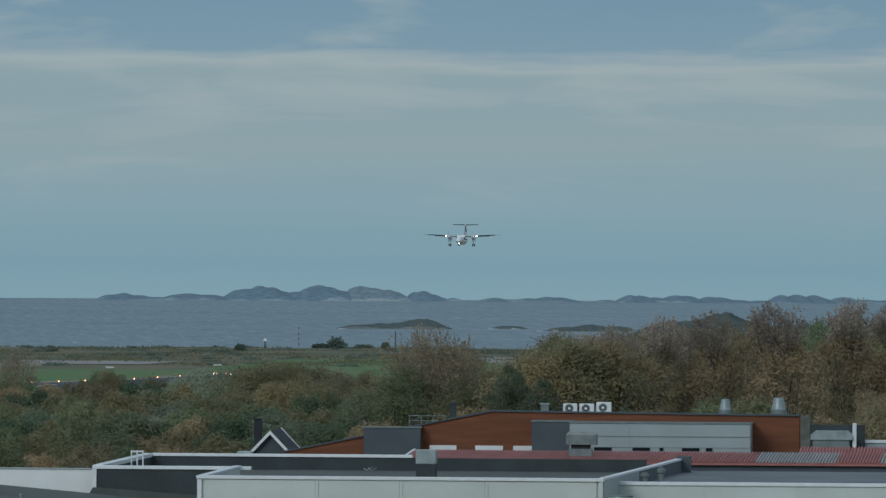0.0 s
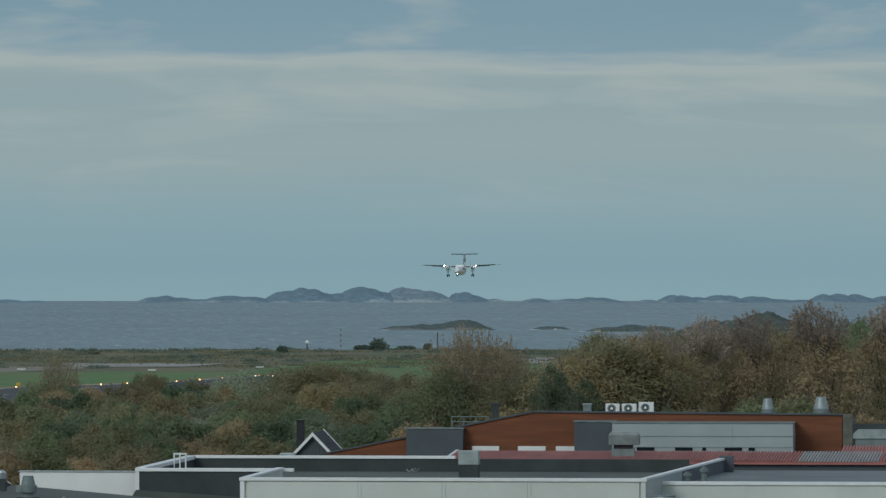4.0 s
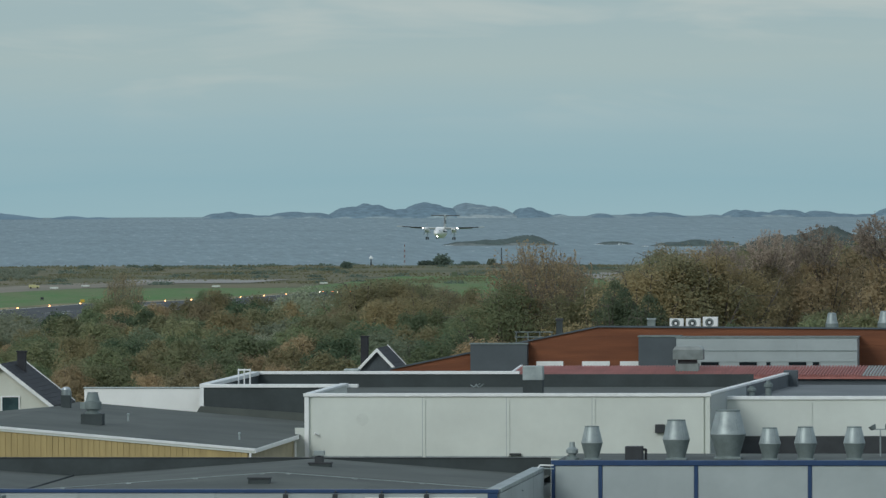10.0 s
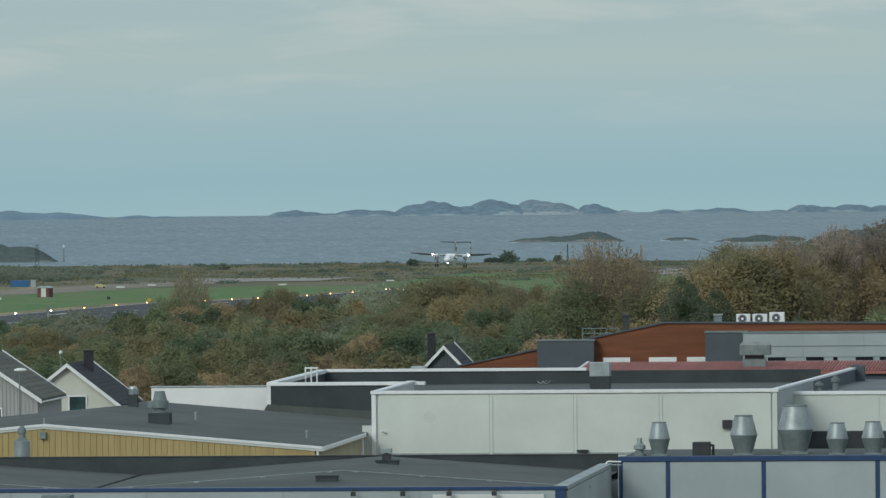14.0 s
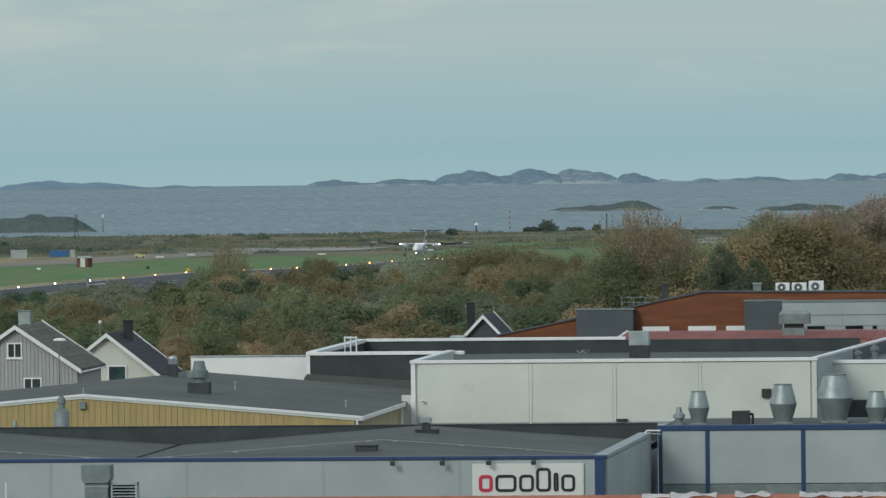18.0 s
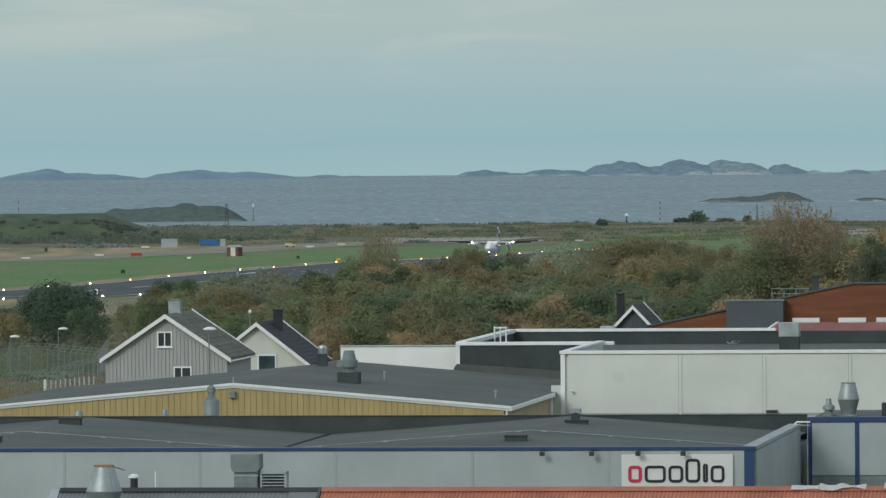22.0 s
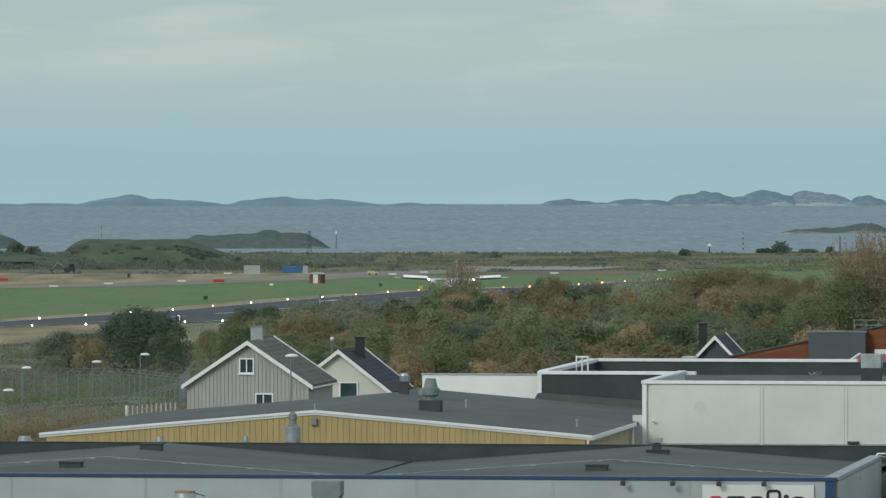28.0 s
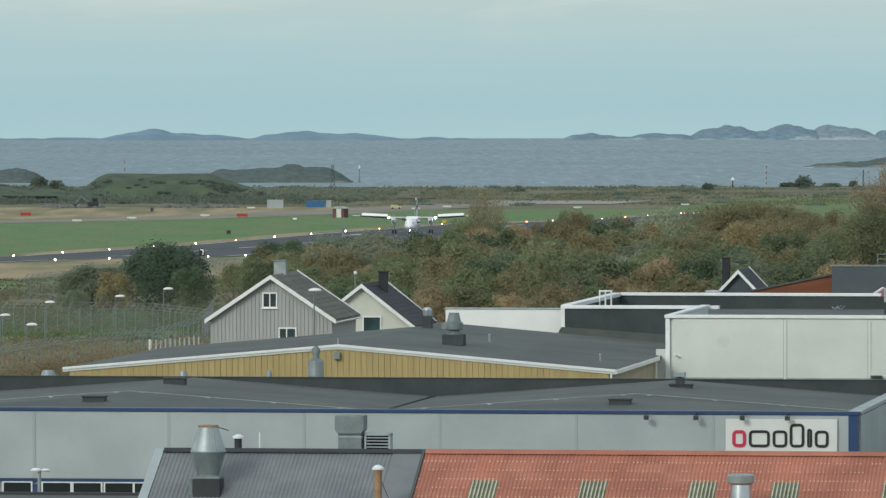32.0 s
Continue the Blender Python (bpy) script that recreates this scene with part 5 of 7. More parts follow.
gable_house("grey_house", -83.95, 492.0, 7.75, 10.0, 19.15, 21.75, HOUSEGREY, ROOFBROWN, "grey board-clad wooden house with a weathered tiled roof",
            (-80.25, 4.5, 0.78, 20.6, 22.7, ZINC), [(-80.16, 19.86, 0.97, 1.0, CURTAIN, (0.5,)), (-79.03, 17.7, 1.16, 0.95, CURTAIN, (0.45,))])
gable_house("white_house", -80.95, 514.0, 6.7, 9.5, 18.0, 20.62, HOUSEWHITE, ROOFBLACK, "small cream wooden house with a black tiled roof",
            (-76.97, 5.0, 0.56, 19.8, 21.45, ROOFBLACK), [(-76.95, 17.5, 1.26, 1.2, GLASSTEAL, ()), (-80.1, 17.5, 0.95, 1.2, GLASSTEAL, ())], over=0.2, boards=False)
gable_house("dark_house", -57.8, 537.0, 5.4, 6.5, 18.2, 21.05, SLATE, ROOFBLACK, "dark house gable with white bargeboards behind the hall",
            (-56.2, 2.0, 0.5, 20.0, 21.95, ROOFBLACK), [], over=0.3)


FOILS = [(-23.2, 1.0), (-21.82, 1.7), (-19.66, 1.3), (-16.82, 2.3), (-15.07, 1.2)]


def sheet_roof():
    """The old workshop in front: half grey, half terracotta profiled sheets, with translucent sheets let in."""
    G = 14.2
    t = site("workshop", -50.7, 287.0, G)
    R, k, D = 20.80 - G, 0.45, 9.0
    W = 60.0
    part("wall", slab(0.3, W, -D + 0.5, D - 0.5, 0, R - k * D), HOUSEGREY, t)
    part("roof_back", prism_x(bmesh.new(), [(0, R - 0.1), (D, R - k * D), (D, R - k * D + 0.12), (0, R)], 0, W), GREYSHEET, t)
    part("roof_deck", prism_x(bmesh.new(), [(0, R - 0.12), (-D, R - k * D - 0.12), (-D, R - k * D - 0.05), (0, R - 0.05)], 0, W), DARK, t)
    part("gable_board", prism_x(bmesh.new(), [(0.05, R + 0.05), (-D, R - k * D + 0.05), (-D, R - k * D - 0.3), (0.05, R - 0.3)], -0.35, -0.003), PANEL_GREY, t, "pale verge board")
    part("ridge_cap", prism_x(bmesh.new(), [(-0.28, R - 0.03), (0, R + 0.09), (0.28, R - 0.03), (0.28, R - 0.06), (-0.28, R - 0.06)], 0, 9.65), DARK, t)
    part("ridge_cap", prism_x(bmesh.new(), [(-0.28, R - 0.03), (0, R + 0.1), (0.28, R - 0.03), (0.28, R - 0.06), (-0.28, R - 0.06)], 9.75, W), ORANGE, t, "terracotta ridge cap")
    part("flat_strip", prism_x(bmesh.new(), [(0, R - 0.01), (-D, R - k * D - 0.01), (-D, R - k * D + 0.05), (0, R + 0.05)], 8.55, 9.65), GREYSHEET, t)

    def sheets(x0, x1, y0, y1, m, pitch, amp, name="sheet"):
        n = max(2, round((x1 - x0) / pitch))
        bm = bmesh.new()
        ring = []
        for i in range(n + 1):
            x = x0 + (x1 - x0) * i / n
            for dx, dz in ((0.0, 0.0), (0.28, amp), (0.62, amp), (0.82, 0.0)):
                if i < n or dx == 0:
                    xx = x + dx * (x1 - x0) / n
                    ring.append((xx, dz))
        a = [bm.verts.new((x, y0, R - k * -y0 + dz)) for x, dz in ring]
        b = [bm.verts.new((x, y1, R - k * -y1 + dz)) for x, dz in ring]
        for i in range(len(ring) - 1):
            bm.faces.new((a[i], a[i + 1], b[i + 1], b[i]))
        return part(name, bm, m, t)

    for i in range(11):
        sheets(0.02 + i * 0.775, 0.02 + (i + 1) * 0.775, -0.1, -D, GREYSHEET, 0.155, 0.022)
    bays = [11.3, 15.3, 19.4, 22.45, 26.5, 30.5, 34.6, 38.6, 42.6, 46.7]
    x = 9.72
    rq = random.Random(4)
    while x < W - 1:
        clear = any(abs(x + 0.5 - b - 0.48) < 0.55 for b in bays)
        for r in range(13):
            y0, y1 = -0.2 - r * 0.64, -0.2 - (r + 1) * 0.64 - 0.03
            m = CLEARSHEET if clear and r in (3, 4, 5) else FRESHORANGE if clear and r < 3 else ORANGE
            o = sheets(x, x + 1.0, y0, y1, m, 0.143, 0.026)
            o.matrix_basis = pose(0, 0, 0.010 * (r % 2) + 0.002 * (int(x) % 3))
            bm = bmesh.new()
            yy = y1 + 0.12
            for q in range(7):
                if rq.random() < 0.72:
                    xx = x + 0.042 + 0.143 * q
                    box(bm, xx, xx + 0.046, yy - 0.04, yy + 0.04, R + k * yy + 0.01, R + k * yy + 0.052)
            if clear and r in (3, 4, 5):
                for q in range(7):
                    xx = x + (q + 0.28) / 7
                    z0, z1 = R + k * y0 + 0.032, R + k * y1 + 0.032
                    part("rib", prism_x(bmesh.new(), [(y0, z0), (y1, z1), (y1, z1 + 0.012), (y0, z0 + 0.012)], xx, xx + 0.05), CLEARRIB, t)
            if bm.verts and not (clear and r in (3, 4, 5)):
                part("fixings", bm, FIXING, t)
            else:
                bm.free()
        x += 1.0
    part("verge_strip", prism_x(bmesh.new(), [(0, R + 0.02), (-D, R - k * D + 0.02), (-D, R - k * D + 0.10), (0, R + 0.10)], 9.62, 9.72), BITUMEN, t)
    tagged(t, "old workshop with grey and terracotta profiled sheet roof", "workshop")

    def on_roof(y):
        return R + k * y + G
    v = double_cone("large_ventilator", -48.55, 284.0, on_roof(-3.0) + 0.46, 1.20, 1.95, "large galvanised ventilator with a rusty rim", 0.56, 0.62, RUST)
    part("flap", rod(bmesh.new(), (0.3, 0, 1.9), (0.75, 0.1, 1.75), 0.02, 6), DARK, v)
    part("lower_box", soft_slab(-0.5, 0.5, -0.45, 0.45, -1.4, 0.0, 0.03), DARK, v, "black square base")
    part("side_pipe", rod(bmesh.new(), (-0.58, -0.2, -1.4), (-0.58, -0.2, 0.0), 0.10, 10), ZINC_DULL, v)
    p = site("chimney_pipe", -48.28, 289.0, 20.2)
    part("pipe", lathe(bmesh.new(), [(0.14, 0), (0.14, 0.95)], n=14), DARK, p)
    part("cowl", lathe(bmesh.new(), [(0.21, 0.95), (0.21, 1.02), (0.08, 1.1)], n=14), TRIM, p)
    tagged(p, "dark flue pipe with a pale cowl", "flue")
    p = site("chimney_pipe", -42.0, 282.0, on_roof(-5.0))
    part("pipe", lathe(bmesh.new(), [(0.14, -0.1), (0.14, 1.83)], n=14), RUST, p, "rusty pipe")
    part("cowl", lathe(bmesh.new(), [(0.22, 1.83), (0.22, 1.90), (0.08, 2.0)], n=14), TRIM, p)
    part("stay", rod(bmesh.new(), (0.05, 0, 1.6), (0.7, 0.2, -0.05), 0.012, 5), DARK, p)
    tagged(p, "rusty flue pipe with a pale cowl", "flue")
    p = site("steel_ventilator", -28.85, 282.0, on_roof(-5.0))
    part("drum", lathe(bmesh.new(), [(0.50, -0.2), (0.35, 1.40)], n=28), STEEL, p)
    part("rim", lathe(bmesh.new(), [(0.36, 1.38), (0.49, 1.45), (0.50, 1.70), (0.46, 1.75), (0.40, 1.76)], n=28), ZINC, p)
    tagged(p, "short shiny steel roof ventilator", "ventilator")
    p = site("antenna", -47.8, 291.0, 19.6)
    part("rod", rod(bmesh.new(), (0, 0, 0), (0, 0, 1.7), 0.03, 6), TRIM, p)
    tagged(p, "thin pale antenna rod behind the ridge", "antenna")
    d = site("duct", -44.43, 291.5, 18.9)
    part("stem", soft_slab(-0.43, 0.45, -0.4, 0.4, 0.0, 2.36, 0.02), ZINC_DULL, d)
    part("flange", slab(-0.46, 0.48, -0.43, 0.43, 2.2, 2.26), ZINC, d)
    part("hood", prism(bmesh.new(), [(-0.44, 2.36), (0.44, 2.36), (0.54, 2.5), (0.54, 3.02), (-0.54, 3.02), (-0.54, 2.5)], -0.5, 0.5), ZINC_DULL, d)
    tagged(d, "square zinc ventilation duct behind the ridge", "duct")
    lt = site("flat_annexe", -78.0, 279.0, 14.30)
    part("wall", slab(0, 27.0, 0.2, 10.0, 0, 4.5), HOUSEGREY, lt)
    part("roof", slab(-0.2, 27.1, 0, 10.2, 4.5, 4.7), BITUMEN, lt)
    part("edge", slab(-0.2, 27.1, 10.0, 10.25, 4.705, 4.80), DARK, lt, "pale metal roof edge")
    tagged(lt, "low flat-roofed annexe beside the workshop", "annexe")
    cp = site("twin_cap_pipe", -57.9, 300.0, 14.2)
    part("pipe", rod(bmesh.new(), (0, 0, 0), (0, 0, 5.1), 0.07, 8), ZINC, cp)
    part("caps", lathe(lathe(bmesh.new(), [(0.2, 5.1), (0.24, 5.16), (0.12, 5.24)], -0.12, 0, 0, 12), [(0.14, 5.1), (0.2, 5.16), (0.1, 5.22)], 0.25, 0, 0, 12), TRIM, cp)
    tagged(cp, "vent pipe with two pale caps", "vent pipe")
    d = site("louvre", -43.4, 291.5, 19.2)
    part("frame", box(box(slab(-0.48, -0.42, -0.3, 0.3, 0, 2.05), 0.42, 0.5, -0.3, 0.3, 0, 2.05), -0.48, 0.5, -0.3, 0.3, 1.98, 2.08), ZINC, d)
    part("back", slab(-0.42, 0.42, 0.1, 0.2, 0, 1.98), DARK, d)
    for i in range(6):
        part("slat", slab(-0.42, 0.42, -0.28, 0.08, 1.3 + i * 0.115, 1.345 + i * 0.115), ZINC, d)
    tagged(d, "zinc louvre box with open slats", "louvre")


sheet_roof()


def foil(u, v, z, w, d, seed):
    """A crumpled sheet of plastic thrown over a ridge."""
    f = site("plastic_sheet", u, v, z)
    bm = bmesh.new()
    nx, ny = 16, 8
    g = [[None] * nx for j in range(ny)]
    for j in range(ny):
        for i in range(nx):
            x, y = w * (i / (nx - 1) - 0.5), d * (j / (ny - 1) - 0.5)
            h = 0.11 + 0.15 * noise.noise(Vector((x * 2.1 + seed, y * 3, seed))) - 0.45 * abs(y)
            wob = 0.16 * noise.noise(Vector((x * 1.3, y + seed, 4)))
            g[j][i] = bm.verts.new((x, y + wob, max(h, 0.10 - 0.45 * abs(y + wob))))
    for j in range(ny - 1):
        for i in range(nx - 1):
            bm.faces.new((g[j][i], g[j][i + 1], g[j + 1][i + 1], g[j + 1][i]))
    bmesh.ops.solidify(bm, geom=bm.faces[:], thickness=0.02)
    part("foil", bm, FOIL, f)
    tagged(f, "crumpled white plastic sheet on the roof ridge", "plastic sheet", "plastic sheets")


for n, (pu, w) in enumerate(FOILS):
    foil(pu, 287.0, 20.84, w, 0.7, n * 3.7 + 1)


def scrap(u, v, z, seed):
    f = site("roof_scrap", u, v, z)
    rg = random.Random(seed)
    for i in range(7):
        a, l = rg.uniform(0, 3.14), rg.uniform(0.12, 0.35)
        x, y = rg.uniform(-0.35, 0.35), rg.uniform(-0.2, 0.2)
        part("strip", rod(bmesh.new(), (x, y, 0.03), (x + l * math.cos(a), y + l * math.sin(a), rg.uniform(0.05, 0.28)), 0.03, 5), ZINC_DULL if i % 2 else ZINC, f)
    tagged(f, "small heap of bent metal strips on a felt roof", "scrap")


scrap(-41.11, 456.0, 20.97, 3)


# ---- plants ----
def skeleton(seed, h, r, base, limbs, subs, twigs, rise, tuft=0.35, low=-0.45):
    """Branches of a tree as (start, end, thick start, thick end, level)."""
    rng = np.random.default_rng(seed)
    out = []
    fork = h * base
    lean = rng.normal(size=2) * 0.03 * h
    top = np.array([lean[0], lean[1], h * 0.62])
    out.append((np.array([0, 0, -0.4]), np.array([0.0, 0.0, fork]), 0.026 * h, 0.02 * h, 0))
    out.append((np.array([0.0, 0.0, fork]), top.copy(), 0.02 * h, 0.006 * h, 0))
    zc, hz = h * (1 + base) * 0.5, h * (1 - base) * 0.5
    for i in range(limbs):
        az = i * 2.4 + rng.uniform(-0.4, 0.4)
        el = math.asin(min(0.99, max(-0.85, low + (1 - low) * (i + 0.5) / limbs + rng.uniform(-0.12, 0.12))))
        k = rng.uniform(0.80, 0.96)
        tip = np.array([math.cos(az) * math.cos(el) * r * k, math.sin(az) * math.cos(el) * r * k, zc + math.sin(el) * hz * k])
        tip[:2] += lean
        t0 = min(1.0, max(0.0, (tip[2] - h * rise - fork) / (top[2] - fork)))
        p0 = np.array([0, 0, fork]) + (top - np.array([0, 0, fork])) * t0 * rng.uniform(0.5, 0.95)
        mid = (p0 + tip) / 2 + np.array([0, 0, -0.05 * h]) + rng.normal(size=3) * 0.05 * r
        out.append((p0.copy(), mid.copy(), 0.009 * h, 0.006 * h, 1))
        out.append((mid.copy(), tip.copy(), 0.006 * h, 0.003 * h, 1))
        reach = r * tuft * rng.uniform(0.75, 1.25)
        for j in range(subs):
            t = rng.uniform(0.25, 1.0)
            q = mid + (tip - mid) * t
            d = (tip - mid) / np.linalg.norm(tip - mid) * 0.5 + rng.normal(size=3) * 0.55 + np.array([0, 0, 0.32])
            e = q + d / np.linalg.norm(d) * reach * rng.uniform(0.6, 1.1)
            out.append((q.copy(), e.copy(), 0.0026 * h, 0.0014 * h, 2))
            for n in range(twigs):
                w = q + (e - q) * rng.uniform(0.2, 1.0)
                d2 = (e - q) / np.linalg.norm(e - q) * 0.5 + rng.normal(size=3) * 0.55 + np.array([0, 0, 0.3])
                f = w + d2 / np.linalg.norm(d2) * reach * rng.uniform(0.3, 0.62)
                out.append((w.copy(), f.copy(), 0.0012 * h, 0.0006 * h, 3))
    peak = sorted(o[1][2] for o in out)[int(len(out) * 0.985)]
    for o in out:
        for p in o[:2]:
            z = p[2] * h / peak
            p[2] = p[2] if p[2] < 0 else min(z, h + (z - h) * 0.35)
    return out


WIND = np.array([0.50, 0.05, 0.70])      # the sea wind combs leaves and twigs this way


def leaves(rng, p, face, size, comb=0.35):
    """Slender leaf sprays at the points p, their blades turned to face outwards and combed by the wind."""
    n = len(p)
    up = face + rng.normal(size=(n, 3)) * 0.45
    up /= np.linalg.norm(up, axis=1)[:, None]
    a = rng.normal(size=(n, 3)) * 0.8 + WIND * comb * rng.uniform(0.2, 1.0, n)[:, None]
    a -= up * (a * up).sum(1)[:, None]
    a /= np.linalg.norm(a, axis=1)[:, None] + 1e-6
    b = np.cross(up, a)
    s = (size * rng.uniform(0.6, 1.4, n))[:, None]
    return np.stack([p - a * s - b * s * 0.6, p - a * s * 0.85 + b * s * 0.6, p + a * s * 1.0], 1).reshape(-1, 3)


def crown_mesh(name, seed, h, r, bones, n, size, low):
    """Rounded clumps of leaf sprays round the ends of the limbs; low: the height share below which they thin out."""
    rng = np.random.default_rng(seed + 50)
    tips = np.array([o[1] for o in bones if o[4] == 1][1::2])
    axis = np.array([0, 0, h * 0.45])
    hub = np.array([0, 0, h * 0.55])
    lobes = np.concatenate([axis + (tips - axis) * 0.82, hub + (tips - hub) * rng.uniform(0.35, 0.65, len(tips))[:, None] + np.array([0, 0, 0.10 * h])])
    k = len(lobes)
    rad = r * rng.uniform(0.24, 0.40, k)
    lobes[:, 2] = np.minimum(lobes[:, 2], h * 0.985 - rad * 0.8)
    w = rad ** 2 * np.clip(0.25 + (lobes[:, 2] / h - low) * 1.6, 0.12, 1.2)
    pick = rng.choice(k, n, p=w / w.sum())
    away = lobes[pick] - axis
    away /= np.linalg.norm(away, axis=1)[:, None]
    d = rng.normal(size=(n, 3)) + away * 0.75 + np.array([0, 0, 0.40])
    d /= np.linalg.norm(d, axis=1)[:, None]
    reach = rng.uniform(0.72, 1.06, n) + (rng.random(n) < 0.12) * rng.uniform(0.0, 0.38, n)
    lump = np.array([noise.noise(Vector(v)) for v in (d * 2.2 + pick[:, None] * 3.1).tolist()])
    p = lobes[pick] + d * (rad[pick] * reach * (1 + 0.35 * lump))[:, None] * np.array([0.95, 0.95, 1.12])
    v = leaves(rng, p, d * 0.8 + away * 0.35 + np.array([0, 0, 0.12]), size)
    me = bpy.data.meshes.new(name)
    me.from_pydata(v.tolist(), [], np.arange(3 * n).reshape(-1, 3).tolist())
    return me


def tree(name, seed, h, r, n, size, leaf, label, base=0.12, limbs=13, rise=0.3, category="tree", low=0.42):
    t = spot(name, 0, -400 - seed * 9, 14.2)
    bones = skeleton(seed, h, r, base, limbs, 4, 1, rise, 0.35, -0.6)
    bm = bmesh.new()
    for p, q, ra, rb, level in bones:
        if level < 3:
            rod(bm, p, q, ra, (7, 5, 3)[level], rb)
    part("trunk", bm, BARK, t)
    me = crown_mesh("crown", seed, h, r, bones, n, size, low)
    me.materials.append(leaf)
    c = new("crown", me)
    c.parent = t
    return tagged(t, label, category, "woodland trees")


def twiggy_tree(name, seed, h, r, n, size, leaf, label, share, fan, tall, sprays, last):
    """A tall airy tree: leafy clumps below, above them a rounded fan of thin boughs whose twigs still hold tufts of pale leaves; share: of the height that the clumps fill, fan and tall: half width and height of the fan."""
    t = spot(name, 0, -400 - seed * 9, 14.2)
    rng = np.random.default_rng(seed + 7)
    body = h * share
    bones = skeleton(seed, body, r, 0.14, 17, 3, 1, 0.33, 0.35, -0.3)
    bm = bmesh.new()
    for p, q, ra, rb, level in bones:
        if level < 3:
            rod(bm, p, q, ra * 0.75, (7, 5, 3)[level], rb * 0.75)
    part("trunk", bm, BARK, t)
    bm, P, W = bmesh.new(), [], []
    for i in range(sprays):
        az, el = rng.uniform(0, 2 * math.pi), math.asin(rng.uniform(0.02, 1.0) ** 0.65)
        k = rng.uniform(0.70, 1.0) if i % 3 == 0 else rng.uniform(0.88, 1.0)
        foot = np.array([rng.normal() * 0.16 * fan, rng.normal() * 0.16 * fan, h - tall * rng.uniform(1.0, 1.35)])
        tip = np.array([(math.cos(az) * math.cos(el) * k + 0.15) * fan, math.sin(az) * math.cos(el) * fan * k, h - tall + math.sin(el) ** 0.75 * tall * k])
        bend = foot * 0.5 + tip * 0.5 + np.array([math.cos(az), math.sin(az), -0.4]) * 0.12 * fan
        knots = [foot * (1 - u) ** 2 + bend * 2 * u * (1 - u) + tip * u * u for u in (0.0, 0.35, 0.68, 1.0)]
        thick = 0.0024 * h
        for seg in range(3):
            a, e = knots[seg], knots[seg + 1]
            rod(bm, a, e, thick, 3, thick * 0.7)
            thick *= 0.7
            for q in range((0, 3, 7)[seg]):
                w = a + (e - a) * rng.uniform(0.1, 1.0)
                o = (e - a) / np.linalg.norm(e - a) * 0.6 + rng.normal(size=3) * 0.5 + WIND * 0.4
                f = w + o / np.linalg.norm(o) * h * rng.uniform(0.018, 0.040)
                if q % 2 == 0:
                    rod(bm, w, f, thick * 0.7, 3, thick * 0.4)
                m = int(rng.integers(3, 7))
                P.append(w + (f - w) * rng.uniform(0.35, 1.15, m)[:, None] + rng.normal(size=(m, 3)) * size * 0.55)
    P = np.concatenate(P)
    part("bare_top", bm, TWIG, t, "thin pale boughs")
    me = crown_mesh("crown", seed, body, r, bones, n, size, 0.40)
    me.materials.append(leaf)
    c = new("crown", me)
    c.parent = t
    v = leaves(rng, P, rng.normal(size=P.shape) + np.array([0, -0.3, 0.5]), size * 0.85, 1.2)
    me = bpy.data.meshes.new("last_leaves")
    me.from_pydata(v.tolist(), [], np.arange(len(v)).reshape(-1, 3).tolist())
    me.materials.append(last)
    c = tagged(new("last_leaves", me), "last dry leaves")
    c.parent = t
    return tagged(t, label, "tree", "woodland trees")


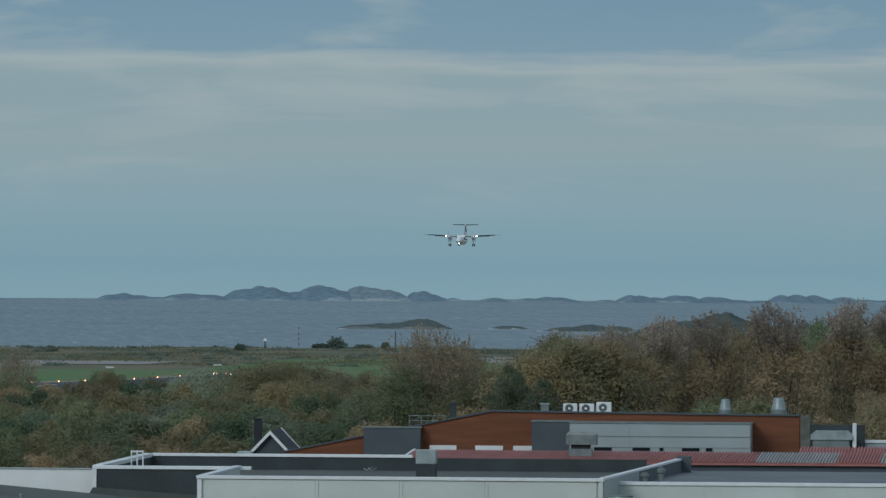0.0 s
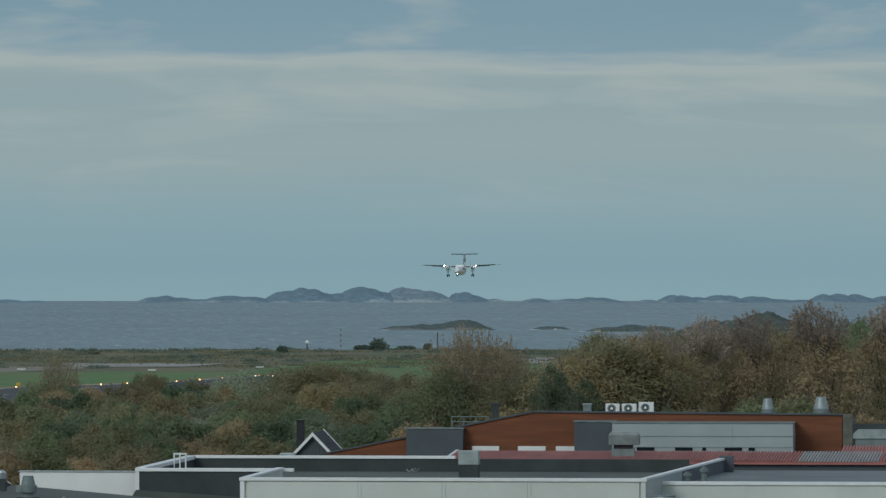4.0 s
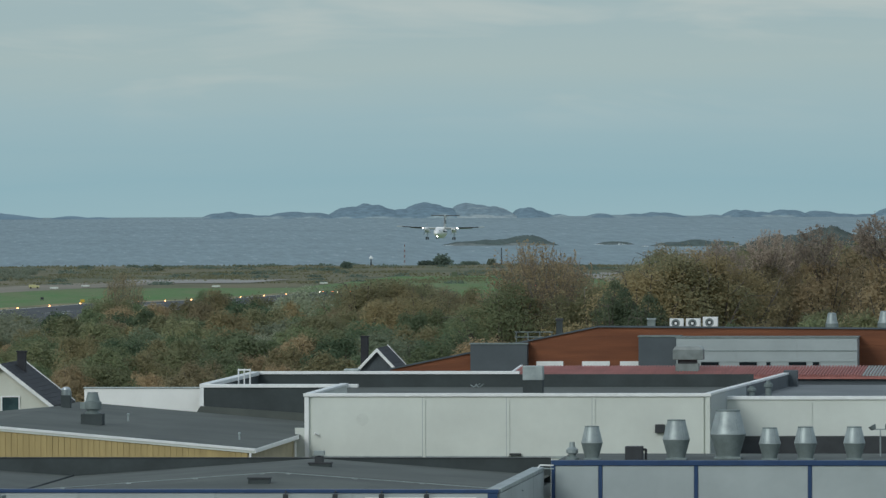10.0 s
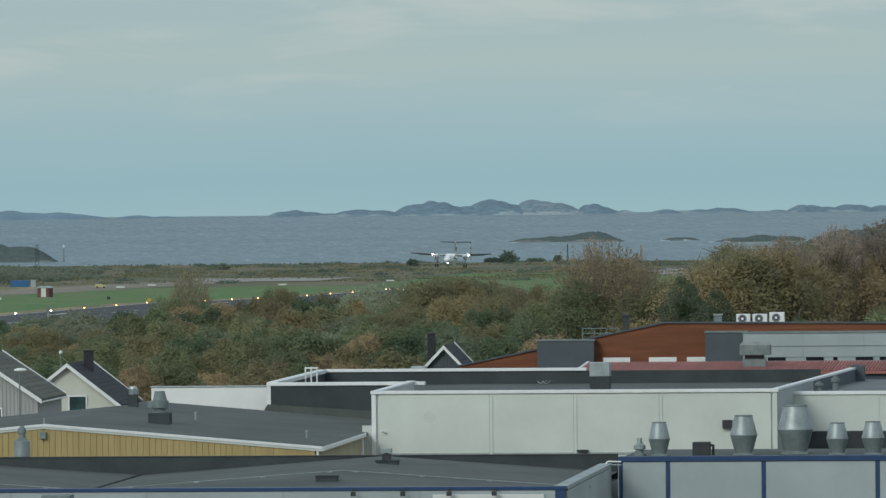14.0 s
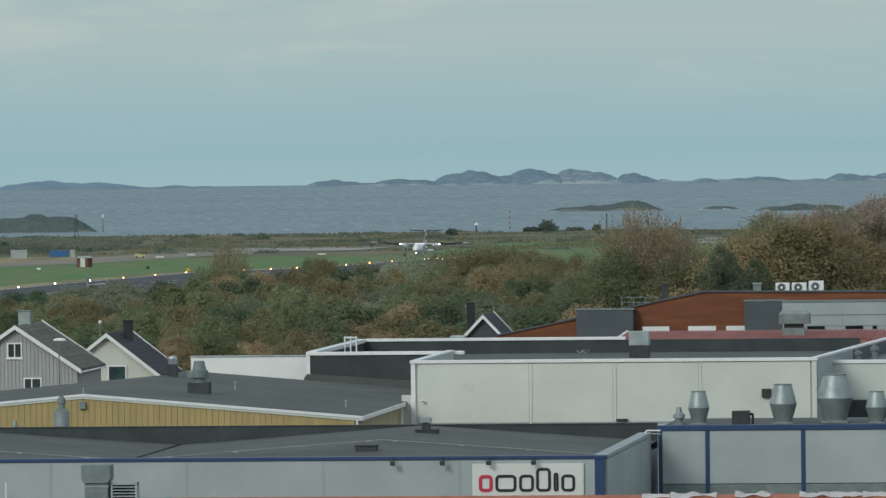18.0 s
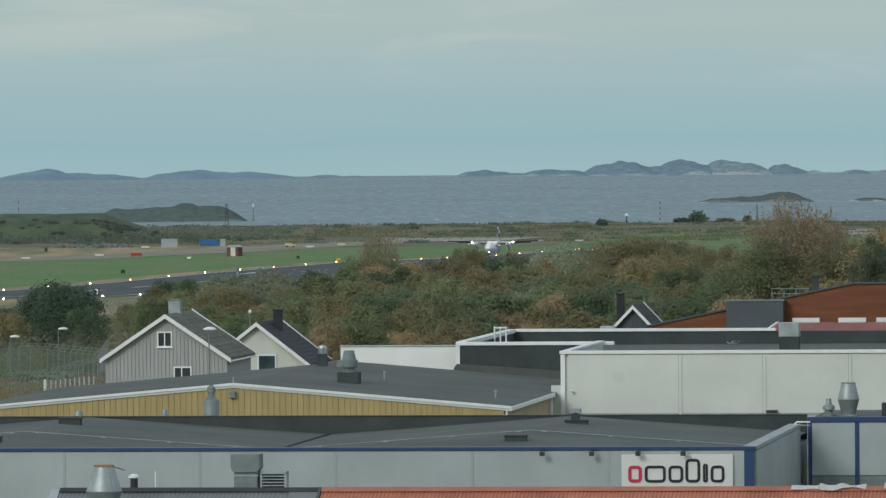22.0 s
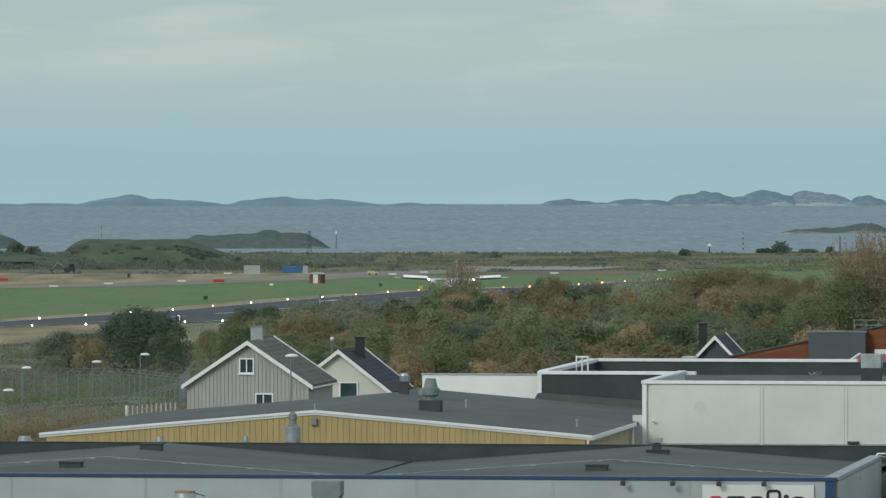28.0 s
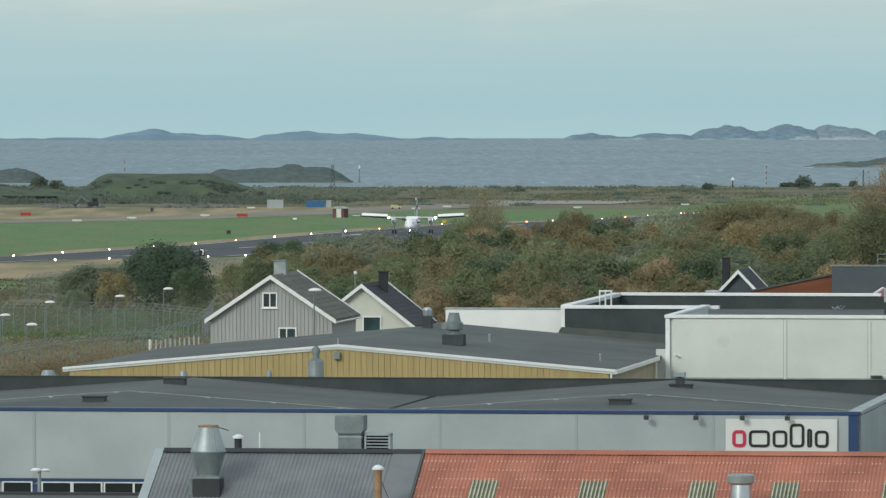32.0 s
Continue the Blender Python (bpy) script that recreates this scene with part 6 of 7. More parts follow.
KINDS = {
    "mix": [tree("broadleaf_tree", 1, 7, 2.9, 5200, 0.108, LEAF_MIX, "broadleaf tree with green and brown autumn leaves"),
            tree("broadleaf_tree", 2, 7, 3.2, 5600, 0.108, LEAF_MIX, "broadleaf tree with green and brown autumn leaves", limbs=15),
            tree("broadleaf_tree", 3, 7, 2.6, 4900, 0.108, LEAF_MIX, "broadleaf tree with green and brown autumn leaves", limbs=12)],
    "dark": [tree("dark_tree", 4, 7, 2.8, 5200, 0.108, LEAF_DARK, "dark green broadleaf tree"),
             tree("dark_tree", 5, 7, 3.1, 5600, 0.108, LEAF_DARK, "dark green broadleaf tree", limbs=15)],
    "gold": [tree("yellowing_tree", 6, 7, 2.8, 5200, 0.108, LEAF_GOLD, "broadleaf tree turning yellow"),
             tree("yellowing_tree", 7, 7, 3.1, 5600, 0.108, LEAF_GOLD, "broadleaf tree turning yellow", limbs=15)],
    "brown": [twiggy_tree("russet_tree", 8, 14, 4.4, 6500, 0.095, LEAF_BROWN, "tall airy russet tree with thin open crown", 0.60, 4.3, 6.4, 190, LEAF_BROWN),
              twiggy_tree("russet_tree", 9, 14, 4.0, 6000, 0.095, LEAF_BROWN, "tall airy russet tree with thin open crown", 0.60, 4.0, 6.6, 180, LEAF_BROWN)],
    "fan": [twiggy_tree("russet_tree", 10, 14, 3.2, 6500, 0.095, LEAF_BROWN, "slender russet tree with fan-shaped half-bare top", 0.84, 1.9, 3.0, 52, LEAF_PALE),
            twiggy_tree("russet_tree", 22, 14, 3.0, 6500, 0.095, LEAF_BROWN, "slender russet tree with fan-shaped half-bare top", 0.84, 2.1, 2.7, 60, LEAF_PALE)],
    "rust": [tree("russet_tree", 13, 8, 3.0, 6400, 0.10, LEAF_BROWN, "broadleaf tree with rusty brown autumn leaves"),
             tree("russet_tree", 14, 8, 3.3, 6800, 0.10, LEAF_BROWN, "broadleaf tree with rusty brown autumn leaves", limbs=15)],
    "deep": [tree("dark_tree", 23, 12, 2.6, 11000, 0.09, LEAF_DEEP, "dense dark green conifer-like tree", base=0.05, limbs=26, low=0.1)],
    "dome": [tree("dark_tree", 15, 7, 4.2, 17000, 0.11, LEAF_DEEP, "broad dome-shaped dark green tree", base=0.04, limbs=24, low=0.0)],
    "tall_mix": [tree("broadleaf_tree", 16, 13, 4.0, 13500, 0.09, LEAF_MIX, "tall broadleaf tree with green and brown autumn leaves", limbs=22, low=0.5),
                 tree("broadleaf_tree", 17, 13, 4.4, 13500, 0.09, LEAF_MIX, "tall broadleaf tree with green and brown autumn leaves", limbs=26, low=0.5)],
    "tall_gold": [tree("yellowing_tree", 18, 13, 4.2, 13500, 0.09, LEAF_GOLD, "tall broadleaf tree turning yellow", limbs=24, low=0.5)],
    "tall_dark": [tree("dark_tree", 19, 13, 4.0, 13500, 0.09, LEAF_DARK, "tall dark green broadleaf tree", limbs=24, low=0.5)],
    "tall_rust": [tree("russet_tree", 20, 13, 4.1, 13500, 0.09, LEAF_BROWN, "tall broadleaf tree with rusty brown autumn leaves", limbs=24, low=0.5),
                  tree("russet_tree", 21, 13, 4.5, 13500, 0.09, LEAF_BROWN, "tall broadleaf tree with rusty brown autumn leaves", limbs=26, low=0.5)],
    "silver": [tree("willow", 11, 6, 3.2, 7000, 0.10, LEAF_SILVER, "silvery green willow bush", base=0.05, low=0.2),
               tree("willow", 12, 6, 3.6, 7000, 0.10, LEAF_SILVER, "silvery green willow bush", base=0.05, limbs=15, low=0.2)],
}
BASE_H = {"deep": 12.0, "fan": 14.0, "mix": 7.0, "dark": 7.0, "gold": 7.0, "brown": 14.0, "silver": 6.0, "rust": 8.0, "dome": 7.0, "tall_mix": 13.0, "tall_gold": 13.0, "tall_dark": 13.0, "tall_rust": 13.0}
USED = {}


def plant(kind, x, y, h, wide=1.0, z=None, rng=random):
    if h > 9.5 and "tall_" + kind in KINDS:
        kind, wide = "tall_" + kind, wide * 1.45
    i = rng.randrange(len(KINDS[kind]))
    s = h / BASE_H[kind]
    m = pose(x, y, land(y) if z is None else z, 0, 0, rng.uniform(0, 360)) @ Matrix.Diagonal((s * wide, s * wide, s, 1))
    src = KINDS[kind][i]
    if src.name not in USED:
        USED[src.name] = True
        src.matrix_basis = m
        return src
    sx, sy, sz = src.scale
    return copy_thing(src, m @ Matrix.Diagonal((1 / sx, 1 / sy, 1 / sz, 1)))


# the skyline of the wood: bearing against drop below eye level, both over 14 km
SKY_X = [-330, -210, -67, 0, 30, 110, 180, 200, 260, 290, 340, 420, 475, 500, 560, 600, 700, 740, 811, 920, 970, 1020, 1171, 1322, 1524, 1700]
SKY_Y = [318, 300, 290, 279, 268, 264, 260, 250, 250, 260, 256, 254, 252, 236, 229, 228, 240, 242, 240, 238, 242, 192, 178, 168, 160, 156]
FRONT = [395, 392, 388, 384, 382, 380, 376, 375, 374, 373, 372, 369, 366, 364, 358, 356, 346, 338, 332, 330, 320, 315, 310, 306, 300, 300]


def wood():
    rng = random.Random(5)
    rows = [562, 596, 634, 674, 716, 760, 806, 852]
    for r, dist in enumerate(rows):
        q = r / (len(rows) - 1)
        bx = -330 + rng.uniform(0, 30)
        while bx < 1690:
            sky, front = np.interp(bx, SKY_X, SKY_Y), np.interp(bx, SKY_X, FRONT)
            y = dist + rng.uniform(-14, 14)
            drop = front + (sky - front) * q ** 0.8 + rng.uniform(-13, 12)
            h = EYE - y * drop / 14000 - land(y)
            h = max(3.0, h)
            tall = bx > 700
            p = rng.random()
            kind = ("brown" if p < 0.05 and q < 0.7 else "rust" if p < 0.46 else "mix" if p < 0.76 else "gold" if p < 0.92 else "dark") if tall else ("mix" if p < 0.45 else "dark" if p < 0.60 else "gold" if p < 0.78 else "rust" if p < 0.90 else "silver")
            if kind == "brown":
                h *= 1.04
            if kind == "brown" and h < 8:
                kind = "mix"
            wide = 1.0 if h < 8 or kind == "brown" else 7.5 / h
            if (bx > -300 or q > 0.55) and not (bx > 960 and r in (4, 6)):
                plant(kind, bx * y / 14000, y, h, wide * rng.uniform(0.9, 1.15), rng=rng)
            width = 3.7 * max(0.8, h / (14 if kind == "brown" else 8)) * (1.5 if kind == "brown" else 1.05)
            bx += width * 14000 / y * rng.uniform(0.75, 1.1)

    # fuller trees between the tall russet ones
    for row in (620, 668):
        bx = 1030.0
        while bx < 1690:
            y = row + rng.uniform(-12, 12)
            drop = np.interp(bx, SKY_X, SKY_Y) + rng.uniform(-16, 5)
            h = EYE - y * drop / 14000 - land(y)
            plant(rng.choice(("mix", "mix", "rust", "gold")), bx * y / 14000, y, h, 8.6 / h, rng=rng)
            bx += rng.uniform(50, 72)


wood()
# single trees and bushes that stand out
R2 = random.Random(11)
for kind, bx, dist, drop, wide in (
    ("brown", 72, 880, 210, 0.82), ("mix", 45, 870, 264, 0.9), ("mix", 88, 875, 266, 0.9), ("mix", 68, 860, 262, 0.7), ("mix", 212, 870, 248, 0.5), ("mix", 246, 880, 246, 0.5),
    ("brown", 826, 600, 160, 1.15), ("brown", 780, 612, 188, 0.75), ("brown", 876, 606, 188, 0.75), ("mix", 752, 596, 240, 0.9), ("mix", 884, 592, 246, 0.8),
    ("gold", 1012, 580, 206, 0.85), ("gold", 1046, 585, 196, 0.9), ("mix", 1084, 582, 192, 0.9), ("mix", 1030, 592, 200, 0.85), ("gold", 1116, 584, 188, 0.9), ("deep", 944, 566, 232, 0.8), ("deep", 962, 568, 246, 0.7),
    ("gold", 518, 800, 229, 1.2), ("gold", 556, 805, 228, 1.2), ("deep", 1004, 562, 258, 0.9),
    ("fan", 1143, 590, 162, 0.9), ("fan", 1214, 600, 142, 1.0), ("fan", 1252, 606, 152, 0.6), ("fan", 1312, 600, 134, 1.0), ("fan", 1428, 590, 119, 1.1), ("fan", 1553, 600, 110, 1.05), ("fan", 1640, 600, 124, 0.95),
    ("dome", -502, 750, 309, 1.2), ("dark", -448, 742, 345, 0.9), ("silver", -618, 735, 342, 1.4), ("mix", -590, 728, 352, 1.1), ("silver", -655, 725, 385, 0.85), ("mix", -372, 800, 342, 0.8), ("mix", -345, 806, 352, 0.7),
    ("dark", -262, 900, 298, 1.25), ("dark", -228, 905, 303, 1.2), ("dark", -298, 905, 302, 1.25), ("silver", -190, 850, 298, 1.3), ("silver", -150, 840, 294, 1.3), ("silver", -105, 845, 290, 1.3),
    ("silver", -165, 800, 312, 1.2), ("silver", -120, 790, 300, 1.2), ("silver", -205, 800, 320, 1.2), ("mix", -300, 830, 345, 0.9),
):
    plant(kind, bx * dist / 14000, dist, max(2.0, EYE - dist * drop / 14000 - land(dist)), wide, rng=R2)


LEAF_GREEN = leaf_mat("fresh_grass_blades", (0.095, 0.205, 0.060), (0.150, 0.215, 0.080), 0.35)


def scrub(name, spots, leaf, size, label, seed, per=60, z_of=None):
    """Low shrubs joined into one sheet of growth: spots of (x, y, radius, height)."""
    rng = np.random.default_rng(seed)
    P, S = [], []
    for x, y, r, h in spots:
        d = rng.normal(size=(per, 3))
        d /= np.linalg.norm(d, axis=1)[:, None]
        d[:, 2] = np.abs(d[:, 2])
        P.append(np.array([x, y, z_of(x, y) if z_of else land(y)]) + d * np.array([r, r, h]) * rng.uniform(0.5, 1.05, per)[:, None])
        S.append(np.full(per, size))
    P, S = np.concatenate(P), np.concatenate(S)
    n = len(P)
    a = rng.normal(size=(n, 3))
    a /= np.linalg.norm(a, axis=1)[:, None]
    b = rng.normal(size=(n, 3))
    b = np.cross(a, b)
    b /= np.linalg.norm(b, axis=1)[:, None]
    s = (S * rng.uniform(0.6, 1.4, n))[:, None]
    v = np.stack([P - a * s, P - b * s * 0.7, P + a * s, P + b * s * 0.7], 1).reshape(-1, 3)
    me = bpy.data.meshes.new(name)
    me.from_pydata(v.tolist(), [], np.arange(4 * n).reshape(-1, 4).tolist())
    me.materials.append(leaf)
    return tagged(new(name, me), label, "shrubs", "", "stuff")


rs = np.random.default_rng(3)
scrub("heath_shrubs", [(x, y, rs.uniform(2, 6), rs.uniform(0.4, 1.3)) for x, y in zip(rs.uniform(-260, 330, 190), rs.uniform(2360, 2860, 190))], LEAF_SHRUB, 0.32, "low dark shrubs on the heath", 4, 110)
scrub("heath_grass", [(x, y, rs.uniform(8, 18), rs.uniform(0.15, 0.45)) for x, y in zip(rs.uniform(-280, 330, 420), rs.uniform(2380, 2870, 420))], LEAF_HEATH, 0.42, "tufts of tawny heath grass", 5, 60)
scrub("meadow_weeds", [(x, y, rs.uniform(1.0, 2.6), rs.uniform(0.4, 1.1)) for x, y in zip(rs.uniform(-55, -14, 190), rs.uniform(502, 640, 190))], LEAF_WEED, 0.085, "reddish-brown withered weeds in the meadow", 6, 110)
near_x = rs.uniform(-33, -20.5, 150)
scrub("tall_weeds", [(x, 488 + (x + 31.5) * 6.0 - rs.uniform(4, 30), rs.uniform(0.7, 1.7), rs.uniform(1.3, 2.5)) for x in near_x], LEAF_WEED, 0.075, "tall withered weeds along the fence", 41, 150)
scrub("green_weeds", [(x, y, rs.uniform(1.0, 2.6), rs.uniform(0.3, 0.8)) for x, y in zip(rs.uniform(-55, -14, 170), rs.uniform(510, 660, 170))], LEAF_MIX, 0.10, "green weeds and nettles in the meadow", 16, 100)
line = [(-31.5 + 6.34 * q, 488 + 42 * q) for q in rs.uniform(0, 1, 46)] + [(-25.16 + 4.43 * q, 530 + 23.3 * q) for q in rs.uniform(0, 1, 34)]
scrub("fence_weeds", [(x + rs.uniform(-0.6, 0.6), y - rs.uniform(-2, 3), rs.uniform(0.6, 1.3), rs.uniform(1.1, 1.9)) for x, y in line], LEAF_WEED, 0.07, "tall tawny weeds grown into the fence", 71, 190)
scrub("bank_weeds", [(x, y, rs.uniform(1.2, 2.6), rs.uniform(0.8, 1.7)) for x, y in zip(rs.uniform(-52, -34, 50), rs.uniform(705, 790, 50))], LEAF_WEED, 0.11, "reddish-brown weeds below the trees", 72, 150)
scrub("undergrowth", [(x, y, rs.uniform(1.2, 2.4), rs.uniform(1.2, 2.6)) for x, y in zip(rs.uniform(-42, -19, 64), rs.uniform(694, 744, 64))], LEAF_DARK, 0.10, "dark green undergrowth below the trees", 51, 190)
scrub("verge_grass", [(x, y, rs.uniform(1.4, 3.0), rs.uniform(0.12, 0.3)) for x, y in zip(rs.uniform(-48, -21, 110), rs.uniform(672, 720, 110))], LEAF_GREEN, 0.13, "fresh green grass between the fences", 31, 120)
scrub("meadow_grass", [(x, y, rs.uniform(1.5, 3.6), rs.uniform(0.3, 0.9)) for x, y in zip(rs.uniform(-80, -10, 520), rs.uniform(640, 1035, 520))], LEAF_HEATH, 0.16, "tall dry meadow grass", 7, 80)
scrub("bank_shrubs", [(x, y, rs.uniform(2, 5), rs.uniform(1, 2.8)) for x, y in zip(rs.uniform(-190, -35, 190), rs.uniform(2395, 2500, 190))], LEAF_SHRUB, 0.34, "dark shrubs in front of the mounds", 8, 60)
scrub("shore_shrubs", [(x, y, rs.uniform(1.6, 4.0), rs.uniform(1.2, 3.4)) for x, y in zip(rs.uniform(-66, -16, 64), rs.uniform(2470, 2690, 64))], LEAF_SHRUB, 0.30, "dark green bushes along the shore", 21, 170)


def mound_z(x, y):
    """Height of whatever mound or ground lies at a place."""
    d = bpy.context.evaluated_depsgraph_get()
    hit, p, *_ = scene.ray_cast(d, Vector((x, y, 60)), Vector((0, 0, -1)))
    return p.z - 0.2 if hit else land(y)


scrub("surf", [(x + rs.uniform(-1, 1) * 3, y - 21.5, rs.uniform(1.0, 2.6), rs.uniform(0.25, 0.6)) for x, y in ((160, 3480), (228, 3500), (236, 3500), (246, 3430), (252, 3430), (283, 3430)) for k in range(1)], FOAM, 0.22, "white surf breaking on the skerries", 61, 45, lambda x, y: SEA)
scrub("mound_bushes", [(x, y, rs.uniform(0.8, 2.0), rs.uniform(0.3, 0.8)) for x, y in zip(np.concatenate([rs.uniform(-112, -60, 40), rs.uniform(-76, -54, 60)]), rs.uniform(2531, 2543, 100))], LEAF_SHRUB, 0.30, "grey-green bushes on the slope of the mound", 13, 90, mound_z)
scrub("mound_shrubs", [(x, y, rs.uniform(1.2, 3.4), rs.uniform(0.5, 1.4)) for x, y in zip(rs.uniform(-165, -55, 220), rs.uniform(2412, 2525, 220))], LEAF_SHRUB, 0.34, "dark shrubs on the grassy mounds", 12, 60, mound_z)
for x, y, r, h in ((130.5, 2850, 4.2, 4.1), (124, 2848, 3.4, 1.6), (140, 2850, 4.0, 1.3), (92, 2760, 2.6, 2.3), (148, 2850, 1.9, 2.2), (26, 2700, 2.8, 2.0), (-143, 2800, 4.0, 4.2), (-137, 2805, 3.2, 3.0)):
    ob = scrub("lone_bush", [(x + rs.uniform(-1, 1) * r * 0.4, y, r * 0.62, h) for i in range(4)], LEAF_SHRUB, 0.45, "dark wind-bent bush on the heath", int(abs(x)), 160)
    ob["category"], ob["kind"] = "bush", "object"


# ---- the airfield's furniture ----
def lamp(x, y, material, r=0.145, h=0.06):
    t = spot("runway_lamp", x, y, land(y) + 0.06)
    part("stem", lathe(bmesh.new(), [(0.16, 0), (0.06, 0.08), (0.06, h)], n=8), DARK, t)
    part("lens", lathe(bmesh.new(), [(r * 0.6, h), (r, h + r * 0.6), (r * 0.8, h + r * 1.4), (0.02, h + r * 1.8)], n=10), material, t)
    return tagged(t, "lit white runway edge lamp" if material is LAMPWHITE else "lit amber runway edge lamp" if material is LAMPAMBER else "lit red runway end lamp", "runway lamp", "runway lamps")


# far edge and near edge lamps stand in pairs every 37 m or so
for n in range(21):
    y = 1384.8 + n * 38.5
    lamp(runway_x(y) - 20.2, y, LAMPWHITE if y < 1740 and n != 6 else LAMPAMBER)
for y in (1242, 1281, 1320, 1359, 1398, 1430):
    lamp(runway_x(y) + 20.2, y, LAMPWHITE)
for x in (67.3, 69.9, 72.4, 74.8):
    lamp(x, 2203.0, LAMPRED)
lamp(66.2, 2196.0, LAMPWHITE)
lamp(71.0, 2200.0, LAMPWHITE)
lamp(132.0, 2300.0, LAMPRED, 0.26)
lamp(140.5, 2276.0, LAMPRED, 0.30)


def marker(x, y, w, h, m, label, category="marker board"):
    t = spot("marker_board", x, y, land(y) + 0.1)
    part("board", soft_slab(-w / 2, w / 2, -0.2, 0.2, 0.3, 0.3 + h, 0.05), m, t)
    for s in (-1, 1):
        part("leg", slab(s * w * 0.35 - 0.06, s * w * 0.35 + 0.06, -0.06, 0.06, 0, 0.3), DARK, t)
    return tagged(t, label, category, "airfield boards")


for x, y in ((-90.3, 1952), (-81.2, 2064), (-63.8, 2121), (-55.4, 2286), (-7.8, 2270), (1.2, 2308), (72, 2350), (39, 2290)):
    marker(x, y, 2.4, 0.45, PANEL, "low white marker board beside the taxiway")
for x, y in ((-113.0, 2142), (-53.6, 2112)):
    marker(x, y, 2.9, 0.75, REDPAINT, "red airfield sign board beside the taxiway")
marker(0.3, 1862, 1.0, 0.7, SIGNYELLOW, "small yellow airfield sign board at the runway edge")
marker(-45.6, 1684, 0.9, 0.7, DARK, "small dark floodlight box on the grass", "floodlight")
marker(-37.7, 2013, 1.0, 0.5, TRIM, "small pale box on the grass", "junction box")
marker(-9.9, 2001, 0.8, 0.6, DARK, "small dark floodlight box on the grass", "floodlight")
marker(-82.0, 2230, 0.8, 1.0, DARK, "small dark floodlight box on the grass", "floodlight")
marker(118, 2500, 1.6, 1.4, LEAF_SILVER, "pale square board on the grass")
b = marker(-42.0, 1379, 1.0, 1.3, SIGNBLACK, "black distance board with a pale figure beside the runway", "distance board")
part("figure", box(box(bmesh.new(), -0.28, 0.28, -0.23, -0.201, 1.25, 1.45), 0.05, 0.28, -0.23, -0.201, 0.5, 1.25), TRIM, b)


def hut():
    t = spot("airfield_hut", -27.4, 2115.6, land(2115.6), -25)
    part("wall", slab(-1.7, 1.7, -1.3, 1.3, 0, 2.5), HUTRED, t, "dark red wall")
    part("white_field", slab(-0.55, 0.85, -1.36, -1.3, 0.1, 2.45), HOUSEWHITE, t)
    part("roof", prism(bmesh.new(), [(-1.9, 2.5), (1.9, 2.5), (0.9, 3.0), (-0.9, 3.0)], -1.5, 1.5), PANEL_GREY, t)
    part("mast", rod(bmesh.new(), (-0.5, 0, 2.6), (-0.5, 0, 4.2), 0.06, 6), DARK, t)
    tagged(t, "small red and white airfield hut", "hut")


hut()


def lattice(name, x, y, h, w, m1, m2, label, z=None, bands=8):
    t = spot(name, x, y, land(y) if z is None else z)
    for sx in (-1, 1):
        for sy in (-1, 1):
            for i in range(bands):
                a, b = i / bands, (i + 1) / bands
                part("leg", rod(bmesh.new(), (sx * w * (1 - a * 0.5), sy * w * (1 - a * 0.5), h * a), (sx * w * (1 - b * 0.5), sy * w * (1 - b * 0.5), h * b), 0.055, 5), m1 if i % 2 else m2, t)
    for i in range(bands):
        a, b = i / bands, (i + 1) / bands
        part("brace", rod(rod(bmesh.new(), (-w * (1 - a * 0.5), -w, h * a), (w * (1 - b * 0.5), -w, h * b), 0.08, 5), (w * (1 - a * 0.5), -w, h * a), (-w * (1 - b * 0.5), -w, h * b), 0.05, 5), m1 if i % 2 else m2, t)
    return tagged(t, label, "mast")


lattice("lattice_mast", 116.4, 2847, 7.6, 0.2, FADEDRED, PANEL_GREY, "thin red and white lattice mast near the shore")
lattice("lattice_mast", -111.0, 2760, 10.5, 0.1, FADEDRED, PANEL_GREY, "thin red and white lattice mast near the shore")
lattice("radar_tower", -36.2, 2600, 10.2, 0.75, DARK, DARK, "dark steel lattice tower with platforms", bands=5)
lattice("lattice_mast", 151.5, 2850, 6.3, 0.2, DARK, DARK, "thin dark pole near the shore", bands=4)
t = spot("beacon", -31.5, 2985, SEA + 0.2)
part("mast", lathe(bmesh.new(), [(0.6, 0), (0.25, 0.8), (0.16, 5.5), (0.12, 6.0)], n=10), ZINC_DULL, t)
part("lantern", lathe(bmesh.new(), [(0.2, 5.2), (0.32, 5.5), (0.32, 6.1), (0.1, 6.5)], n=12), TRIM, t, "white lantern")
tagged(t, "small shore beacon with a white lantern", "beacon")
t = spot("beacon", 104.4, 2850, land(2850))
part("mast", lathe(bmesh.new(), [(0.3, 0), (0.15, 2.4)], n=8), DARK, t)
part("lantern", lathe(bmesh.new(), [(0.2, 2.3), (0.75, 2.5), (0.8, 2.6), (0.2, 3.5)], n=10), TRIM, t, "white dish")
tagged(t, "small white dish on a post near the shore", "beacon")
t = spot("bunker", -127.0, 2438, land(2438), 3)
part("front", soft_slab(-8, 8, -4, 4, 0, 1.9, 0.3), SLATE, t)
part("roof", soft_slab(-8.6, 8.6, -5, 5, 1.9, 2.4, 0.2), TURF, t, "turfed roof")
tagged(t, "long dark concrete bunker with a turfed roof", "bunker")
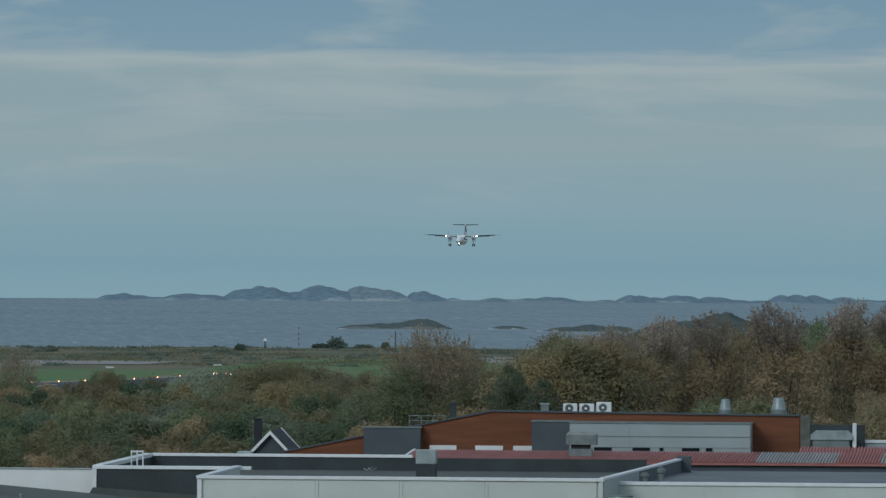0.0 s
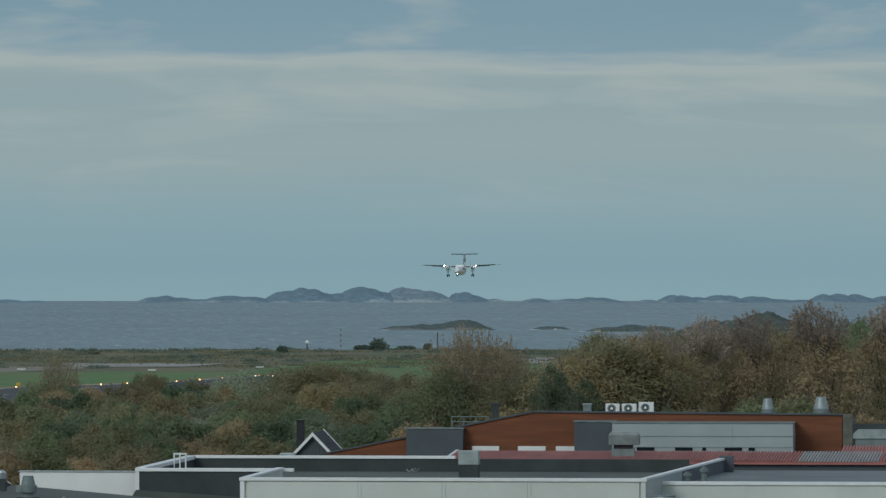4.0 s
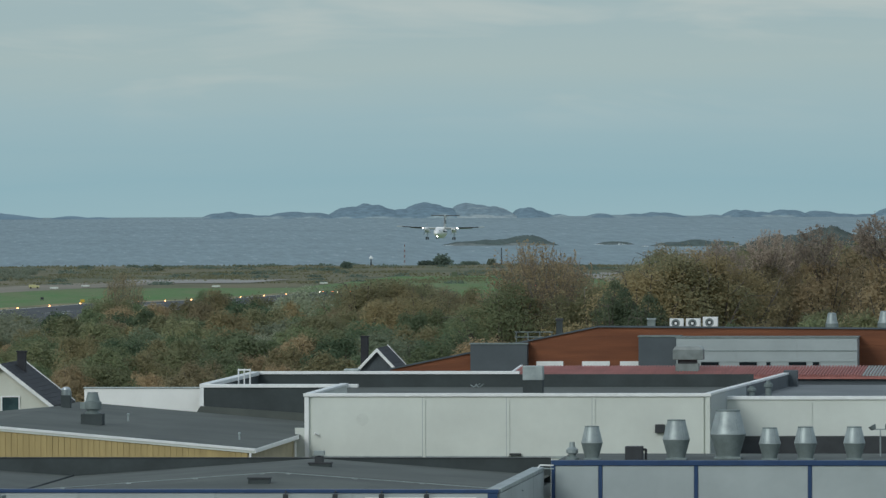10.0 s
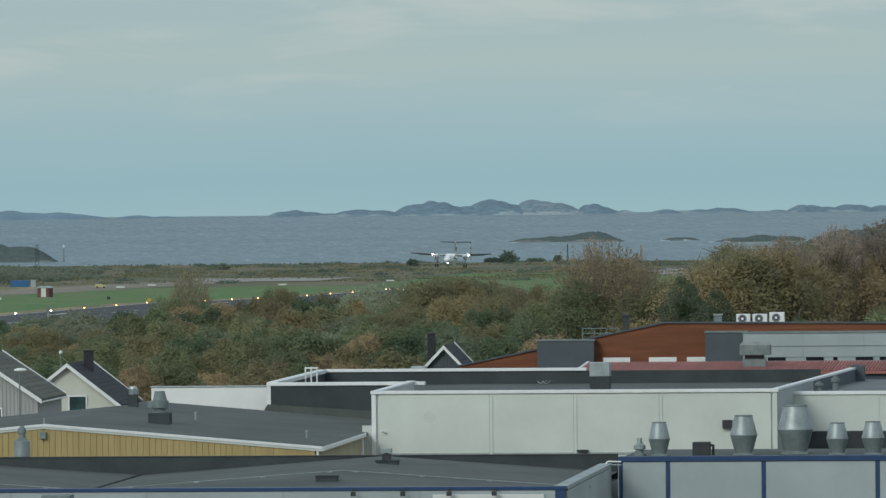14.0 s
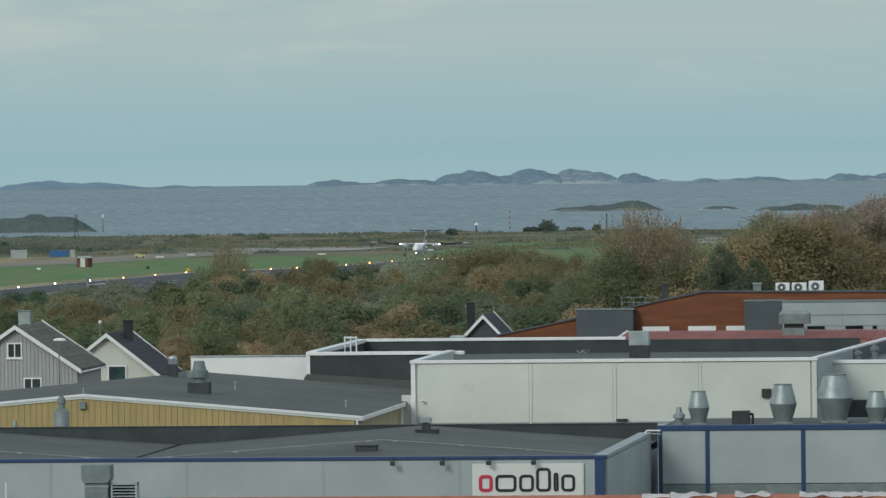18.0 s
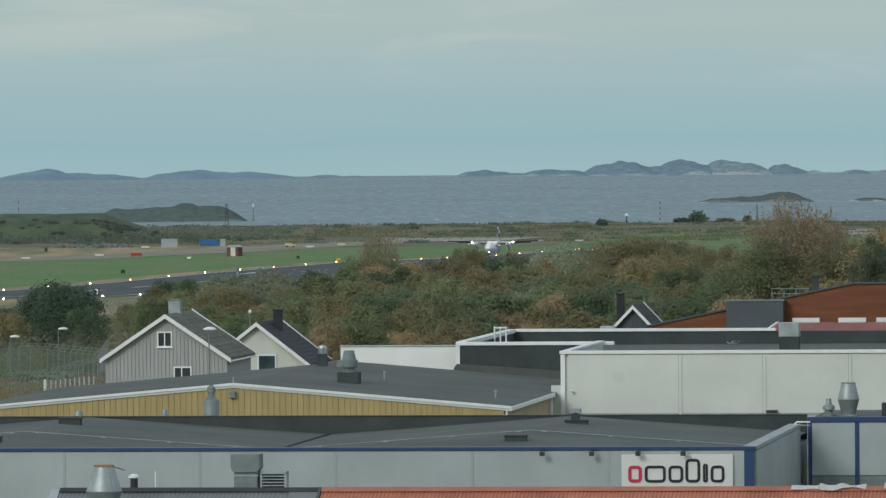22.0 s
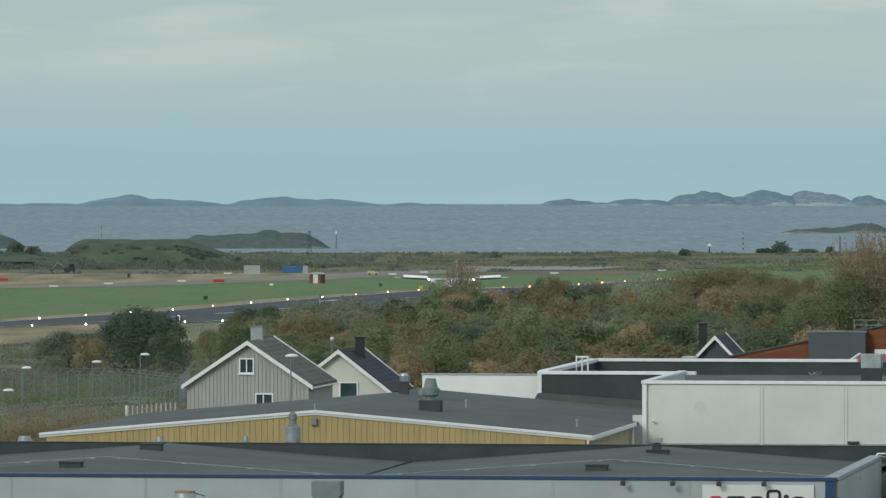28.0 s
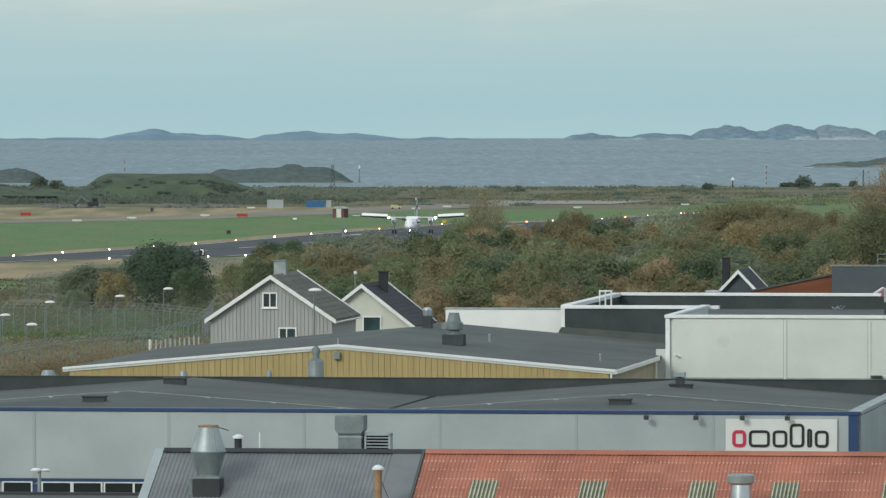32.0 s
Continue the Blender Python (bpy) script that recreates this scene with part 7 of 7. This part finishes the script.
for x, y, w, h, m, lab in ((-48.9, 2308, 4.7, 2.6, PANEL_GREY, "pale grey container behind the airfield"), (-37.6, 2330, 5.4, 2.0, BLUEPAINT, "blue container behind the airfield"), (-33.6, 2326, 1.5, 2.2, PANEL_GREY, "white container behind the airfield")):
    t = spot("container", x, y, land(y))
    part("box_body", soft_slab(-w / 2, w / 2, -1.2, 1.2, 0, h, 0.05), m, t)
    for i in range(int(w / 0.5)):
        part("rib", slab(-w / 2 + 0.1 + i * 0.5, -w / 2 + 0.3 + i * 0.5, -1.26, -1.2, 0.1, h - 0.1), m, t)
    tagged(t, lab, "container")
t = spot("service_van", -13.6, 2296, land(2296))
part("body", soft_slab(-1.6, 0.6, -0.7, 0.7, 0.3, 1.2, 0.12), YELPAINT, t)
part("cab", soft_slab(0.6, 1.5, -0.7, 0.7, 0.3, 0.95, 0.15), YELPAINT, t)
part("windscreen", slab(0.61, 0.8, -0.6, 0.6, 0.96, 1.28), GLASSDARK, t)
for x in (-1.0, 0.95):
    part("wheel", rod(bmesh.new(), (x, -0.72, 0.28), (x, 0.72, 0.28), 0.28, 14), TYRE, t)
tagged(t, "yellow service van beside the taxiway", "van")

t = spot("grey_post", -12.6, 1000, land(1000))
part("post", rod(bmesh.new(), (0, 0, -0.2), (0, 0, 15.15 - land(1000)), 0.14, 8), ZINC, t)
part("box", soft_slab(-0.2, 0.2, -0.2, 0.2, 14.4 - land(1000), 15.3 - land(1000), 0.03), ZINC_DULL, t)
tagged(t, "slim grey metal post between the trees and the runway", "post")
t = spot("excavator", -102.5, 2318, land(2318))
part("track", soft_slab(-1.7, 1.7, -1.2, 1.2, 0.0, 0.8, 0.2), DARK, t)
part("body", soft_slab(-1.6, 1.6, -1.1, 1.1, 0.85, 1.9, 0.15), DARK, t, "dark weathered body")
cab = part("cab", soft_slab(-0.2, 1.3, -0.9, 0.9, 1.9, 3.0, 0.12), DARK, t)
part("pane", slab(0.0, 1.1, -0.93, -0.901, 2.1, 2.8), GLASSDARK, cab)
part("boom", rod(rod(bmesh.new(), (-1.0, 0, 1.6), (-3.6, 0, 3.4), 0.24, 8), (-3.6, 0, 3.4), (-5.2, 0, 1.2), 0.2, 8), ZINC_DULL, t)
part("bucket", soft_slab(-5.9, -4.8, -0.5, 0.5, 0.5, 1.3, 0.12), DARK, t)
tagged(t, "small dark excavator at the foot of the mounds", "excavator")

# stones along the foot of the mounds
rk = random.Random(9)
bm = bmesh.new()
heaps = [rk.uniform(-113, -102) for i in range(7)] + [rk.uniform(-83, -56) for i in range(9)]
for i in range(280):
    x, y = rk.choice(heaps) + rk.gauss(0, 2.6), rk.uniform(2312, 2330)
    r = rk.uniform(0.2, 0.5) + 0.7 * rk.random() ** 4
    g = bmesh.ops.create_icosphere(bm, subdivisions=1, radius=r)
    for v in g["verts"]:
        v.co = Vector((v.co.x * rk.uniform(0.8, 1.5) + x, v.co.y + y, v.co.z * 0.8 + land(y) + r * 0.4))
me = bpy.data.meshes.new("boulders")
bm.to_mesh(me)
bm.free()
me.materials.append(BOULDER)
tagged(new("boulders", me), "grey boulders along the foot of the mounds", "rocks", "", "stuff")


sheet("grass_strip", lambda y: (-60.0, -12.0), between(668.0, 712.0), land, LAWN, 0.05, 3, label="strip of green grass between the fences", category="grass")
sheet("grass_strip", lambda y: (-90.0, -24.0), between(955.0, 1058.0), land, LAWN, 0.05, 3, label="strip of green grass in the meadow", category="grass")
# ---- fences and lamps in the meadow ----
def net_mat():
    m = bpy.data.materials.new("chain_link")
    m.use_nodes = True
    nt = m.node_tree
    N, L = nt.nodes.new, nt.links.new
    b = nt.nodes["Principled BSDF"]
    b.inputs["Base Color"].default_value = (0.33, 0.37, 0.38, 1)
    b.inputs["Roughness"].default_value = 0.6
    tr, mx = N("ShaderNodeBsdfTransparent"), N("ShaderNodeMixShader")
    mx.inputs[0].default_value = 0.12
    L(tr.outputs[0], mx.inputs[1])
    L(b.outputs[0], mx.inputs[2])
    L(mx.outputs[0], nt.nodes["Material Output"].inputs[0])
    return m


NET = net_mat()
PALEBOARD = mat("weathered_pale_board", (0.50, 0.52, 0.49), 0.8, 0, 0.2, 2)
POSTZINC = mat("pale_galvanised_post", (0.27, 0.295, 0.285), 0.65, 0.1, 0.2, 2)


def fence(x0, y0, x1, y1, step, h, label):
    t = spot("security_fence", x0, y0, land(y0))
    n = int(math.hypot(x1 - x0, y1 - y0) / step)
    first = None
    for i in range(n + 1):
        q = i / n
        x, y = (x1 - x0) * q, (y1 - y0) * q
        z = land(y0 + y) - land(y0)
        m = pose(x, y, z)
        if first is None:
            bm = rod(bmesh.new(), (0, 0, -0.2), (0, 0, h), 0.026, 6)
            rod(bm, (0, 0, h), (0.46, 0, h + 0.52), 0.036, 6)
            first = part("post", bm, POSTZINC, t)
            first.matrix_basis = m
        else:
            again(first, "post", t, m)
    z1 = land(y1) - land(y0)
    X, Y = x1 - x0, y1 - y0
    bm = bmesh.new()
    for a, b in ((0.05, h),):
        bm.faces.new([bm.verts.new(p) for p in ((0, 0, a), (X, Y, z1 + a), (X, Y, z1 + b), (0, 0, b))])
    part("netting", bm, NET, t, "grey chain-link netting")
    for dz, dx in ((h, 0), (h + 0.24, 0.21), (h + 0.48, 0.42), (0.1, 0)):
        part("wire", rod(bmesh.new(), (dx, 0, dz), (X + dx, Y, z1 + dz), 0.018, 4), ZINC_DULL, t)
    return tagged(t, label, "fence", "security fences")


fence(-31.5, 488, -25.16, 530, 1.5, 2.5, "tall chain-link fence with slanted barbed-wire posts")
fence(-25.16, 530, -20.73, 553.3, 1.3, 2.5, "tall chain-link fence with slanted barbed-wire posts")
fence(-20.73, 553.3, -19.55, 586, 5.4, 2.5, "tall chain-link fence with slanted barbed-wire posts")
fence(-19.35, 590, -18.2, 622, 5.3, 2.5, "tall chain-link fence with slanted barbed-wire posts")
fence(-42.0, 686.5, -25.2, 673, 1.25, 2.4, "tall chain-link fence with slanted barbed-wire posts")
fence(-25.2, 673, -18.6, 636, 3.4, 2.4, "tall chain-link fence with slanted barbed-wire posts")
fence(-19.6, 648, -20.5, 706, 2.4, 2.6, "tall chain-link fence with slanted barbed-wire posts")
fence(-46.8, 884, -28.8, 1040, 4.0, 2.3, "tall chain-link fence with slanted barbed-wire posts")
fence(-28.8, 1040, -21.0, 1072, 4.0, 2.3, "tall chain-link fence with slanted barbed-wire posts")
t = spot("meter_box", -24.9, 505, land(505))
part("post", slab(-0.05, 0.05, -0.05, 0.05, 0, 0.9), ZINC_DULL, t)
part("cabinet", soft_slab(-0.2, 0.2, -0.12, 0.12, 0.8, 1.25, 0.03), SIGNYELLOW, t, "yellow painted cabinet")
tagged(t, "small yellow box on a post by the fence", "meter box")
t = spot("board_fence", -21.6, 584, land(584) - 0.35)
for i in range(11):
    part("picket", slab(i * 0.35, i * 0.35 + 0.11, -0.02, 0.03, 0, 1.92 + 0.03 * i + 0.05 * math.sin(i * 2.3)), PALEBOARD, t)
part("rail", slab(0, 3.6, 0.031, 0.08, 0.5, 0.6), PALEBOARD, t)
part("end_post", slab(-0.14, 0.0, -0.03, 0.1, 0, 2.0), TRIM, t)
tagged(t, "pale upright picket fence beside the grey house", "fence")


def street_lamp(x, y, top, arm=0.7, base=None):
    z = land(y) if base is None else base
    t = spot("street_lamp", x, y, z)
    h = top - z
    part("pole", lathe(bmesh.new(), [(0.06, 0), (0.04, h - 0.1), (0.035, h)], n=8), ZINC_DULL, t)
    part("arm", rod(bmesh.new(), (0, 0, h - 0.02), (arm * 0.5, 0, h + 0.06), 0.035, 6), ZINC_DULL, t)
    bm = bmesh.new()
    bmesh.ops.create_uvsphere(bm, u_segments=14, v_segments=8, radius=1.0)
    for v in bm.verts:
        v.co = Vector((v.co.x * 0.42 + arm * 0.55, v.co.y * 0.17, v.co.z * (0.16 if v.co.z > 0 else 0.06) + h + 0.08))
    for f in bm.faces:
        f.smooth = True
    part("lamp_head", bm, TRIM, t, "white lamp head")
    return tagged(t, "grey street lamp with a flat white head", "street lamp", "street lamps")


for x, y, top in ((-31.2, 620, 16.6), (-26.5, 640, 16.5), (-22.6, 640, 17.1), (-29.5, 560, 16.75), (-33.6, 600, 16.2)):
    street_lamp(x, y, top)
street_lamp(-7.9, 485.0, 21.25, 0.1, 14.2)
p = spot("ball_lamp", -6.2, 560, land(560))
part("pole", rod(bmesh.new(), (0, 0, 0), (0, 0, 6.7), 0.05, 8), ZINC_DULL, p)
part("globe", lathe(bmesh.new(), [(0.04, 6.7), (0.1, 6.75), (0.13, 6.84), (0.1, 6.93), (0.03, 6.98)], n=14), TRIM, p, "white globe")
tagged(p, "thin lamp post with a white globe", "street lamp")


# ---- the aeroplane ----
def tube_y(bm, stations, n=24):
    """A body along y: stations of (y, half width, half height, z of the centre)."""
    rings = [[bm.verts.new((a * math.cos(2 * math.pi * i / n), y, zc + b * math.sin(2 * math.pi * i / n))) for i in range(n)] for y, a, b, zc in stations]
    for p, q in zip(rings, rings[1:]):
        for i in range(n):
            f = bm.faces.new((p[i], p[(i + 1) % n], q[(i + 1) % n], q[i]))
            f.smooth = True
    bm.faces.new(rings[0])
    bm.faces.new(rings[-1][::-1])
    return bm


def panel_wing(bm, stations):
    """A wing or tail surface: stations of (x, y of the leading edge, chord, z, thickness)."""
    shape = [(0.0, 0.0), (0.06, 0.42), (0.3, 0.5), (0.65, 0.32), (1.0, 0.02), (0.65, -0.22), (0.3, -0.42), (0.06, -0.32)]
    rings = [[bm.verts.new((x, y + c * a, z + th * b)) for a, b in shape] for x, y, c, z, th in stations]
    n = len(shape)
    for p, q in zip(rings, rings[1:]):
        for i in range(n):
            f = bm.faces.new((p[i], p[(i + 1) % n], q[(i + 1) % n], q[i]))
            f.smooth = True
    bm.faces.new(rings[0])
    bm.faces.new(rings[-1][::-1])
    return bm


def drop_flap(x0, x1, y, c, z0, z1):
    """A lowered flap: a slab that hangs down and back from the wing's rear."""
    bm = bmesh.new()
    v = [bm.verts.new((x, y + dy, z + dz)) for x, z in ((x0, z0), (x1, z1)) for dy, dz in ((0, 0.08), (c, -c * 0.20), (c - 0.04, -c * 0.20 - 0.05), (0, -0.08))]
    for f in ((0, 1, 2, 3), (7, 6, 5, 4), (0, 4, 5, 1), (1, 5, 6, 2), (2, 6, 7, 3), (3, 7, 4, 0)):
        bm.faces.new([v[i] for i in f])
    return bm


def aeroplane():
    """A twin-turboprop high-wing airliner with a T-tail: nose towards -y, tyres at z = 0, wing at the origin."""
    t = new("aeroplane")
    part("fuselage", tube_y(bmesh.new(), [(-9.6, 0.05, 0.05, 1.62), (-9.4, 0.32, 0.30, 1.64), (-8.8, 0.68, 0.62, 1.72), (-7.8, 1.02, 0.98, 1.86), (-6.6, 1.25, 1.25, 1.98), (-5.2, 1.345, 1.345, 2.02),
                                          (4.0, 1.345, 1.345, 2.02), (6.5, 1.2, 1.15, 2.25), (9.0, 0.8, 0.72, 2.62), (11.0, 0.42, 0.40, 2.95), (12.4, 0.12, 0.14, 3.15)]), AIRWHITE, t)
    part("belly", tube_y(bmesh.new(), [(-3.5, 0.3, 0.1, 0.9), (-2.5, 1.0, 0.3, 0.88), (2.5, 1.0, 0.3, 0.88), (3.8, 0.3, 0.1, 0.9)], 16), AIRWHITE, t)
    part("windscreen", box(bmesh.new(), -0.78, 0.78, -8.05, -7.55, 2.24, 2.58), GLASSDARK, t)
    for s in (-1, 1):
        for i in range(12):
            part("cabin_window", slab(s * 1.33 - 0.03, s * 1.33 + 0.03, -4.6 + i * 0.8, -4.3 + i * 0.8, 2.25, 2.6), GLASSDARK, t)
    part("wing_root", soft_slab(-1.35, 1.35, -1.6, 1.9, 3.05, 3.72, 0.22), AIRWHITE, t)
    for s in (-1, 1):
        part("wing", panel_wing(bmesh.new(), [(s * 1.2, -1.2, 2.5, 3.42, 0.5), (s * 4.0, -1.2, 2.5, 3.44, 0.42), (s * 11.3, -0.65, 1.5, 3.815, 0.30)]), AIRWING, t)
        part("wing_tip", panel_wing(bmesh.new(), [(s * 11.3, -0.65, 1.5, 3.815, 0.305), (s * 12.6, -0.55, 1.35, 3.88, 0.24), (s * 12.95, -0.3, 0.9, 3.90, 0.12)]), AIRWING, t)
        part("boot", panel_wing(bmesh.new(), [(s * 5.5, -1.12, 0.3, 3.51, 0.36), (s * 11.25, -0.68, 0.2, 3.81, 0.25)]), BOOT, t, "black de-icing boot")
        sp = part("spoiler", slab(-2.8, 2.8, 0, 0.62, 0, 0.05), AIRWHITE, t, "white wing spoiler")
        SPOILERS.append((sp, s))
        sp.matrix_basis = pose(s * 8.2, 0.35, 3.75, 0, -s * 2.9, 0)
        part("flap", drop_flap(s * 1.4, s * 3.3, 1.2, 0.9, 3.34, 3.36), AIRGREY, t)
        part("outer_flap", drop_flap(s * 4.6, s * 9.2, 1.1, 0.75, 3.40, 3.64), AIRGREY, t)
        nac = part("nacelle", tube_y(bmesh.new(), [(-3.6, 0.30, 0.36, 3.05), (-3.2, 0.42, 0.52, 2.98), (-2.0, 0.50, 0.66, 2.92), (0.5, 0.50, 0.72, 2.86), (2.2, 0.42, 0.55, 2.9), (3.6, 0.12, 0.15, 3.0)], 18), AIRWHITE, t)
        nac.matrix_basis = pose(s * 3.94, 0, 0)
        part("intake", slab(-0.2, 0.2, -3.66, -3.3, 2.55, 2.72), DARK, nac)
        part("gear_leg", rod(rod(rod(bmesh.new(), (0, 0.4, 2.6), (0, 0.1, 0.45), 0.11, 8), (0, 1.5, 2.4), (0, 0.2, 1.0), 0.07, 8), (-0.36, 0.1, 0.45), (0.36, 0.1, 0.45), 0.08, 8), ZINC_DULL, nac)
        part("gear_door", box(slab(-0.52, -0.48, -0.4, 1.6, 1.75, 2.5), 0.48, 0.52, -0.4, 1.6, 1.75, 2.5), AIRWHITE, nac)
        for q in (-0.3, 0.3):
            part("wheel", rod(bmesh.new(), (q - 0.13, 0.1, 0.42), (q + 0.13, 0.1, 0.42), 0.42, 18), TYRE, nac)
        lm = part("landing_lamp", lathe_y(bmesh.new(), 0.17, -1.3, -1.12, s * 5.05, 3.42, 16), LANDING, t, "bright landing lamp")
        part("lamp_housing", lathe_y(bmesh.new(), 0.36, -1.11, -0.6, s * 5.05, 3.42, 16), AIRGREY, lm)
        pr = new("propeller")
        pr.parent = t
        PROPS.append((pr, s))
        pr.matrix_basis = pose(s * 3.94, -3.75, 3.05)
        part("spinner", rod(bmesh.new(), (0, 0.15, 0), (0, -0.55, 0), 0.26, 14, 0.05), AIRWHITE, pr)
        for k in range(4):
            a = k * math.pi / 2
            c, q = math.cos(a), math.sin(a)
            bm = bmesh.new()
            pts = [(0.2, 0.04), (0.9, 0.05), (1.6, 0.05), (1.95, 0.02)]
            ring = [bm.verts.new((r * c - w * q * e, 0.04 * e + d, r * q + w * c * e)) for d in (-0.02, 0.02) for e in (-1, 1) for r, w in (pts if e < 0 else pts[::-1])]
            bm.faces.new(ring[:8])
            bm.faces.new(ring[8:][::-1])
            for i in range(8):
                bm.faces.new((ring[i], ring[(i + 1) % 8], ring[8 + (i + 1) % 8], ring[8 + i]))
            part("blade", bm, AIRGREY, pr)
    bm = bmesh.new()
    shape = [(5.6, 3.2), (7.8, 3.9), (9.5, 7.0), (9.6, 7.2), (12.3, 7.2), (12.4, 3.3)]
    for a in (bm.verts,):
        L1 = [a.new((-0.16 + 0.05 * (z > 6), y, z)) for y, z in shape]
        L2 = [a.new((0.16 - 0.05 * (z > 6), y, z)) for y, z in shape]
    bm.faces.new(L1)
    bm.faces.new(L2[::-1])
    for i in range(6):
        bm.faces.new((L1[i], L2[i], L2[(i + 1) % 6], L1[(i + 1) % 6]))
    part("fin", bm, AIRWHITE, t)
    bm = bmesh.new()
    for (y0, z0), (y1, z1) in (((5.52, 3.18), (7.74, 3.92)), ((7.74, 3.92), (9.44, 7.02))):
        rod(bm, (0, y0, z0), (0, y1, z1), 0.10, 8)
    part("fin_boot", bm, AIRTAIL, t, "dark leading edge of the fin")
    part("fin_band", box(slab(-0.175, -0.165, 8.9, 12.0, 5.0, 6.0), 0.165, 0.175, 8.9, 12.0, 5.0, 6.0), AIRGREEN, t, "dark green tail band")
    part("tail_bullet", tube_y(bmesh.new(), [(8.9, 0.05, 0.05, 7.3), (9.4, 0.2, 0.22, 7.3), (12.2, 0.16, 0.2, 7.3), (12.9, 0.03, 0.03, 7.3)], 12), AIRWHITE, t)
    for s in (-1, 1):
        part("tailplane", panel_wing(bmesh.new(), [(s * 0.1, 9.8, 1.9, 7.34, 0.34), (s * 4.15, 10.2, 1.3, 7.42, 0.28), (s * 4.25, 10.4, 0.9, 7.42, 0.14)]), AIRTAIL, t)
    part("nose_leg", rod(bmesh.new(), (0, -7.6, 1.2), (0, -7.75, 0.3), 0.08, 8), ZINC_DULL, t)
    for q in (-0.2, 0.2):
        part("nose_wheel", rod(bmesh.new(), (q - 0.08, -7.75, 0.3), (q + 0.08, -7.75, 0.3), 0.3, 16), TYRE, t)
    part("taxi_lamp", lathe_y(bmesh.new(), 0.13, -8.0, -7.86, 0, 0.85, 14), LANDING, t, "bright taxi lamp on the nose leg")
    return tagged(t, "white twin-propeller airliner with T-tail, landing gear down", "aeroplane")


PROPS, SPOILERS = [], []
PLANE = aeroplane()
# seconds, distance along the runway's line, height of the tyres above the ground, heading, nose-up, bank
FLIGHT = [
    (0.0, 2623, 36.6, 10.5, 1.0, 0.1), (1.0, 2597, 34.2, 10.5, 1.0, -0.4), (2.0, 2571, 31.8, 10.5, 1.0, -2.2), (3.0, 2541, 29.4, 10.4, 1.0, -1.1), (3.5, 2526, 28.2, 10.4, 1.0, -0.4), (5.5, 2459.5, 23.5, 10.3, 1.0, -1.4), (6.0, 2443, 22.4, 10.3, 1.0, -0.6), (7.0, 2410, 20.0, 10.2, 1.1, 1.6), (8.0, 2377, 17.7, 10.0, 1.3, 1.4), (9.0, 2346, 15.6, 9.9, 1.5, -0.2),
    (10.0, 2315, 13.6, 9.7, 1.8, 0.6), (11.0, 2288, 11.6, 9.5, 2.0, -0.4), (12.0, 2260, 9.3, 9.2, 2.2, -0.3), (13.0, 2229, 7.4, 9.0, 2.5, 0.3), (14.5, 2187, 5.8, 8.8, 3.0, 2.0), (15.5, 2157, 4.8, 8.8, 3.0, 3.4), (16.0, 2141, 4.1, 8.8, 3.0, 2.4), (17.0, 2107, 2.9, 8.8, 3.0, 0.6), (18.0, 2073, 2.1, 8.8, 3.0, 0.8), (19.0, 2040, 1.4, 8.8, 3.0, 0.6), (20.0, 2008, 1.1, 8.7, 3.0, 0.0),
    (21.0, 1977, 1.0, 8.6, 3.0, 0.6), (22.0, 1948, 0.78, 8.4, 2.8, 0.0), (23.0, 1919, 0.55, 8.2, 2.4, 0.0), (24.0, 1888, 0.3, 7.8, 1.8, 0.0), (24.6, 1869, 0.14, 7.6, 1.4, 0.0), (26.0, 1827, 0.14, 7.2, 0.2, 0.0), (27.0, 1798, 0.14, 6.9, 0.0, 0.0), (28.0, 1771, 0.14, 6.5, 0.0, 0.0), (29.0, 1746, 0.14, 5.9, 0.0, 0.0),
    (30.0, 1727, 0.14, 5.2, 0.0, 0.0), (31.0, 1711, 0.14, 4.7, 0.0, 0.0), (32.0, 1698, 0.14, 4.2, 0.0, 0.0),
]


def motions():
    walk(PLANE, [(t, pose(runway_x(y) + float(np.interp(t, (22, 27, 29, 32), (0, 0.95, 1.0, 0.6))), y, land(y) + h, -up, bank, -head)) for t, y, h, head, up, bank in FLIGHT])
    # the spoilers rise once the aeroplane rolls
    for sp, s in SPOILERS:
        walk(sp, [(t, pose(s * 8.2, 0.35, 3.77, up, -s * 2.9, 0)) for t, up in ((0.0, 2), (24.6, 2), (26.2, 58), (32.0, 58))])
    for pr, s in PROPS:
        walk(pr, [(i / 10, pose(s * 3.94, -3.75, 3.05, 0, 83 * i, 0)) for i in range(321)])


motions()
